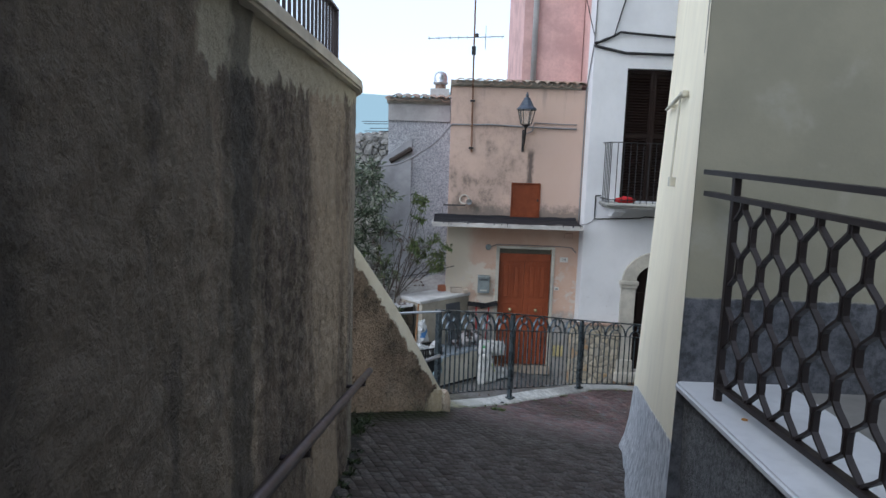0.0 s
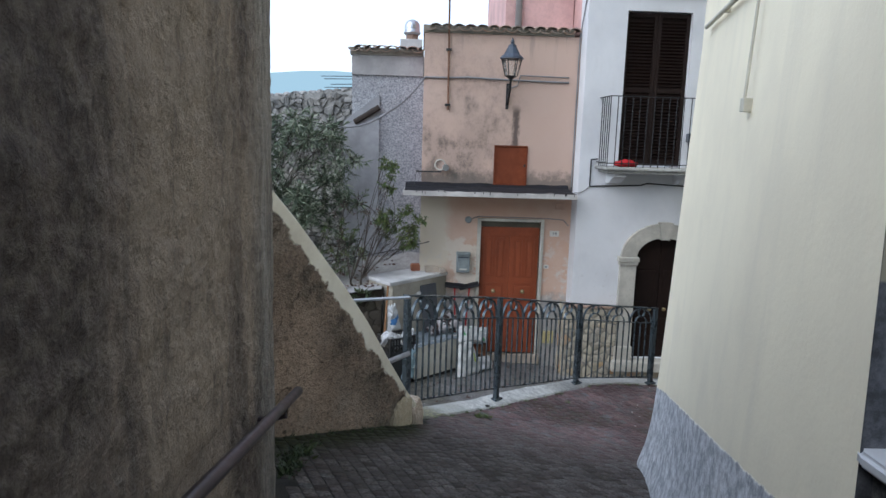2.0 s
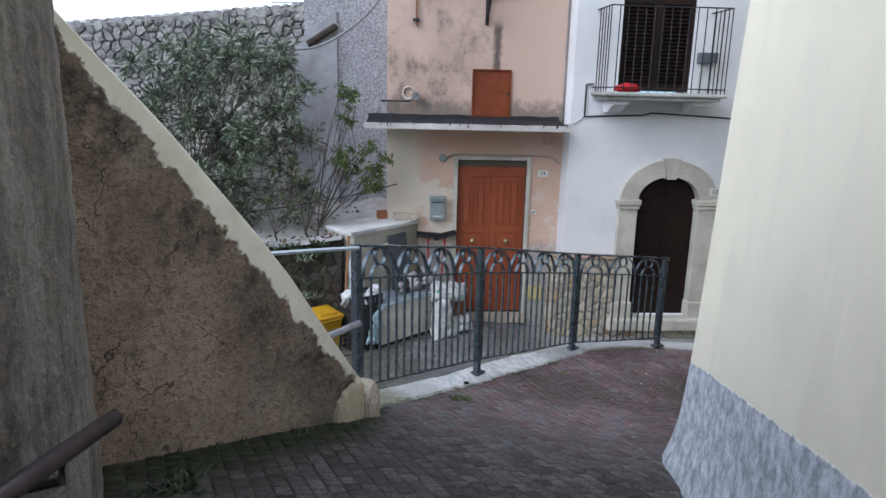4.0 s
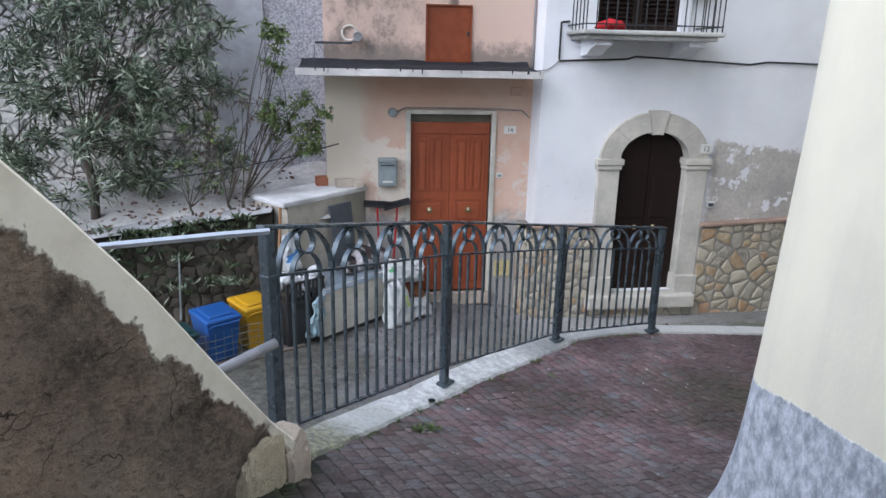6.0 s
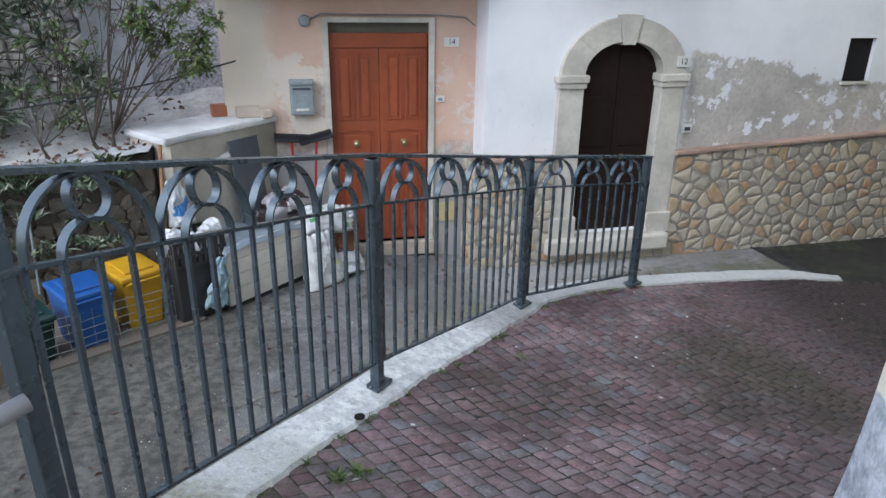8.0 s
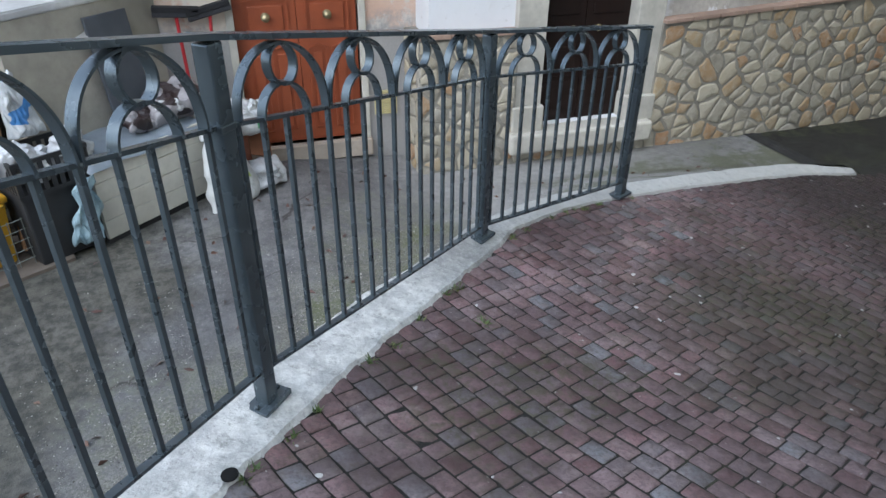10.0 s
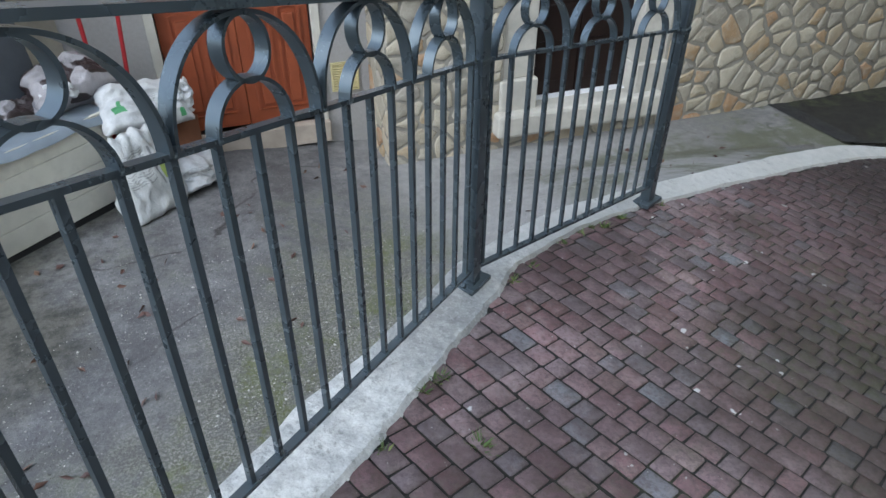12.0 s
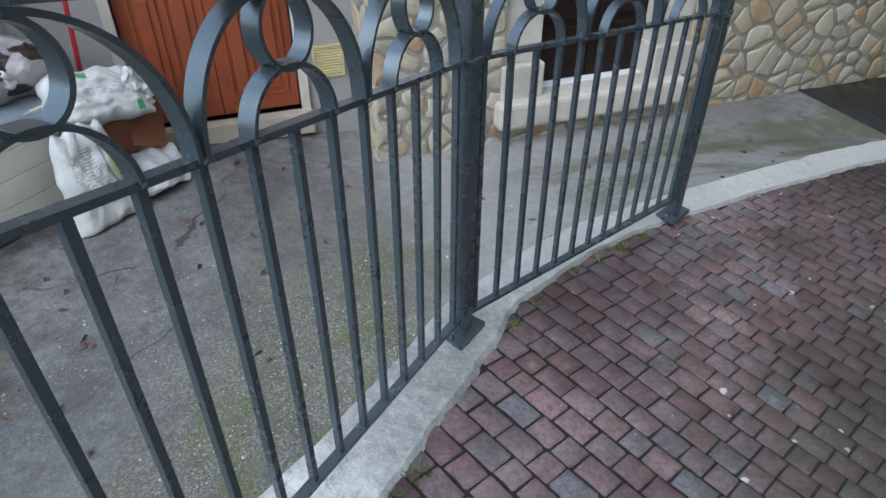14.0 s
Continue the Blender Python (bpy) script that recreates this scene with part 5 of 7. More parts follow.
for sgn in (-1, 1):
    x0, x1 = sorted((1.416 + sgn * 0.002, 1.416 + sgn * 0.444))
    leaf = part("door_leaf", cube(x0, x1, 11.455, 11.50, -2.028, -0.20, 0.003), DOOR_RED, door2)
    for px0, px1, z0, z1 in ((0.07, 0.20, -0.84, -0.26), (0.25, 0.38, -0.84, -0.26), (0.07, 0.38, -1.20, -0.95), (0.07, 0.20, -1.93, -1.30), (0.25, 0.38, -1.93, -1.30)):
        fr = part("panel_mould", sweep(bmesh.new(), [(x0 + px0, 11.453, z0), (x0 + px1, 11.453, z0), (x0 + px1, 11.453, z1), (x0 + (px0 + px1) / 2, 11.453, z1 + 0.018), (x0 + px0, 11.453, z1)], (0, 1, 0), 0.02, 0.018, True), DOOR_RED, leaf)
        part("panel", cube(x0 + px0 + 0.03, x0 + px1 - 0.03, 11.442, 11.458, z0 + 0.03, z1 - 0.03, 0.006), DOOR_RED, leaf)
    part("knob", lathe(bmesh.new(), [(0.034, 0), (0.034, 0.006), (0.014, 0.012), (0.014, 0.03), (0.026, 0.04), (0.026, 0.052), (0.01, 0.06)], ((x0 + x1) / 2, 11.445, -1.06), 14, Matrix.Rotation(math.pi / 2, 4, "X")), plain("worn brass", (0.40, 0.33, 0.20), 0.32, 30, 0.0, 0.2, 1.0), leaf, "round polished knob")
part("backing", cube(0.970, 1.862, 11.50, 11.52, -2.03, 0.015), DOOR_RED, door2)

BITUMEN = plain("black bitumen felt", (0.018, 0.018, 0.022), 0.7, 16, 0.008, 0.4)
can = thing("canopy", (1.03, 11.1, 0.42), "thin concrete door canopy covered with black bitumen", "canopy")
part("slab", cube(-0.19, 2.24, 10.75, 11.40, 0.42, 0.49, 0.006), plain("stained white slab edge", (0.52, 0.50, 0.48), 0.85, 9, 0.003, 0.35), can, "stained white concrete edge")
bm = bmesh.new()
xs, ys = steps(-0.17, 2.235, 60), steps(10.752, 11.40, 16)
sheet(bm, xs, ys, lambda x, y: 0.494 + 0.04 * max(0, (y - 10.95) / 0.45) + 0.010 * noise.noise(Vector((x * 6, y * 6, 0))) + (0.04 * max(0, (y - 11.33) / 0.07)))
part("felt", bm, BITUMEN, can, "crumpled black bitumen felt", smooth=True)
rng = random.Random(8)
for k in range(18):
    x = rng.uniform(-0.15, 2.2)
    w, h = rng.uniform(0.004, 0.016), rng.uniform(0.01, 0.045)
    part("tar_drip", cube(x - w / 2, x + w / 2, 10.746, 10.752, 0.494 - h, 0.497, 0.002), BITUMEN, can)

RUSTY = plain("rust-brown painted sheet", (0.22, 0.055, 0.022), 0.7, 10, 0.002, 0.4)
hatch = thing("wall_hatch", (1.365, 11.4, 0.56), "square rust-brown metal hatch in the salmon wall", "hatch")
part("frame", sweep(bmesh.new(), [(1.13, 11.395, 0.57), (1.60, 11.395, 0.57), (1.60, 11.395, 1.13), (1.13, 11.395, 1.13)], (0, 1, 0), 0.04, 0.025, True), RUSTY, hatch)
part("panel", cube(1.14, 1.59, 11.39, 11.41, 0.58, 1.12, 0.004), RUSTY, hatch)
part("latch", cube(1.56, 1.585, 11.375, 11.392, 0.83, 0.87, 0.003), BLACK_IRON, hatch)
part("backing", cube(1.12, 1.61, 11.42, 11.44, 0.56, 1.14), RUSTY, hatch)

# street lamp on the wall
GLASS = Mat("thin clear glass")
GLASS.bsdf.inputs["Transmission Weight"].default_value = 0.9
GLASS.bsdf.inputs["IOR"].default_value = 1.05
GLASS = GLASS.done((0.9, 0.9, 0.88), 0.05)
lamp = thing("wall_lamp", (1.27, 11.3, 1.68), "black cast-iron street lantern on a wall bracket", "lamp")
part("back_plate", cube(1.255, 1.295, 11.37, 11.40, 1.66, 2.02, 0.006), BLACK_IRON, lamp)
part("arm", tube(bmesh.new(), [(1.275, 11.385, 1.72), (1.275, 11.30, 1.78), (1.27, 11.15, 1.84), (1.265, 11.02, 1.93), (1.262, 10.97, 2.03)], 0.016, 8), BLACK_IRON, lamp)
part("brace", tube(bmesh.new(), [(1.275, 11.385, 1.98), (1.275, 11.28, 1.99), (1.27, 11.12, 1.92), (1.268, 11.06, 1.9)], 0.011, 8), BLACK_IRON, lamp)
LC = Vector((1.262, 10.95, 2.05))
part("cup", lathe(bmesh.new(), [(0.02, -0.03), (0.03, 0.0), (0.075, 0.03), (0.085, 0.04)], LC, 6), BLACK_IRON, lamp)
bm = lathe(bmesh.new(), [(0.082, 0.04), (0.135, 0.27)], LC, 6)
part("glass", bm, GLASS, lamp, "clear lantern glass")
for k in range(6):
    a = 2 * math.pi * k / 6
    part("glazing_bar", tube(bmesh.new(), [LC + Vector((0.084 * math.cos(a), 0.084 * math.sin(a), 0.04)), LC + Vector((0.138 * math.cos(a), 0.138 * math.sin(a), 0.27))], 0.008, 6), BLACK_IRON, lamp)
part("cap", lathe(bmesh.new(), [(0.165, 0.265), (0.16, 0.285), (0.11, 0.33), (0.075, 0.40), (0.06, 0.42), (0.055, 0.45), (0.02, 0.47), (0.028, 0.49), (0.012, 0.53), (0.004, 0.55)], LC, 12), plain("blue-black lantern roof", (0.03, 0.045, 0.07), 0.4, 20, 0.001), lamp, "blue-black lantern roof")

# letter box, bell, junction boxes, vents
mail = thing("letter_box", (0.715, 11.36, -0.76), "grey metal letter box on the flaking wall", "letter box")
TIN = plain("grey painted tin", (0.27, 0.31, 0.32), 0.5, 20, 0.001, 0.3, 0.4)
part("body", cube(0.615, 0.815, 11.30, 11.40, -0.76, -0.47, 0.012), TIN, mail)
part("lid", cube(0.61, 0.82, 11.285, 11.40, -0.50, -0.455, 0.01), TIN, mail)
part("slot", cube(0.64, 0.79, 11.288, 11.302, -0.535, -0.52, 0.003), INK, mail)
part("window", cube(0.66, 0.77, 11.292, 11.304, -0.72, -0.70, 0.002), sign, mail)
sw = thing("light_switch", (1.975, 11.39, -0.68), "small cream bell push on the wall", "doorbell")
part("plate", cube(1.935, 2.015, 11.385, 11.40, -0.685, -0.63, 0.004), sign, sw)
part("button", cube(1.955, 1.995, 11.378, 11.386, -0.67, -0.645, 0.002), TIN, sw)
solo("junction_box", lathe(bmesh.new(), [(0.05, 0), (0.05, 0.03), (0.04, 0.042), (0.01, 0.044)], (0.775, 11.40, 0.03), 16, Matrix.Rotation(math.pi / 2, 4, "X")), TIN, "round grey junction box on the salmon wall", "junction box", smooth=False)
solo("wall_box", cube(2.06, 2.20, 11.36, 11.40, 0.22, 0.31, 0.012), plain("pink painted box", (0.55, 0.38, 0.30), 0.8, 20, 0.002), "pink painted junction box under the canopy", "junction box")
cable([(0.82, 11.385, 0.04), (0.92, 11.37, 0.085), (1.94, 11.37, 0.08), (2.2, 11.385, 0.06), (2.235, 11.2, 0.0)], 0.007, GREYC, "thin cable along the door's head")
vent = thing("wall_vent", (2.05, 11.38, -1.85), "yellowed plastic vent grille on the cement wall", "vent")
YEL = plain("yellowed plastic", (0.50, 0.44, 0.24), 0.6, 20, 0.0005, 0.15)
part("frame", sweep(bmesh.new(), [(1.965, 11.392, -1.845), (2.135, 11.392, -1.845), (2.135, 11.392, -1.665), (1.965, 11.392, -1.665)], (0, 1, 0), 0.02, 0.016, True), YEL, vent)
for k in range(10):
    part("slat", cube(1.97, 2.13, -0.004, 0.006, -0.006, 0.006, 0, Matrix.Translation((0, 11.39, -1.83 + 0.0165 * k)) @ Matrix.Rotation(0.6, 4, "X")), YEL, vent)
pipe = thing("flue_pipe", (0.3, 11.3, 0.8), "small steel flue elbow on the salmon wall", "flue")
CHROME = plain("dull stainless steel", (0.55, 0.56, 0.58), 0.3, 12, 0.001, 0.25, 1.0)
part("collar", tube(bmesh.new(), [(0.33 + 0.075 * math.cos(t), 11.385, 0.83 + 0.075 * math.sin(t)) for t in steps(0, 6.1, 18)], 0.013, 8), plain("cream collar", (0.55, 0.50, 0.44), 0.8, 20, 0.001), pipe, "cream plaster collar")
part("elbow", lathe(bmesh.new(), [(0.045, -0.02), (0.048, 0.03), (0.048, 0.12), (0.04, 0.12), (0.038, 0.05)], (0.41, 11.38, 0.795), 14, Matrix.Rotation(math.pi / 2, 4, "X")), CHROME, pipe)
solo("bracket", sweep(bmesh.new(), [(0.35, 11.36, 0.73), (-0.02, 11.3, 0.73), (-0.04, 11.2, 0.50)], (0, 0.3, 1), 0.02, 0.012), BLACK_IRON, "thin iron bracket at the canopy's end", "bracket")
cable([(0.08, 11.38, 2.075), (0.7, 11.38, 2.09), (2.16, 11.38, 2.06)], 0.014, GREYC, "grey cable stapled across the salmon wall", 0.006)
cable([(1.30, 11.38, 1.95), (1.42, 11.38, 2.0), (1.45, 11.38, 2.14), (2.16, 11.38, 2.13)], 0.009, GREYC, "thin grey cable feeding the lantern")
cable([(0.08, 11.38, 2.075), (-0.45, 11.9, 1.60), (-1.1, 11.9, 1.34), (-4.0, 11.9, 1.05)], 0.015, GREYC, "grey cable sagging past the outbuilding", 0.06)

# antenna on the front
ant = thing("antenna", (0.40, 11.36, 1.6), "rusty television antenna mast fixed to the wall", "antenna")
part("mast", tube(bmesh.new(), [(0.42, 11.36, 1.62), (0.40, 11.36, 3.0), (0.385, 11.36, 5.2)], 0.014, 8), plain("rusty mast", (0.22, 0.12, 0.08), 0.7, 20, 0.001, 0.4, 0.4), ant)
for z in (1.68, 2.45):
    part("clamp", cube(0.37, 0.45, 11.34, 11.40, z, z + 0.03, 0.003), BLACK_IRON, ant)
part("boom", tube(bmesh.new(), [(-0.36, 11.34, 3.44), (0.88, 11.30, 3.50)], 0.007, 6), TIN, ant)
for x in (-0.34, -0.18, 0.0, 0.14, 0.28, 0.66, 0.86):
    part("element", tube(bmesh.new(), [(x, 11.2, 3.46 + 0.045 * x), (x, 11.46, 3.46 + 0.045 * x)], 0.005, 5), TIN, ant)
part("dipole", tube(bmesh.new(), [(0.58, 11.32, 3.29), (0.58, 11.32, 3.66)], 0.006, 5), TIN, ant)
part("amplifier", cube(0.36, 0.43, 11.32, 11.36, 3.2, 3.34, 0.008), BLACK_IRON, ant, "small dark amplifier box")
part("dipole_box", lathe(bmesh.new(), [(0.03, 0), (0.03, 0.05), (0.01, 0.06)], (0.43, 11.2, 3.46), 8), BLACK_IRON, ant)

# roofs
TILE = make_stone("weathered roof tile", [(0.26, 0.15, 0.10), (0.32, 0.22, 0.17), (0.22, 0.19, 0.16), (0.18, 0.13, 0.10)], 0.006)


def tile_row(parent, x0, x1, y0, y1, z, rise):
    n = round((x1 - x0) / 0.17)
    w = (x1 - x0) / n
    for k in range(n):
        for up in (0, 1):
            bm = bmesh.new()
            xc = x0 + (k + 0.5 + 0.5 * up) * w
            prof = [(math.cos(a), math.sin(a)) for a in steps(0.15, math.pi - 0.15, 7)]
            rows = []
            for y, zz in ((y0 - 0.02 * random.random(), z), (y1, z + rise)):
                for t in (0, 0.012):
                    r = w * 0.5 + t
                    rows.append([bm.verts.new((xc + r * c, y, zz + (1 if up else -1) * (r * s * 0.75) + (0.015 if up else 0.055))) for c, s in prof])
            a, b, c, d = rows
            for i in range(len(prof) - 1):
                bm.faces.new((a[i], a[i + 1], c[i + 1], c[i])), bm.faces.new((b[i], b[i + 1], d[i + 1], d[i])), bm.faces.new((a[i], a[i + 1], b[i + 1], b[i]))
            bmesh.ops.recalc_face_normals(bm, faces=bm.faces)
            part("roof_tile", bm, TILE, parent)


roof = thing("roof_salmon", (1.1, 11.5, 2.70), "curved clay tiles along the salmon house's edge", "roof", kind="structure")
part("roof_bed", cube(0.04, 2.2, 11.37, 13.5, 2.70, 2.80), MORTAR, roof)
tile_row(roof, 0.05, 2.2, 11.33, 12.0, 2.735, 0.09)
roof2 = thing("roof_grey", (-0.5, 12.3, 2.45), "old clay roof tiles on the grey outbuilding", "roof", kind="structure")
part("roof_bed", cube(-1.08, 0.05, 12.14, 14.0, 2.45, 2.55), MORTAR, roof2)
tile_row(roof2, -1.10, 0.04, 12.08, 13.0, 2.50, 0.12)
part("pale_band", cube(-1.055, 0.05, 12.17, 12.2, 2.15, 2.45), plain("pale cement band", (0.36, 0.35, 0.35), 0.9, 14, 0.006), roof2)
chim = thing("chimney", (-0.15, 13.0, 2.5), "white chimney with a round steel cowl", "chimney")
part("stack", cube(-0.34, 0.02, 12.85, 13.2, 2.5, 2.80, 0.01), plain("chimney plaster", (0.50, 0.50, 0.50), 0.9, 14, 0.004), chim)
part("neck", lathe(bmesh.new(), [(0.10, 2.80), (0.10, 2.90)], (-0.15, 13.0, 0), 14), plain("rusty neck", (0.25, 0.17, 0.13), 0.7, 20, 0.001), chim)
part("cowl", lathe(bmesh.new(), [(0.12, 2.88), (0.14, 2.91), (0.14, 2.93), (0.125, 2.935), (0.13, 2.98), (0.125, 3.04), (0.10, 3.09), (0.05, 3.12), (0.01, 3.13)], (-0.15, 13.0, 0), 18), CHROME, chim, "round steel cowl", smooth=True)
solo("downpipe", tube(bmesh.new(), [(1.46, 11.95, 2.9), (1.46, 11.95, 6.5)], 0.05, 12), plain("grey plastic downpipe", (0.42, 0.42, 0.43), 0.5, 12, 0.001), "grey downpipe on the rose house", "pipe", smooth=True)
# slumped plaster at the grey house's corner, with an old beam end
bm = prism(bmesh.new(), [(-1.17, 12.16), (-0.62, 12.16), (-0.62, 12.3), (-1.17, 12.3)], -2.0, lambda x, y: 2.02 - 0.9 * abs(x + 0.8) - (0.25 if x < -1 else 0))
solo("wall_patch", bm, plain("smooth grey cement patch", (0.35, 0.355, 0.375), 0.9, 8, 0.006, 0.35), "smooth cement patch on the grey wall", "wall", "structure")
solo("beam_end", tube(bmesh.new(), [(-1.0, 12.12, 1.42), (-0.62, 12.10, 1.66)], 0.045, 7), plain("charred beam", (0.05, 0.04, 0.035), 0.9, 12, 0.01), "dark broken beam end in the grey wall", "beam")

# ---- rubble wall and garden ----
rub = thing("wall_rubble", (-3, 12.3, -1.2), "dry grey rubble wall behind the garden", "wall", kind="structure")
bm = prism(bmesh.new(), [(-9, 12.3), (-1.0, 12.3), (-1.0, 12.9), (-9, 12.9)], -2.5, lambda x, y: 1.92 + 0.105 * (x + 1.0))
part("core", bm, plain("old grey mortar", (0.36, 0.355, 0.34), 0.95, 12, 0.01, 0.45), rub, "crumbling grey mortar")
stone_face(rub, -4.4, -1.0, -1.1, 1.95, 0.118, lambda u, v, d: (u, 12.30 - d - 0.02 * noise.noise(Vector((u * 19, v * 19, 3))), v), STONE_GREY, 0.006, 0.05, 0.72, 9, lambda x: 1.90 + 0.105 * (x + 1.0), False)
for k in range(30):
    x = -1.05 - 0.13 * k
    bmx = bmesh.new()
    bmesh.ops.create_icosphere(bmx, subdivisions=2, radius=1)
    for v in bmx.verts:
        q = 1 + 0.4 * noise.noise(v.co * 1.5 + Vector((k, 0, 0)))
        v.co = Vector((x + v.co.x * 0.09 * q, 12.42 + v.co.y * 0.13 * q, 1.93 + 0.105 * (x + 1) + v.co.z * 0.05 * q))
    part("stone", bmx, STONE_GREY, rub)
for k, (x0, x1, z) in enumerate(((-1.55, -0.95, 2.12), (-1.5, -0.95, 2.08), (-1.4, -0.95, 2.0), (-1.5, -0.95, 1.95))):
    solo("rebar", tube(bmesh.new(), [(x0, 12.35, z), (x1, 12.3, z + 0.01)], 0.006, 5), BLACK_IRON, "rusty bar sticking out of the rubble wall", "rod", group="rods in the rubble wall")
RET = lambda x: -0.86 + 0.14 * (x + 0.5)
ret = thing("wall_retaining", (-2, 10.5, -2.1), "mossy retaining wall below the garden, deep shade in its colour", "wall", kind="structure")
bm = prism(bmesh.new(), [(-5, 10.56), (-0.45, 10.56), (-0.45, 10.86), (-5, 10.86)], -2.6, lambda x, y: RET(x) - 0.02)
part("core", bm, MORTAR_DARK, ret)
stone_face(ret, -3.4, -0.45, -2.1, -0.98, 0.13, lambda u, v, d: (u, 10.555 - 0.8 * d - 0.035 * noise.noise(Vector((u * 9, v * 9, 8))) - 0.012 * noise.noise(Vector((u * 30, v * 30, 2))), v), STONE_DARK, 0.004, 0.016, 0.75, 12, lambda x: RET(x) - 0.14)
bm = bmesh.new()
sheet(bm, steps(-5, -0.45, 60), steps(10.5, 10.9, 6), lambda x, y: RET(x) + 0.012 * noise.noise(Vector((x * 5, y * 5, 2))))
part("top_mortar", bm, plain("lime-stained wall top", (0.30, 0.30, 0.30), 0.9, 10, 0.01, 0.5), ret, smooth=True)
bm = bmesh.new()
sheet(bm, steps(-6, 0.1, 60), steps(10.85, 12.35, 16), lambda x, y: -1.0 + 0.1 * min(0, x + 1) + 0.06 * noise.noise(Vector((x * 3, y * 3, 0))) + 0.25 * (y - 10.85))
solo("garden_earth", bm, GARDEN, "pale lime debris and litter behind the retaining wall", "earth", "structure", smooth=True)

blk = thing("masonry_block", (-0.1, 11.0, -2.12), "plastered masonry block with a whitewashed slab top", "masonry")
BLOCK = [(-0.33, 10.50), (0.50, 11.40), (-0.06, 11.62), (-0.70, 10.98)]
part("body", prism(bmesh.new(), [(-0.30, 10.54), (0.47, 11.385), (-0.06, 11.60), (-0.66, 10.98)], -2.3, -0.82), plain("stained cream cement", (0.42, 0.39, 0.33), 0.9, 8, 0.006, 0.4), blk)
bm = prism(bmesh.new(), BLOCK, -0.82, -0.77)
bmesh.ops.bevel(bm, geom=bm.edges[:], offset=0.01, segments=2, affect="EDGES")
part("slab", bm, plain("flaking white slab", (0.60, 0.60, 0.60), 0.8, 9, 0.003, 0.35), blk, "flaking white slab")
BRICK = plain("hollow red brick", (0.38, 0.15, 0.09), 0.85, 20, 0.004, 0.25)
TUFF = plain("pale tufa block", (0.50, 0.43, 0.36), 0.9, 20, 0.006, 0.2)
for x, y, w, h, m in ((0.02, 11.45, 0.17, 0.10, BRICK), (0.25, 11.36, 0.20, 0.09, TUFF), (0.40, 11.33, 0.09, 0.07, TUFF)):
    solo("brick", cube(-w / 2, w / 2, -0.06, 0.06, 0, h, 0.008, pose(x, y, -0.769, 0, 0, 12)), m, "loose brick lying on the white slab" if m is BRICK else "loose pale block lying on the white slab", "brick", group="blocks on the slab")
solo("slate_panel", cube(-0.16, 0.16, -0.012, 0.012, 0, 0.72, 0.004, pose(0.26, 10.965, -1.60, -7, 0, 47)), plain("dark slate board", (0.09, 0.10, 0.115), 0.6, 12, 0.002), "dark grey board leaning on the masonry block", "board")

# chest with planks
WOODC = plain("weathered cream boards", (0.56, 0.54, 0.47), 0.8, 10, 0.003, 0.25)
chest = thing("storage_chest", (0.2, 10.75, -2.12), "cream boarded storage chest with a grey lid", "chest")
CM = Matrix.Translation((0.03, 10.30, 0)) @ Matrix.Rotation(math.atan2(0.54, 0.61), 4, "Z")
for k in range(4):
    part("plank", cube(0, 0.84, 0, 0.02, -2.08 + 0.125 * k, -2.08 + 0.125 * k + 0.1225, 0.003, CM), WOODC, chest)
    part("plank", cube(0, 0.02, 0.022, 0.56, -2.08 + 0.125 * k, -2.08 + 0.125 * k + 0.1225, 0.003, CM), WOODC, chest)
part("body", cube(0.022, 0.83, 0.022, 0.55, -2.10, -1.59, 0, CM), WOODC, chest)
part("skid", cube(0, 0.84, 0.01, 0.05, -2.13, -2.083, 0.004, CM), plain("black base", (0.03, 0.03, 0.03), 0.8), chest, "dark base strip")
GREYSHEET = plain("blue-grey plastic sheet", (0.20, 0.235, 0.27), 0.4, 9, 0.004, 0.3)
bm = bmesh.new()
sheet(bm, steps(-0.02, 0.86, 34), steps(-0.02, 0.58, 24), lambda x, y: -1.575 + 0.016 * noise.noise(Vector((x * 7, y * 7, 4))) - 0.05 * (1 if (x < 0.0 or y < 0.0) else 0))
bmesh.ops.transform(bm, matrix=CM, verts=bm.verts)
part("lid", bm, GREYSHEET, chest, "crumpled blue-grey lid sheet", smooth=True)


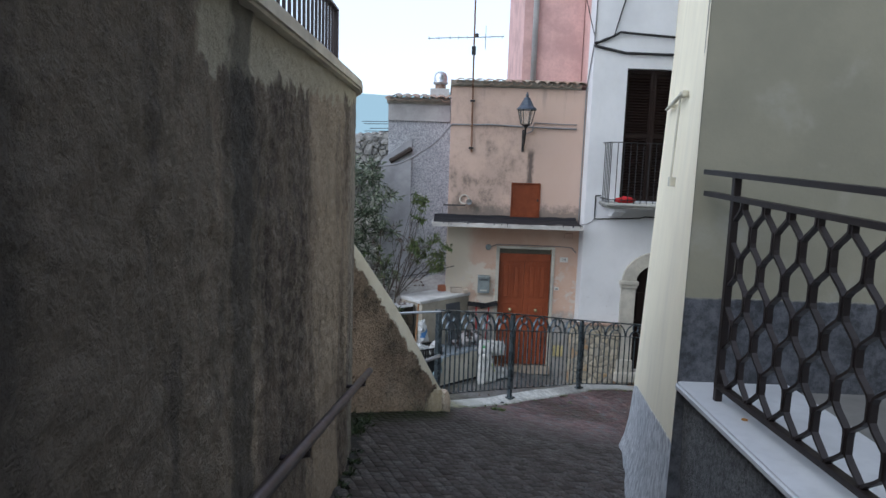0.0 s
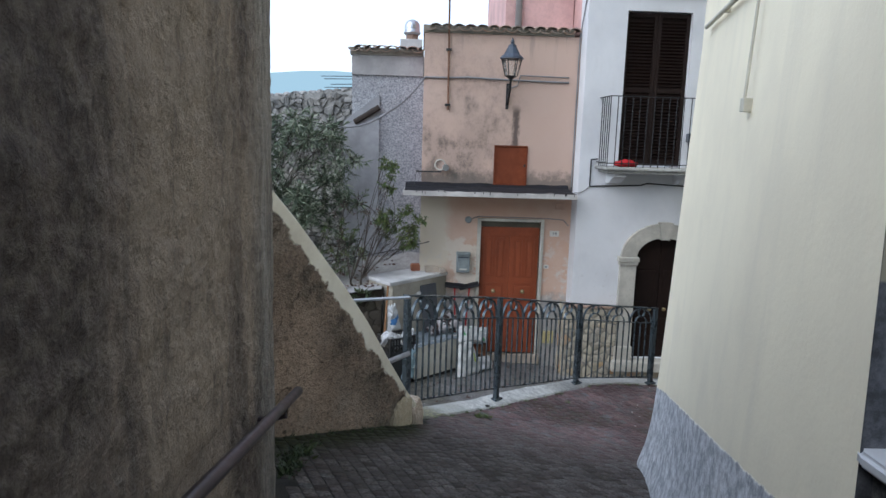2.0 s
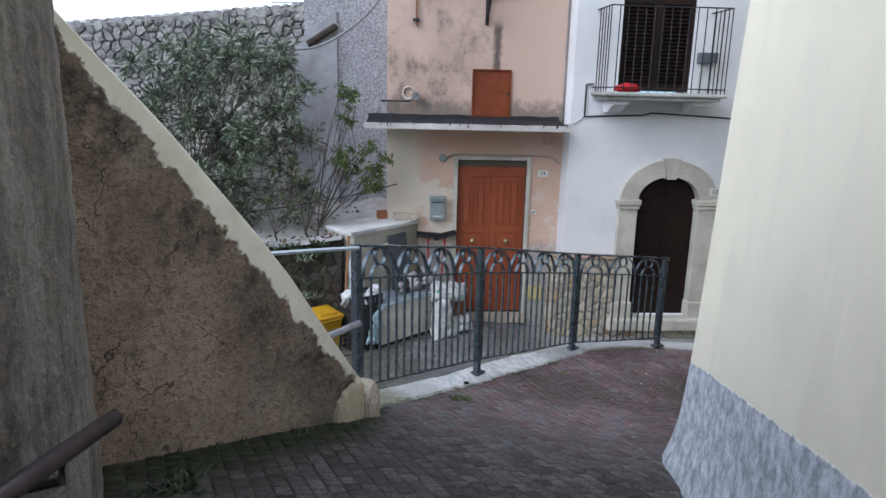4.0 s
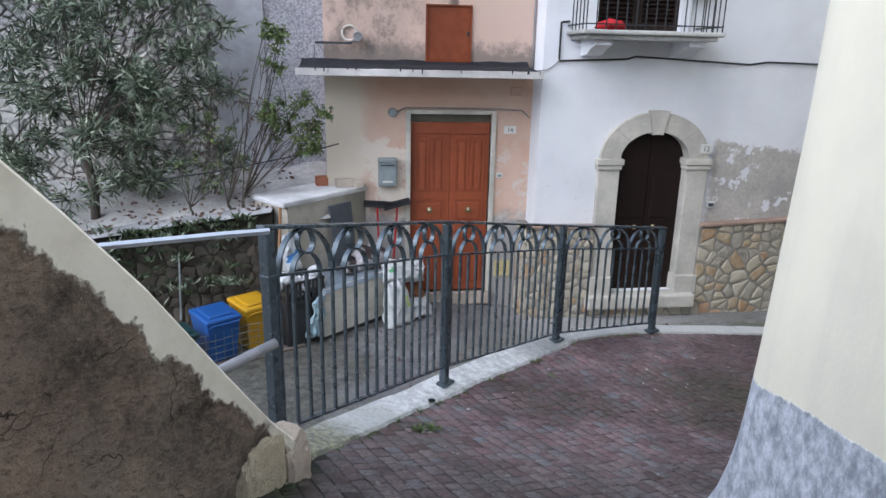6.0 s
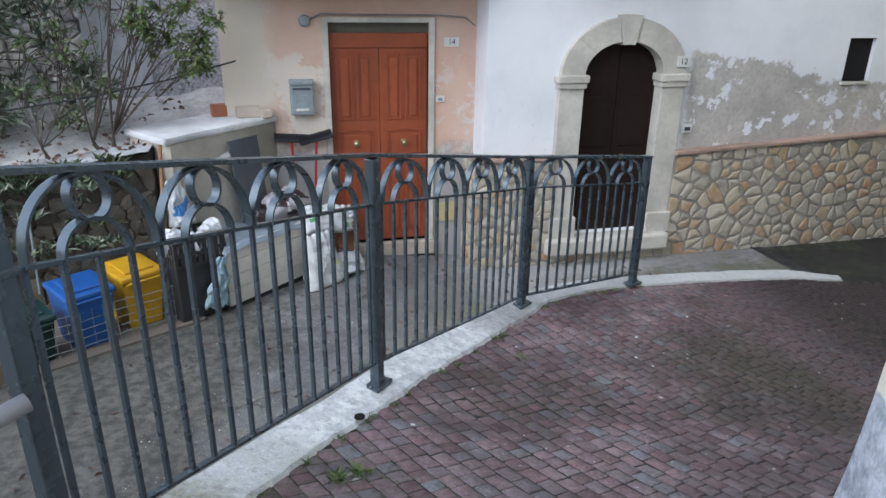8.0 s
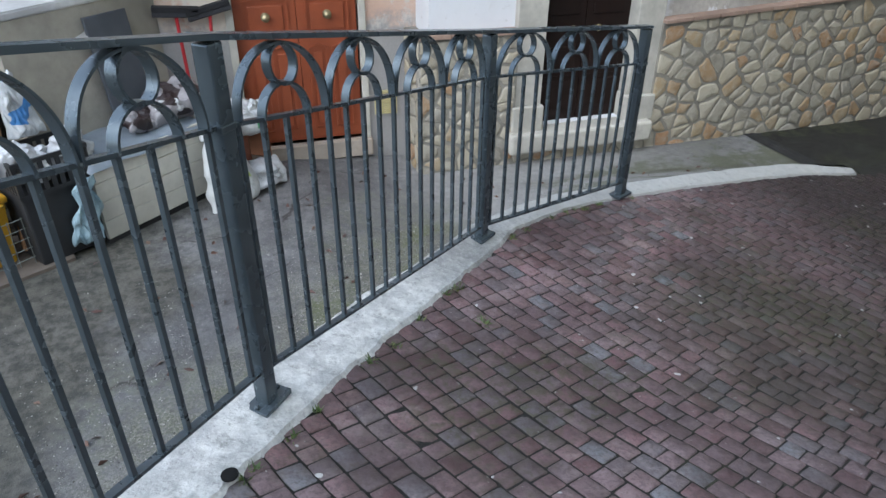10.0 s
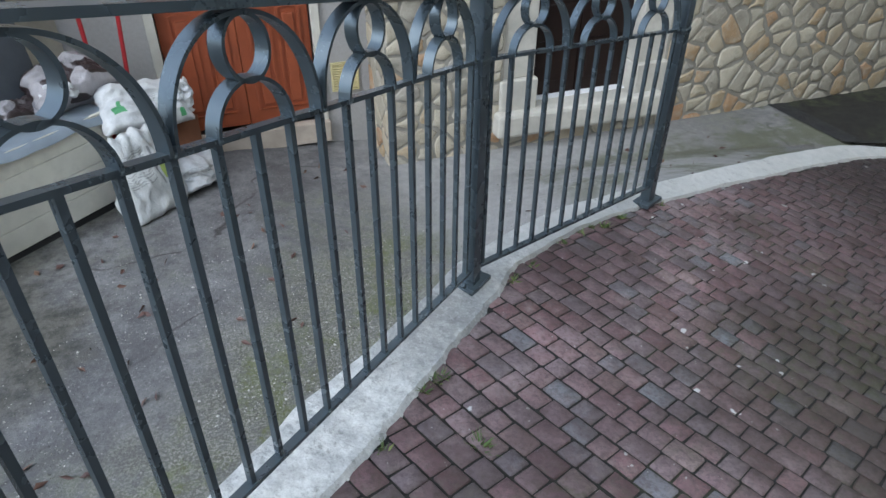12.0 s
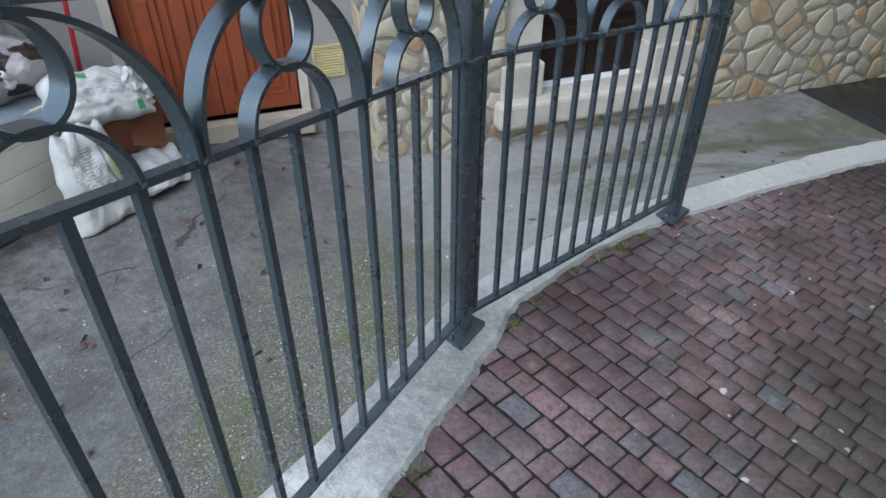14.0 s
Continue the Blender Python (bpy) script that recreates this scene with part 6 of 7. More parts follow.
def sack(name, at, size, turn, material, label, seed, cat="sack", flare=0.15, crush=1.0):
    """A filled bag: two bulging sheets joined along a flat seam, creased and slumped onto its foot."""
    w, d, h = size
    n = 34
    bm = bmesh.new()
    uv = bm.loops.layers.uv.new("print")
    o = Vector((seed * 3.1, seed * 1.7, seed))
    m = Euler([radians(a) for a in turn]).to_matrix()
    where = {}

    def point(i, j, side):
        u, v = 2 * i / n - 1, 2 * j / n - 1
        rim = max(0.0, (1 - abs(u) ** 3.2) * (1 - abs(v) ** 4.5))
        wide = w / 2 * (1 - flare * v - 0.10 * crush * max(0, v) ** 2)
        p = Vector((u * wide, 0, v * h / 2))
        c = Vector((u * 1.3, side * 0.7, v * 1.3)) + o
        fold = abs(noise.noise(Vector((c.x * 2.4 + c.z * 1.3, c.y, c.z * 1.6)))) ** 0.7
        crease = abs(noise.noise(Vector((c.x * 5 - c.z * 2.0, c.y + 4, c.z * 4))))
        bulge = d / 2 * rim ** 0.45 * (1.08 - 0.22 * v) + crush * rim ** 0.5 * (0.030 * noise.noise(c * 1.2) - 0.030 * fold - 0.016 * crease)
        p.y = side * max(0.0, bulge)
        p.x += 0.035 * crush * noise.noise(Vector((v * 2.2, side * 0.2, seed)))
        p.z += 0.030 * crush * noise.noise(Vector((u * 2.4, 7.0, seed)))
        return m @ p

    for side in (-1, 1):
        grid = []
        for j in range(n + 1):
            row = []
            for i in range(n + 1):
                if i in (0, n) or j in (0, n):
                    if (i, j) not in where:
                        where[i, j] = bm.verts.new(point(i, j, 0.001))
                    row.append(where[i, j])
                else:
                    row.append(bm.verts.new(point(i, j, side)))
            grid.append(row)
        for j in range(n):
            for i in range(n):
                q = [(i, j), (i + 1, j), (i + 1, j + 1), (i, j + 1)]
                f = bm.faces.new([grid[b][a] for a, b in q])
                for loop, (a, b) in zip(f.loops, q):
                    loop[uv].uv = (a / n, b / n)
    bmesh.ops.recalc_face_normals(bm, faces=bm.faces)
    zs = sorted(v.co.z for v in bm.verts)
    lo = zs[0] + 0.10 * (zs[-1] - zs[0])
    for v in bm.verts:
        if v.co.z < lo:
            v.co.z = lo + (v.co.z - lo) * 0.12
    lo = min(v.co.z for v in bm.verts)
    bmesh.ops.translate(bm, vec=Vector(at) - Vector((0, 0, lo)), verts=bm.verts)
    return solo(name, bm, material, label, cat, smooth=True)


def make_sack(name, a, b, mark, lo=0.66, lines=None, patch=None):
    """Woven or film plastic with soft dirt; blotches of mark, bars of print and a coloured patch laid on its face."""
    q = Mat(name)
    weave, crease = q.noise(160, 2), q.noise(9, 7, 0.65, (1, 1, 0.5))
    c = q.mix(q.band(crease, 0.4, 0.68), a, b)
    c = q.mix(q.band(q.noise(14, 7, 0.7, shift=6), 0.58, 0.75, 0, 0.45), c, tuple(x * 0.55 for x in b))
    if lo < 1:
        c = q.mix(q.band(q.noise(7, 1, 0.3, (1, 1, 1.6), 3), lo, lo + 0.02), c, mark)
    sep = q.n.new("ShaderNodeSeparateXYZ")
    q.l.new(q.n.new("ShaderNodeUVMap").outputs[0], sep.inputs[0])
    u, v = sep.outputs[0], sep.outputs[1]

    def within(x0, x1, y0, y1):
        e = 0.004
        k = q.math("MULTIPLY", q.band(u, x0 - e, x0 + e), q.band(u, x1 + e, x1 - e))
        return q.math("MULTIPLY", k, q.math("MULTIPLY", q.band(v, y0 - e, y0 + e), q.band(v, y1 + e, y1 - e)))

    if lines:
        bars = q.band(q.math("FRACT", q.math("MULTIPLY", v, 34.0)), 0.52, 0.60)
        words = q.band(q.noise(60, 1, 0.3, shift=2), 0.42, 0.46)
        c = q.mix(q.math("MULTIPLY", q.math("MULTIPLY", bars, words), q.math("MULTIPLY", within(*lines), 0.6)), c, (0.16, 0.17, 0.17))
    for x0, x1, y0, y1, col in patch or ():
        c = q.mix(q.math("MULTIPLY", within(x0, x1, y0, y1), 0.9), c, col)
    return q.done(c, 0.42, q.math("ADD", q.math("MULTIPLY", crease, 1.6), q.math("MULTIPLY", weave, 0.15)), 0.008, 1.0)


GREEN = (0.02, 0.26, 0.07)
SACK = make_sack("white woven sack", (0.56, 0.57, 0.56), (0.40, 0.41, 0.41), GREEN, 2, (0.14, 0.55, 0.45, 0.82), [(0.70, 0.80, 0.42, 0.68, (0.33, 0.42, 0.06)), (0.62, 0.66, 0.35, 0.80, (0.20, 0.20, 0.21))])
SACK2 = make_sack("white sack with green print", (0.58, 0.59, 0.59), (0.42, 0.43, 0.44), GREEN, 2, (0.35, 0.75, 0.42, 0.60), [(0.10, 0.22, 0.30, 0.42, GREEN), (0.16, 0.20, 0.42, 0.52, GREEN), (0.80, 0.86, 0.08, 0.24, GREEN), (0.36, 0.46, 0.80, 0.92, GREEN)])
WHITEBAG = make_sack("thin white film", (0.56, 0.57, 0.58), (0.38, 0.39, 0.41), GREEN, 2)
SACKG = make_sack("greyish plastic bag", (0.50, 0.51, 0.52), (0.33, 0.34, 0.35), (0.10, 0.08, 0.08), 2, (0.2, 0.7, 0.5, 0.8))
BROWNP = make_sack("printed brown packet", (0.34, 0.32, 0.33), (0.25, 0.24, 0.25), (0.028, 0.017, 0.017), 0.50)
BLUEBAG = make_sack("pale blue plastic bag", (0.33, 0.46, 0.52), (0.22, 0.32, 0.38), (0.5, 0.55, 0.58), 0.7)
sack("sack", (0.78, 10.70, -2.12), (0.34, 0.17, 0.50), (-10, 0, 36), SACK, "white woven sack with grey print standing by the chest", 1, flare=0.22)
sack("sack", (1.00, 10.93, -2.12), (0.36, 0.26, 0.17), (0, 6, 40), SACKG, "slumped greyish plastic sack on the concrete", 2, flare=0.05)
sack("sack", (0.84, 10.98, -1.76), (0.50, 0.17, 0.27), (-38, 10, 30), SACK2, "white sack with green print lying on a brick", 3, flare=0.04)
sack("plastic_bag", (1.03, 11.03, -1.72), (0.15, 0.08, 0.20), (-10, 12, 40), WHITEBAG, "small knotted white plastic bag on the sacks", 5, "bag")
solo("brick", cube(-0.08, 0.08, -0.06, 0.06, 0, 0.37, 0.01, pose(0.86, 11.04, -2.13, 0, 0, 20)), plain("weathered red clay block", (0.20, 0.075, 0.045), 0.8, 20, 0.004), "upright reddish clay block under the sack", "brick")
solo("cardboard", cube(-0.10, 0.10, -0.006, 0.006, 0, 0.22, 0.002, pose(1.02, 10.99, -1.93, -30, 25, 35)), plain("torn brown cardboard", (0.20, 0.085, 0.045), 0.85, 16, 0.003, 0.4), "torn brown cardboard sticking out of the sacks", "cardboard")
sack("packet", (0.50, 10.99, -1.585), (0.42, 0.20, 0.26), (-50, -8, 35), BROWNP, "grey and brown printed packet on the chest", 6, "packet")
sack("packet", (0.30, 10.80, -1.585), (0.26, 0.10, 0.16), (-70, 10, 50), BROWNP, "small dark printed packet on the chest", 8, "packet")
sack("plastic_bag", (0.47, 10.88, -1.50), (0.16, 0.06, 0.12), (-60, 0, 20), WHITEBAG, "crumpled white plastic bag on the packet", 9, "bag")

# brooms upside down against the wall
REDP = plain("red plastic handle", (0.38, 0.015, 0.02), 0.4, 30, 0.0005)
for x, dx, rz in ((0.60, 0.03, 4), (0.82, -0.09, -14)):
    br = thing("broom", (x + dx, 11.15, -2.12), "red-handled broom standing upside down by the door", "broom", "brooms by the door")
    part("handle", tube(bmesh.new(), [(x + dx, 11.15, -2.12), (x, 11.30, -0.99)], 0.012, 8), REDP, br)
    part("head", cube(-0.15, 0.15, -0.03, 0.03, -0.015, 0.02, 0.008, pose(x, 11.31, -0.98, 0, rz, 0)), plain("black broom head", (0.03, 0.03, 0.034), 0.6), br)
    part("bristles", cube(-0.15, 0.15, -0.035, 0.035, 0.018, 0.055, 0.006, pose(x, 11.31, -0.98, 0, rz, 0)), plain("black bristles", (0.02, 0.02, 0.022), 0.9, 60, 0.01), br)

# bins on the low plinth
BM_ANGLE = 36
bm = prism(bmesh.new(), [(-2.6, 8.65), (-0.15, 10.16), (-0.30, 10.54), (-2.6, 10.54)], -2.4, -2.09)
# ledge colour kept low to stand for the shade of this corner
solo("bin_plinth", bm, plain("brownish cement ledge", (0.15, 0.125, 0.105), 0.9, 10, 0.008, 0.35), "low brownish cement ledge under the bins", "ledge", "structure")


def bin_(x, y, w, d, h, colour, label, rz=BM_ANGLE):
    m = pose(x, y, -2.09, 0, 0, rz)
    mt = plain(label, colour, 0.42, 12, 0.001, 0.2)
    t = thing("waste_bin", (x, y, -2.09), label, "bin", "bins on the ledge")
    b2 = bmesh.new()
    k = 0.80
    rows = [[b2.verts.new((sx * w / 2 * s, sy * d / 2 * s, z)) for sx, sy in ((-1, -1), (1, -1), (1, 1), (-1, 1))] for s, z in ((k, 0), (1, h), (0.93, h), (k * 0.94, 0.03))]
    b2.faces.new(rows[0][::-1]), b2.faces.new(rows[3])
    for a, b in zip(rows, rows[1:]):
        for i in range(4):
            b2.faces.new((a[i], a[(i + 1) % 4], b[(i + 1) % 4], b[i]))
    bmesh.ops.recalc_face_normals(b2, faces=b2.faces)
    bmesh.ops.bevel(b2, geom=[e for e in b2.edges], offset=0.008, segments=2, affect="EDGES")
    bmesh.ops.transform(b2, matrix=m, verts=b2.verts)
    part("body", b2, mt, t)
    lid = part("lid", cube(-w / 2 - 0.015, w / 2 + 0.015, -d / 2 - 0.02, d / 2 + 0.01, 0, 0.045, 0.015, m @ Matrix.Translation((0, 0, h)) @ Matrix.Rotation(radians(3), 4, "X")), mt, t)
    part("lid_ridge", cube(-w / 2 + 0.04, w / 2 - 0.04, -d / 2 + 0.04, d / 2 - 0.05, 0.04, 0.062, 0.01, m @ Matrix.Translation((0, 0, h)) @ Matrix.Rotation(radians(3), 4, "X")), mt, lid)
    part("handle", tube(bmesh.new(), [m @ Vector(p) for p in ((-w / 2 + 0.02, -d / 2 - 0.01, h * 0.93), (-w / 2 + 0.03, -d / 2 - 0.04, h * 0.98), (w / 2 - 0.03, -d / 2 - 0.04, h * 0.98), (w / 2 - 0.02, -d / 2 - 0.01, h * 0.93))], 0.009, 6), mt, t)
    return t


bin_(-0.645, 10.25, 0.30, 0.36, 0.40, (0.50, 0.27, 0.010), "yellow plastic waste bin with a closed lid")
bin_(-0.94, 10.00, 0.31, 0.36, 0.39, (0.012, 0.075, 0.26), "blue plastic waste bin with a closed lid")
# green darkened for the deep shade below the retaining wall
bin_(-1.27, 9.76, 0.34, 0.30, 0.30, (0.008, 0.032, 0.028), "dark green plastic waste bin with a closed lid")
bin_(-1.62, 9.52, 0.34, 0.30, 0.28, (0.022, 0.019, 0.017), "dark brown plastic waste bin with a closed lid")
solo("hardboard", cube(-0.21, 0.21, -0.01, 0.01, 0, 0.36, 0.003, pose(-1.45, 9.36, -2.09, -8, 0, BM_ANGLE + 4)), plain("brown hardboard sheet", (0.17, 0.125, 0.09), 0.75, 10, 0.002, 0.3), "brown hardboard sheet leaning on the bins", "board")
WIRE = plain("grey-green fence wire", (0.20, 0.23, 0.21), 0.5, 30, 0.0, 0.2, 0.4)
mesh_ = thing("wire_mesh", (-1.0, 9.7, -2.09), "bent wire mesh strip standing before the bins", "mesh")
A0, A1 = Vector((-1.9, 9.20, -2.09)), Vector((-0.22, 10.25, -2.09))
for k in range(25):
    p = A0.lerp(A1, k / 24)
    part("upright_wire", tube(bmesh.new(), [p, p + Vector((0.01 * math.sin(k), 0, 0.30))], 0.0025, 4), WIRE, mesh_)
for h in steps(0.04, 0.29, 4):
    part("level_wire", tube(bmesh.new(), [A0.lerp(A1, k / 12) + Vector((0, 0.01 * math.sin(k * 1.7), h + 0.008 * math.sin(k * 2.3))) for k in range(13)], 0.0025, 4), WIRE, mesh_)

# crate with bags, stick, bottle bag
crate = thing("crate", (-0.22, 10.30, -2.09), "black plastic crate stacked on a dark box", "crate")
DARKP = plain("black plastic", (0.02, 0.021, 0.023), 0.5, 20, 0.001)
KM = pose(-0.22, 10.33, 0, 0, 0, 35)
part("lower_box", cube(-0.20, 0.20, -0.14, 0.14, -2.09, -1.66, 0.01, KM), DARKP, crate)
for x0, x1, y0, y1 in ((-0.21, 0.21, -0.16, -0.15), (-0.21, 0.21, 0.15, 0.16), (-0.21, -0.20, -0.15, 0.15), (0.20, 0.21, -0.15, 0.15)):
    n = 9
    for k in range(n):
        f0, f1 = k / n, (k + 0.55) / n
        if x1 - x0 > 0.1:
            part("rib", cube(x0 + (x1 - x0) * f0, x0 + (x1 - x0) * f1, y0, y1, -1.66, -1.46, 0, KM), DARKP, crate)
        else:
            part("rib", cube(x0, x1, y0 + (y1 - y0) * f0, y0 + (y1 - y0) * f1, -1.66, -1.46, 0, KM), DARKP, crate)
    for z in (-1.66, -1.565, -1.47):
        part("band", cube(x0 - 0.002, x1 + 0.002, y0 - 0.002, y1 + 0.002, z, z + 0.025, 0, KM), DARKP, crate)
part("floor", cube(-0.20, 0.20, -0.15, 0.15, -1.657, -1.645, 0, KM), DARKP, crate)
sack("plastic_bag", (-0.28, 10.27, -1.63), (0.30, 0.20, 0.20), (-55, 14, 20), WHITEBAG, "crumpled white plastic bag in the crate", 11, "bag", 0.1, 1.6)
sack("plastic_bag", (-0.06, 10.40, -1.60), (0.22, 0.18, 0.22), (0, -10, 60), SACKG, "crumpled grey plastic bag in the crate", 12, "bag", 0.1, 1.6)
sack("plastic_bag", (-0.03, 10.24, -2.05), (0.15, 0.08, 0.42), (4, 10, 30), BLUEBAG, "limp pale blue plastic bag hanging by the crate", 13, "bag", 0.3, 1.5)
sack("plastic_bag", (-0.28, 10.44, -1.42), (0.16, 0.09, 0.38), (0, -6, 30), make_sack("printed detergent bag", (0.55, 0.57, 0.58), (0.42, 0.44, 0.46), (0.05, 0.18, 0.42), 0.6), "tall white and blue printed bag", 14, "bag", 0.25)
solo("stick", tube(bmesh.new(), [(-0.42, 10.25, -2.05), (-0.36, 10.48, -0.80)], 0.014, 7), plain("brown wooden stick", (0.26, 0.14, 0.07), 0.7, 20, 0.002), "brown wooden broomstick leaning on the wall", "stick")
solo("stake", tube(bmesh.new(), [(-1.35, 10.44, -1.9), (-1.33, 10.5, -1.25)], 0.010, 6), TIN, "thin grey stake by the retaining wall", "stick")

# ---- plants ----
def leaf_mat(name, a, b, c):
    q = Mat(name)
    col = q.ramp(q.island(), [(0, a), (0.55, b), (1, c)])
    m = q.done(col, 0.5)
    q.bsdf.inputs["Transmission Weight"].default_value = 0.0
    return m


OLEANDER = leaf_mat("oleander leaf", (0.03, 0.05, 0.027), (0.085, 0.118, 0.07), (0.34, 0.37, 0.28))
YOUNG = leaf_mat("light green leaf", (0.05, 0.09, 0.025), (0.09, 0.14, 0.04), (0.17, 0.20, 0.06))
DRY = leaf_mat("dead brown leaf", (0.06, 0.03, 0.025), (0.10, 0.05, 0.04), (0.14, 0.08, 0.05))
BARK = plain("grey-brown bark", (0.075, 0.062, 0.052), 0.9, 20, 0.004, 0.35)


def leaves(items, length, width, rng):
    """items: (place, direction). Narrow folded leaves, joined into one mesh's data."""
    vs, fs = [], []
    for p, d in items:
        L = length * rng.uniform(0.6, 1.15)
        d = d.normalized()
        s = d.cross(Vector((rng.uniform(-1, 1), rng.uniform(-1, 1), rng.uniform(-0.3, 1)))).normalized() * width * rng.uniform(0.7, 1.2) / 2
        n = s.cross(d).normalized()
        droop = Vector((0, 0, -L * rng.uniform(0.02, 0.22)))
        i = len(vs)
        vs += [p, p + d * L * 0.4 + s + n * width * 0.15, p + d * L * 0.42, p + d * L * 0.4 - s + n * width * 0.15, p + d * L + droop]
        fs += [(i, i + 1, i + 4, i + 2), (i, i + 2, i + 4, i + 3)]
    return vs, fs


def leaf_part(name, items, length, width, material, parent, rng, label=""):
    vs, fs = leaves(items, length, width, rng)
    me = bpy.data.meshes.new(name)
    o = ORIGIN[parent]
    me.from_pydata([tuple(v - o) for v in vs], [], fs)
    me.materials.append(material)
    ob = new(name, me)
    ob.parent = parent
    ORIGIN[ob] = o
    return tagged(ob, label)


def branchy(start, ends, r0, rng, bend=0.12):
    bm = bmesh.new()
    for e in ends:
        a, b = Vector(start), Vector(e)
        off = Vector((rng.uniform(-bend, bend), rng.uniform(-bend, bend), 0.12))
        pts = [a.lerp(b, f) + off * math.sin(f * math.pi) for f in steps(0, 1, 7)]
        tube(bm, pts, r0, 6, r0 * 0.25)
    return bm


def tree(name, base, tips, label, r0, leaf_len, leaf_w, per_tip, material, seed, spread, cat, rise=0.35, thin=0.3, each=9):
    rng = random.Random(seed)
    t = thing(name, base, label, cat)
    mid = Vector(base) + Vector((rng.uniform(-0.05, 0.05), 0, rise))
    part("trunk", tube(bmesh.new(), [Vector(base) - Vector((0, 0, 0.1)), Vector(base) + Vector((0.03, 0, rise * 0.45)), mid], r0, 8, r0 * 0.8), BARK, t)
    main = [Vector(p) for p in tips[::4]]
    for tip in main:
        part("limb", branchy(mid, [tip], r0 * thin, rng), BARK, t)
    fork = bmesh.new()
    for k, tip in enumerate(tips):
        if k % 4:
            stem = min(main, key=lambda p: (p - Vector(tip)).length)
            a, b = mid.lerp(stem, rng.uniform(0.5, 0.8)), Vector(tip)
            tube(fork, [a, a.lerp(b, 0.5) + Vector((rng.uniform(-0.03, 0.03), 0, 0.05)), b], r0 * thin * 0.5, 5, 0.003)
    part("fork_mass", fork, BARK, t)["kind"] = "stuff"
    items, twigs = [], bmesh.new()
    for tip in tips:
        tip = Vector(tip)
        for k in range(per_tip):
            d = Vector((rng.gauss(0, 1), rng.gauss(0, 1), rng.gauss(0.35, 0.9))).normalized()
            e = tip + d * spread * rng.uniform(0.35, 1.0)
            if k % 2 == 0:
                tube(twigs, [tip, tip.lerp(e, 0.55) + Vector((0, 0, 0.02)), e], 0.004, 4, 0.002)
            for q in range(each):
                ld = (d + Vector((rng.gauss(0, 0.7), rng.gauss(0, 0.7), rng.gauss(0.0, 0.6)))).normalized()
                items.append((e - d * rng.uniform(0, 0.14), ld))
    part("twig_mass", twigs, BARK, t)["kind"] = "stuff"
    leaf_part("crown", items, leaf_len, leaf_w, material, t, rng)
    return t, items


rng = random.Random(21)
tips = []
for k in range(115):
    a, r, z = rng.uniform(0, 2 * math.pi), math.sqrt(rng.random()), rng.uniform(-0.95, 1.3)
    w = 1.3 * math.sqrt(max(0.1, 1 - (z / 1.5) ** 2))
    tips.append((-1.97 + w * r * math.cos(a), 11.35 + 0.6 * r * math.sin(a), z + 0.1))
tree("oleander", (-2.30, 11.2, -1.08), tips, "large bushy oleander with narrow dark leaves", 0.05, 0.125, 0.022, 12, OLEANDER, 3, 0.24, "tree", 0.75, 0.17)
tips = []
for k in range(26):
    tips.append((-3.4 + rng.uniform(-0.9, 0.7), 11.4 + rng.uniform(-0.5, 0.4), rng.uniform(-0.7, 1.1)))
tree("oleander", (-3.3, 11.3, -1.1), tips, "second oleander bush beside the rubble wall", 0.05, 0.13, 0.024, 12, OLEANDER, 4, 0.24, "tree")


def cloud(c, r, n):
    """Points spread loosely through an ellipsoid."""
    out = []
    while len(out) < n:
        v = Vector((rng.uniform(-1, 1), rng.uniform(-1, 1), rng.uniform(-1, 1)))
        if v.length < 1:
            out.append((c[0] + v.x * r[0], c[1] + v.y * r[1], c[2] + v.z * r[2]))
    return out


tree("shrub", (-0.80, 10.92, -0.94), cloud((-0.22, 11.02, -0.08), (0.36, 0.2, 0.40), 36) + cloud((-0.40, 11.08, 0.62), (0.14, 0.1, 0.4), 12), "thin straggling shrub with light green leaves", 0.02, 0.045, 0.025, 9, YOUNG, 6, 0.12, "shrub", 0.12, 0.38, 6)
tree("shrub", (-0.92, 10.95, -0.97), cloud((-0.85, 11.1, -0.15), (0.5, 0.25, 0.55), 26), "nearly bare shrub with a few dry leaves", 0.02, 0.05, 0.026, 4, DRY, 9, 0.10, "shrub", 0.10, 0.38, 1)
tree("shrub", (-1.3, 10.95, -1.0), cloud((-1.0, 11.0, -0.35), (0.45, 0.2, 0.4), 22), "low yellow-green shrub by the retaining wall", 0.014, 0.05, 0.02, 5, YOUNG, 10, 0.12, "shrub", 0.10, 0.4, 4)
solo("wire_line", tube(bmesh.new(), [(-1.6, 10.95, -0.62), (-0.9, 11.0, -0.52), (-0.3, 11.05, -0.40), (0.20, 11.1, -0.27)], 0.007, 5), BLACK_IRON, "rusty iron rod among the shrubs", "rod")


def weeds(name, spots, length, width, n, label, seed, mat=YOUNG):
    rng = random.Random(seed)
    items = []
    for x, y, z, r in spots:
        for k in range(n):
            a = rng.uniform(0, 2 * math.pi)
            p = Vector((x + r * rng.gauss(0, 0.5), y + r * rng.gauss(0, 0.5), z))
            items.append((p, Vector((math.cos(a), math.sin(a), rng.uniform(0.4, 1.8)))))
    vs, fs = leaves(items, length, width, rng)
    me = bpy.data.meshes.new(name)
    o = Vector((spots[0][0], spots[0][1], spots[0][2]))
    me.from_pydata([tuple(v - o) for v in vs], [], fs)
    me.materials.append(mat)
    ob = new(name, me)
    ob.location = o
    return tagged(ob, label, "weeds", kind="stuff")


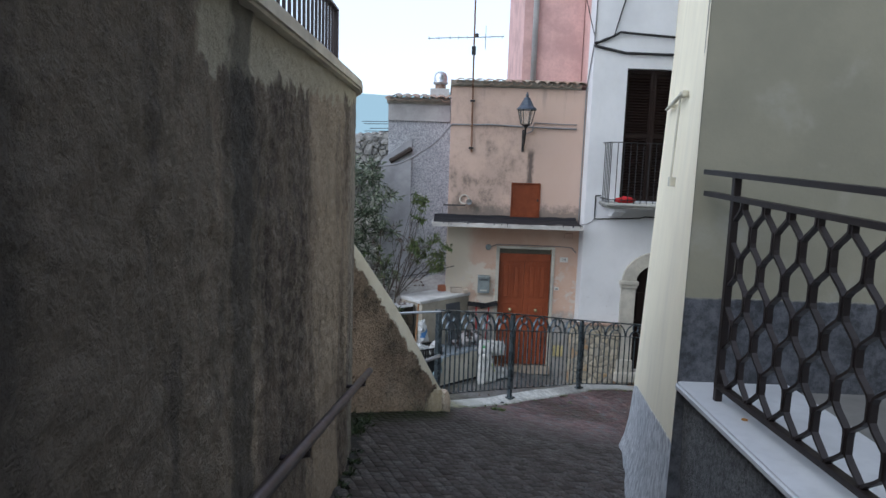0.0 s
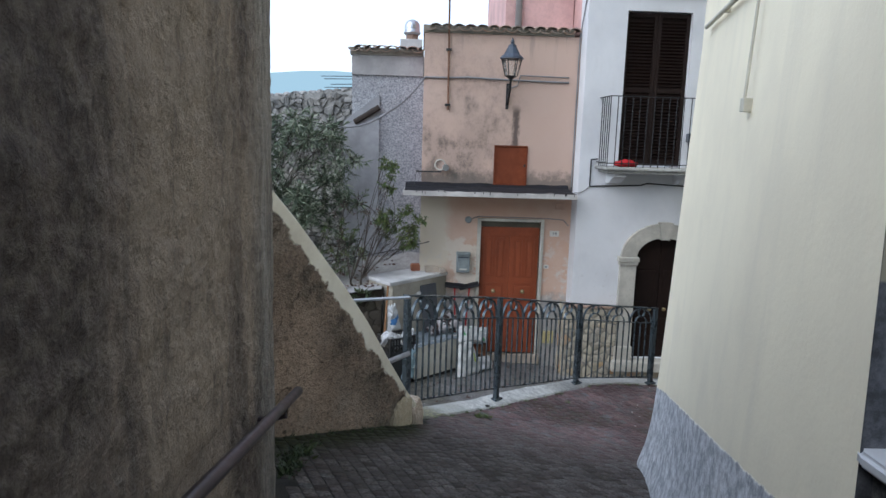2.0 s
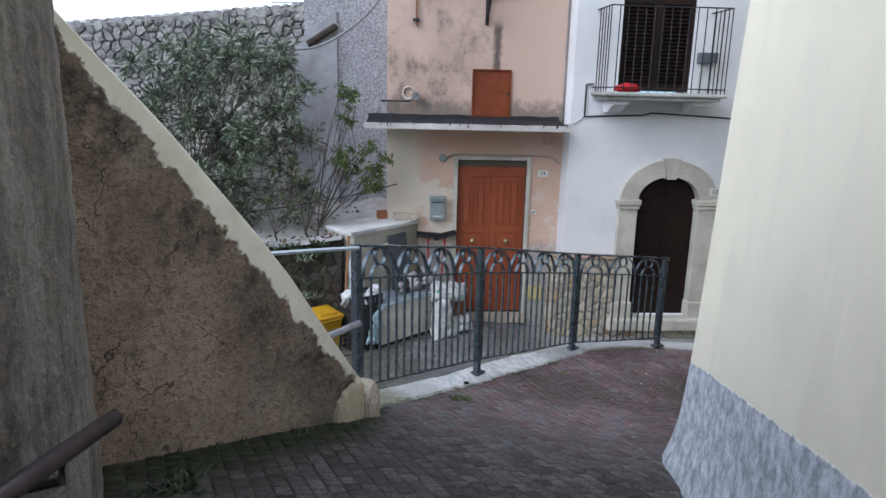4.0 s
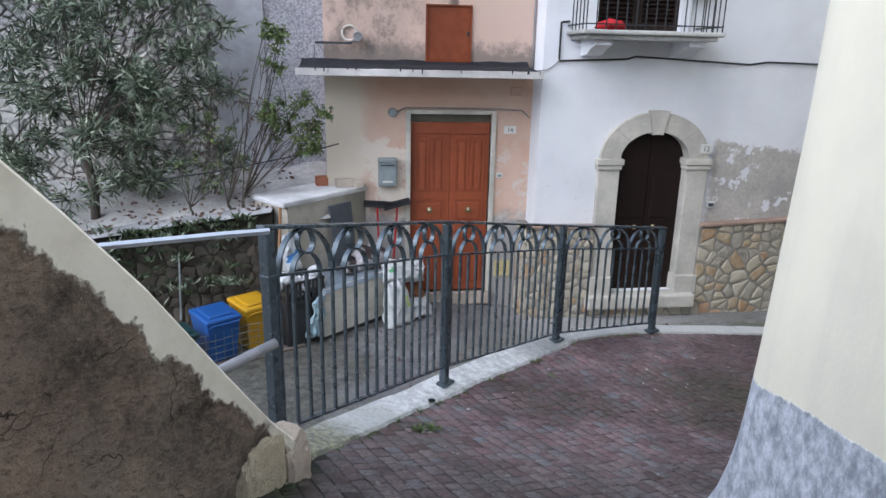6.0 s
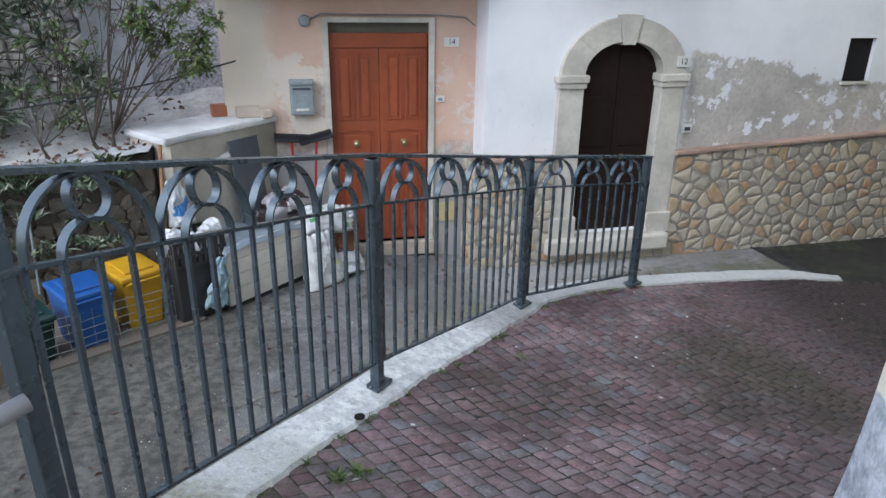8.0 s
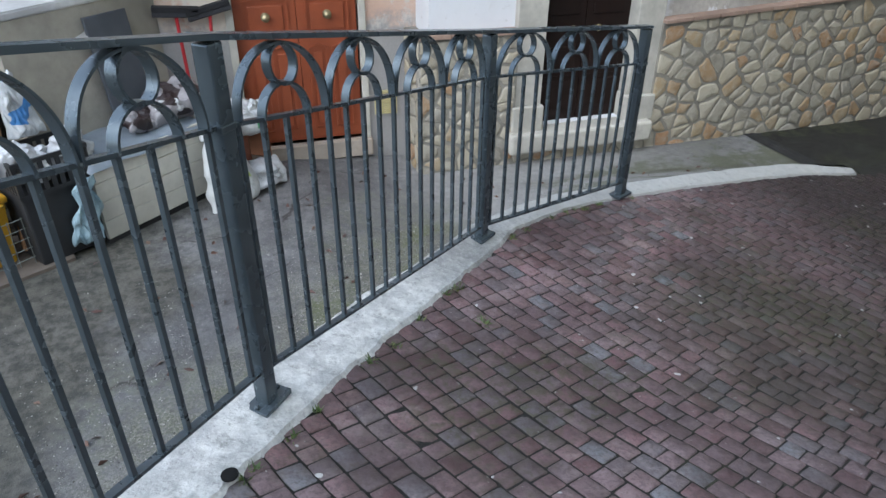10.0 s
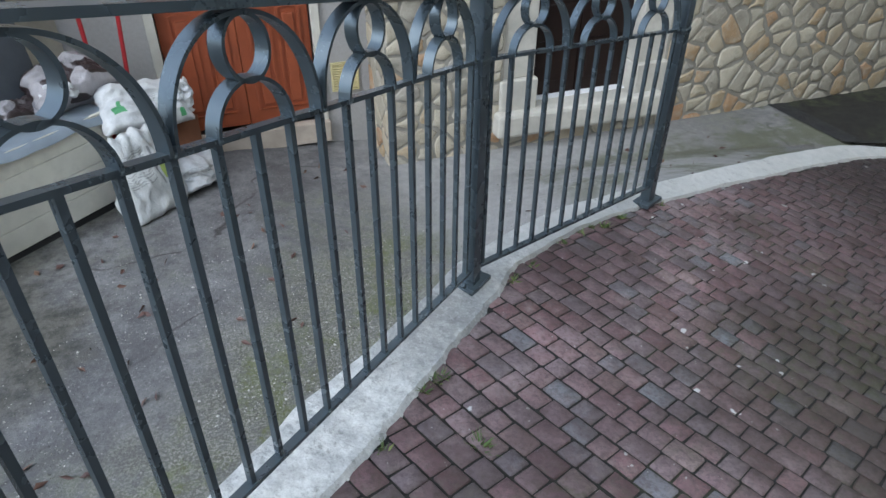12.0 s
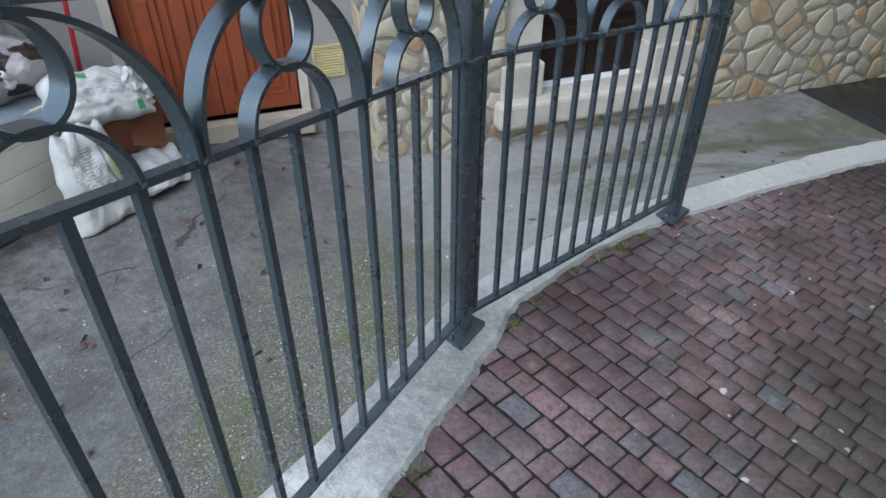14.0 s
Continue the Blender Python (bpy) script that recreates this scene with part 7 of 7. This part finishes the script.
DARKWEED = leaf_mat("dark weed", (0.02, 0.035, 0.015), (0.035, 0.055, 0.02), (0.06, 0.085, 0.03))
rng = random.Random(33)
weeds("weeds", [(-0.64 + rng.uniform(-0.05, 0.06), 4.78 + 0.07 * k, street_z(-0.6, 4.78 + 0.07 * k) - 0.01, 0.06) for k in range(7)], 0.06, 0.016, 60, "dark weeds at the foot of the stained wall", 5, DARKWEED)
weeds("weeds", [(-0.54, 2.6 + 0.22 * k, street_z(-0.54, 2.6 + 0.22 * k) - 0.01, 0.04) for k in range(9)], 0.06, 0.02, 14, "low weeds along the wall's foot", 6, DARKWEED)
weeds("weeds", [(-0.7 + 0.1 * k + rng.uniform(-0.03, 0.03), WING_LINE(-0.7 + 0.1 * k) - 0.05, street_z(-0.7 + 0.1 * k, WING_LINE(-0.7 + 0.1 * k)) - 0.01, 0.05) for k in range(8)], 0.05, 0.016, 22, "moss and weeds along the buttress foot", 7, DARKWEED)
spots = []
for k in range(46):
    f = rng.random()
    p = kerb_edge(KERB_FRONT, f * 0.75)
    if rng.random() < 0.55:
        spots.append((p.x + rng.uniform(0, 0.03), p.y - rng.uniform(0, 0.03), street_z(*p) - 0.006, rng.uniform(0.008, 0.02)))
weeds("grass", spots, 0.035, 0.006, 16, "short grass in the joint along the kerb", 8)
weeds("grass", [(0.62, 7.06, street_z(0.62, 7.06), 0.035), (0.70, 7.10, street_z(0.7, 7.1), 0.03), (1.66, 8.15, street_z(1.66, 8.15) - 0.02, 0.012)], 0.06, 0.007, 40, "bright grass tufts between the setts", 9)

rng = random.Random(71)
weeds("hanging_weeds", [(x, 10.48, RET(x) - h, 0.07) for x, h in [(-0.6 - 2.4 * rng.random(), abs(rng.gauss(0, 0.35))) for k in range(70)]], 0.09, 0.026, 16, "dark weeds hanging over the retaining wall", 14, DARKWEED)
weeds("ferns", [(-0.75 - 1.9 * rng.random(), 10.46, -1.75 + 0.75 * rng.random(), 0.12) for k in range(24)], 0.12, 0.022, 30, "green ferny weeds growing from the retaining wall", 15, OLEANDER)
items = []
for k in range(420):
    x, y = rng.uniform(-3.4, -0.3), rng.uniform(10.6, 12.2)
    z = RET(x) + 0.012 if y < 10.9 else -1.0 + 0.1 * min(0, x + 1) + 0.25 * (y - 10.85) + 0.05
    items.append((Vector((x, y, z)), Vector((rng.uniform(-1, 1), rng.uniform(-1, 1), 0.25))))
vs, fs = leaves(items, 0.07, 0.035, rng)
me = bpy.data.meshes.new("leaf_litter")
me.from_pydata([tuple(v) for v in vs], [], fs)
me.materials.append(DRY)
tagged(new("leaf_litter", me), "dark leaf litter on the pale garden debris", "leaves", kind="stuff")
# crumbled plaster and a bared stone at the toe of the wing wall
def on_wing(x, out, z):
    """The point of the buttress at plan x, out metres in front of its face."""
    return Vector((x + 0.77 * out, WING_LINE(x) - 0.64 * out, z))


def craggy(name, x, out, z, size, seed, material, label, rough=1.0):
    bm = bmesh.new()
    bmesh.ops.create_icosphere(bm, subdivisions=5, radius=1)
    for v in bm.verts:
        c = v.co + Vector((seed, seed * 0.7, 0))
        b = Vector([math.copysign(abs(k) ** 0.6, k) for k in v.co])
        ridge = 1 - 2 * abs(noise.noise(c * 2.1))
        k = 1 + rough * (0.24 * noise.noise(c * 1.3) + 0.10 * ridge + 0.09 * noise.noise(c * 6) + 0.05 * noise.noise(c * 15))
        v.co = on_wing(x + b.x * size[0] * k * 0.64, out + b.y * size[1] * k, z + b.z * size[2] * k + 0.35 * b.x * size[0])
    return solo(name, bm, material, label, "rubble", smooth=True)


OCHRE = make_stone("crumbling yellowish plaster", [(0.50, 0.42, 0.29), (0.44, 0.37, 0.26)], 0.02, True, 22, (0.56, 0.50, 0.38))
craggy("plaster_scab", -0.050, 0.0, -0.92, (0.105, 0.030, 0.185), 3, OCHRE, "cracked yellowish plaster peeling off the buttress")
craggy("plaster_scab", -0.115, 0.0, -0.99, (0.030, 0.018, 0.065), 6, OCHRE, "cracked yellowish plaster peeling off the buttress")
craggy("bared_stone", 0.070, -0.06, -0.935, (0.066, 0.09, 0.125), 9, make_stone("bared pinkish stone", [(0.46, 0.37, 0.29), (0.50, 0.42, 0.33)], 0.02, True, 26, (0.52, 0.46, 0.38)), "bared crumbling stone at the buttress end")
# drain hole in the kerb and a patch of new cement
bm = lathe(bmesh.new(), [(0.022, 0), (0.022, 0.004), (0.008, 0.005)], (0.745, 7.50, street_z(0.745, 7.5) + 0.024), 14)
solo("drain_hole", bm, plain("black hole lining", (0.008, 0.008, 0.008), 0.9), "small dark drain hole in the kerb", "drain")
solo("rust_stain_cap", lathe(bmesh.new(), [(0.012, 0), (0.01, 0.004), (0.002, 0.006)], (1.12, 2.35, 0.592), 10), plain("rust spot", (0.35, 0.17, 0.05), 0.8), "rusty stud on the marble slab", "stud")
# fallen leaves on the yard
items = []
rng = random.Random(44)
for k in range(160):
    x, y = rng.uniform(-1.0, 4.6), rng.uniform(8.2, 11.2)
    if y > line_y(KERB_BACK, max(0.0, x)) + 0.05:
        items.append((Vector((x, y, yard_top(x, y) + 0.008)), Vector((rng.uniform(-1, 1), rng.uniform(-1, 1), 0.08))))
vs, fs = leaves(items, 0.055, 0.025, rng)
me = bpy.data.meshes.new("dead_leaves")
me.from_pydata([tuple(v) for v in vs], [], fs)
me.materials.append(DRY)
tagged(new("dead_leaves", me), "scattered dead leaves on the concrete yard", "leaves", kind="stuff")

# distant blue ridge
q = Mat("hazy blue ridge")
em = q.n.new("ShaderNodeEmission")
em.inputs[0].default_value, em.inputs[1].default_value = (0.45, 0.68, 0.85, 1), 0.62
q.l.new(em.outputs[0], q.n["Material Output"].inputs["Surface"])
bm = bmesh.new()
prev = None
for k in range(61):
    a = radians(-75 + 2.5 * k)
    R = 3000
    h = 255 + 60 * math.sin(a * 3.1 + 0.6) + 25 * noise.noise(Vector((a * 9, 0, 0)))
    pair = (bm.verts.new((R * math.sin(a), R * math.cos(a), -80)), bm.verts.new((R * math.sin(a), R * math.cos(a), h)))
    if prev:
        bm.faces.new((prev[0], pair[0], pair[1], prev[1]))
    prev = pair
solo("backdrop", bm, q.m, "distant hazy blue mountain ridge", "backdrop", "structure")

# ---- setts of the lane, laid in rows ----
ROW = Vector((0.39, -0.92)).normalized()
ACROSS = Vector((0.92, 0.39)).normalized()
WIDTH = 0.075


def right_edge(y):
    if y < 5.98:
        return 1.03 + (y - 2.8) * 0.2547 - 0.06
    return 1.80 if y < 6.1 else (9.0 if y > 6.75 else 1.84 + (y - 6.1) * 0.6)


def on_lane(p):
    x, y = p
    if y < 2.4 or x > 7.6 or y > 10.9:
        return False
    if x > right_edge(y):
        return False
    if x < -0.56 and y < 4.75:
        return False
    if x < 0.16 and y > WING_LINE(x) - 0.01:
        return False
    if 0.1 < x and y > (line_y(KERB_FRONT, x) if x < 5.4 else 9.75) + 0.025:
        return False
    return x > -1.0


def sett_bm(length, width, seed):
    rng = random.Random(seed)
    bm = bmesh.new()
    a, b = length / 2, width / 2
    outline = []
    for sx, sy in ((-1, -1), (1, -1), (1, 1), (-1, 1)):
        k = rng.uniform(0.0015, 0.0055)
        two = [(sx * a, sy * (b - k)), (sx * (a - k), sy * b)]
        outline += two if sx * sy > 0 else two[::-1]
        if sy < 0 and sx < 0 or sy > 0 and sx > 0:
            outline.append((rng.uniform(-0.15, 0.15) * length, sy * (b + rng.uniform(-0.002, 0.0012))))
    outline = [(x + rng.uniform(-0.0018, 0.0018), y + rng.uniform(-0.0015, 0.0015)) for x, y in outline]
    n = len(outline)
    tilt = rng.uniform(-0.03, 0.03)
    low = [bm.verts.new((x, y, -0.03)) for x, y in outline]
    rim = [bm.verts.new((x, y, -0.007)) for x, y in outline]
    shoulder = [bm.verts.new((x * 0.976, y * 0.972, -0.0028 + tilt * x)) for x, y in outline]
    top = [bm.verts.new((x * 0.91, y * 0.90, rng.uniform(-0.0008, 0.0008) + tilt * x)) for x, y in outline]
    for r, q in ((low, rim), (rim, shoulder), (shoulder, top)):
        for i in range(n):
            bm.faces.new((r[i], r[(i + 1) % n], q[(i + 1) % n], q[i])).smooth = r is not low
    bm.faces.new(top).smooth = True
    bm.faces.ensure_lookup_table()
    for f in bm.faces[:n]:
        f.material_index = 1
    return bm


LENGTHS = (0.064, 0.078, 0.094)
variants = {}
for L in LENGTHS:
    for k in range(8):
        me = mesh_of("sett", sett_bm(L - 0.0036, WIDTH - 0.004, int(L * 1000) + k), PAVER)
        me.materials.append(BED)
        variants[L, k] = me
rng = random.Random(77)
rest = bmesh.new()
near = 0
for row in range(-55, 165):
    start = Vector((0, 6.0)) + ACROSS * (row * WIDTH) - ROW * 7 + ROW * rng.uniform(0, 0.1)
    s = 0.0
    while s < 14:
        L = rng.choice(LENGTHS)
        c = start + ROW * (s + L / 2) + ACROSS * (0.012 * math.sin(s * 1.3 + row * 0.15))
        s += L
        if not on_lane(c):
            continue
        z = street_z(*c) + rng.uniform(-0.0015, 0.0015)
        gx, gy = -0.16, (street_z(c.x, c.y + 0.2) - street_z(c.x, c.y - 0.2)) / 0.4
        up = Vector((-gx + rng.uniform(-0.015, 0.015), -gy + rng.uniform(-0.015, 0.015), 1)).normalized()
        ex = Vector((ROW.x, ROW.y, 0))
        ex = (ex - up * ex.dot(up)).normalized()
        ey = up.cross(ex)
        m = Matrix((ex, ey, up)).transposed().to_4x4()
        m.translation = (c.x, c.y, z)
        if (c - Vector((2.05, 8.15))).length < 0.70 and near < 300:
            near += 1
            ob = new("sett", variants[L, rng.randrange(8)])
            ob.parent = street
            ob.matrix_basis = Matrix.Translation(-ORIGIN[street]) @ m
        else:
            one = variants[L, rng.randrange(8)]
            idx = len(rest.verts)
            vs = [rest.verts.new(m @ v.co) for v in one.vertices]
            for p in one.polygons:
                f = rest.faces.new([vs[i] for i in p.vertices])
                f.material_index, f.smooth = p.material_index, p.use_smooth
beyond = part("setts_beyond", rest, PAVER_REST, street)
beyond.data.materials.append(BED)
beyond["kind"] = "stuff"
bm = bmesh.new()
sheet(bm, steps(5.28, 10, 50), steps(9.99, 11.0, 20), lambda x, y: max(street_z(x, y) - 0.012, yard_top(x, y) if x < 5.4 else -9) + 0.006)
solo("road_patch", bm, ASPHALT, "dark damp asphalt beyond the kerb", "road", "structure")

# loose grit along the fence's foot in the yard
rng = random.Random(91)
vs, fs = [], []
while len(vs) < 6 * 15000:
    x, y = rng.uniform(-0.4, 3.2), rng.uniform(7.0, 10.4)
    d = y - line_y(KERB_BACK, max(0.0, x))
    if d < 0.01 or (x > 2.0 and rng.random() < 0.8) or rng.random() > math.exp(-d / 0.75) or noise.noise(Vector((x * 2.1, y * 2.1, 5))) < -0.12:
        continue
    r, z, a = rng.uniform(0.002, 0.0055) * (1.6 if rng.random() < 0.08 else 0.85), yard_top(x, y), rng.uniform(0, 3)
    i = len(vs)
    ca, sa = r * math.cos(a), r * math.sin(a)
    vs += [(x + ca, y + sa, z), (x - sa * 0.8, y + ca * 0.8, z), (x - ca, y - sa, z), (x + sa * 0.7, y - ca * 0.7, z), (x, y, z + r * 0.8), (x, y, z - r * 0.5)]
    for k in range(4):
        fs += [(i + k, i + (k + 1) % 4, i + 4), (i + (k + 1) % 4, i + k, i + 5)]
me = bpy.data.meshes.new("gravel")
me.from_pydata(vs, [], fs)
q = Mat("pale and dark grit")
me.materials.append(q.done(q.ramp(q.island(), [(0, (0.05, 0.048, 0.042)), (0.4, (0.15, 0.145, 0.125)), (0.8, (0.30, 0.29, 0.26)), (1, (0.50, 0.49, 0.45))]), 0.9))
tagged(new("gravel", me), "loose pale grit on the mossy yard concrete", "gravel", kind="stuff")
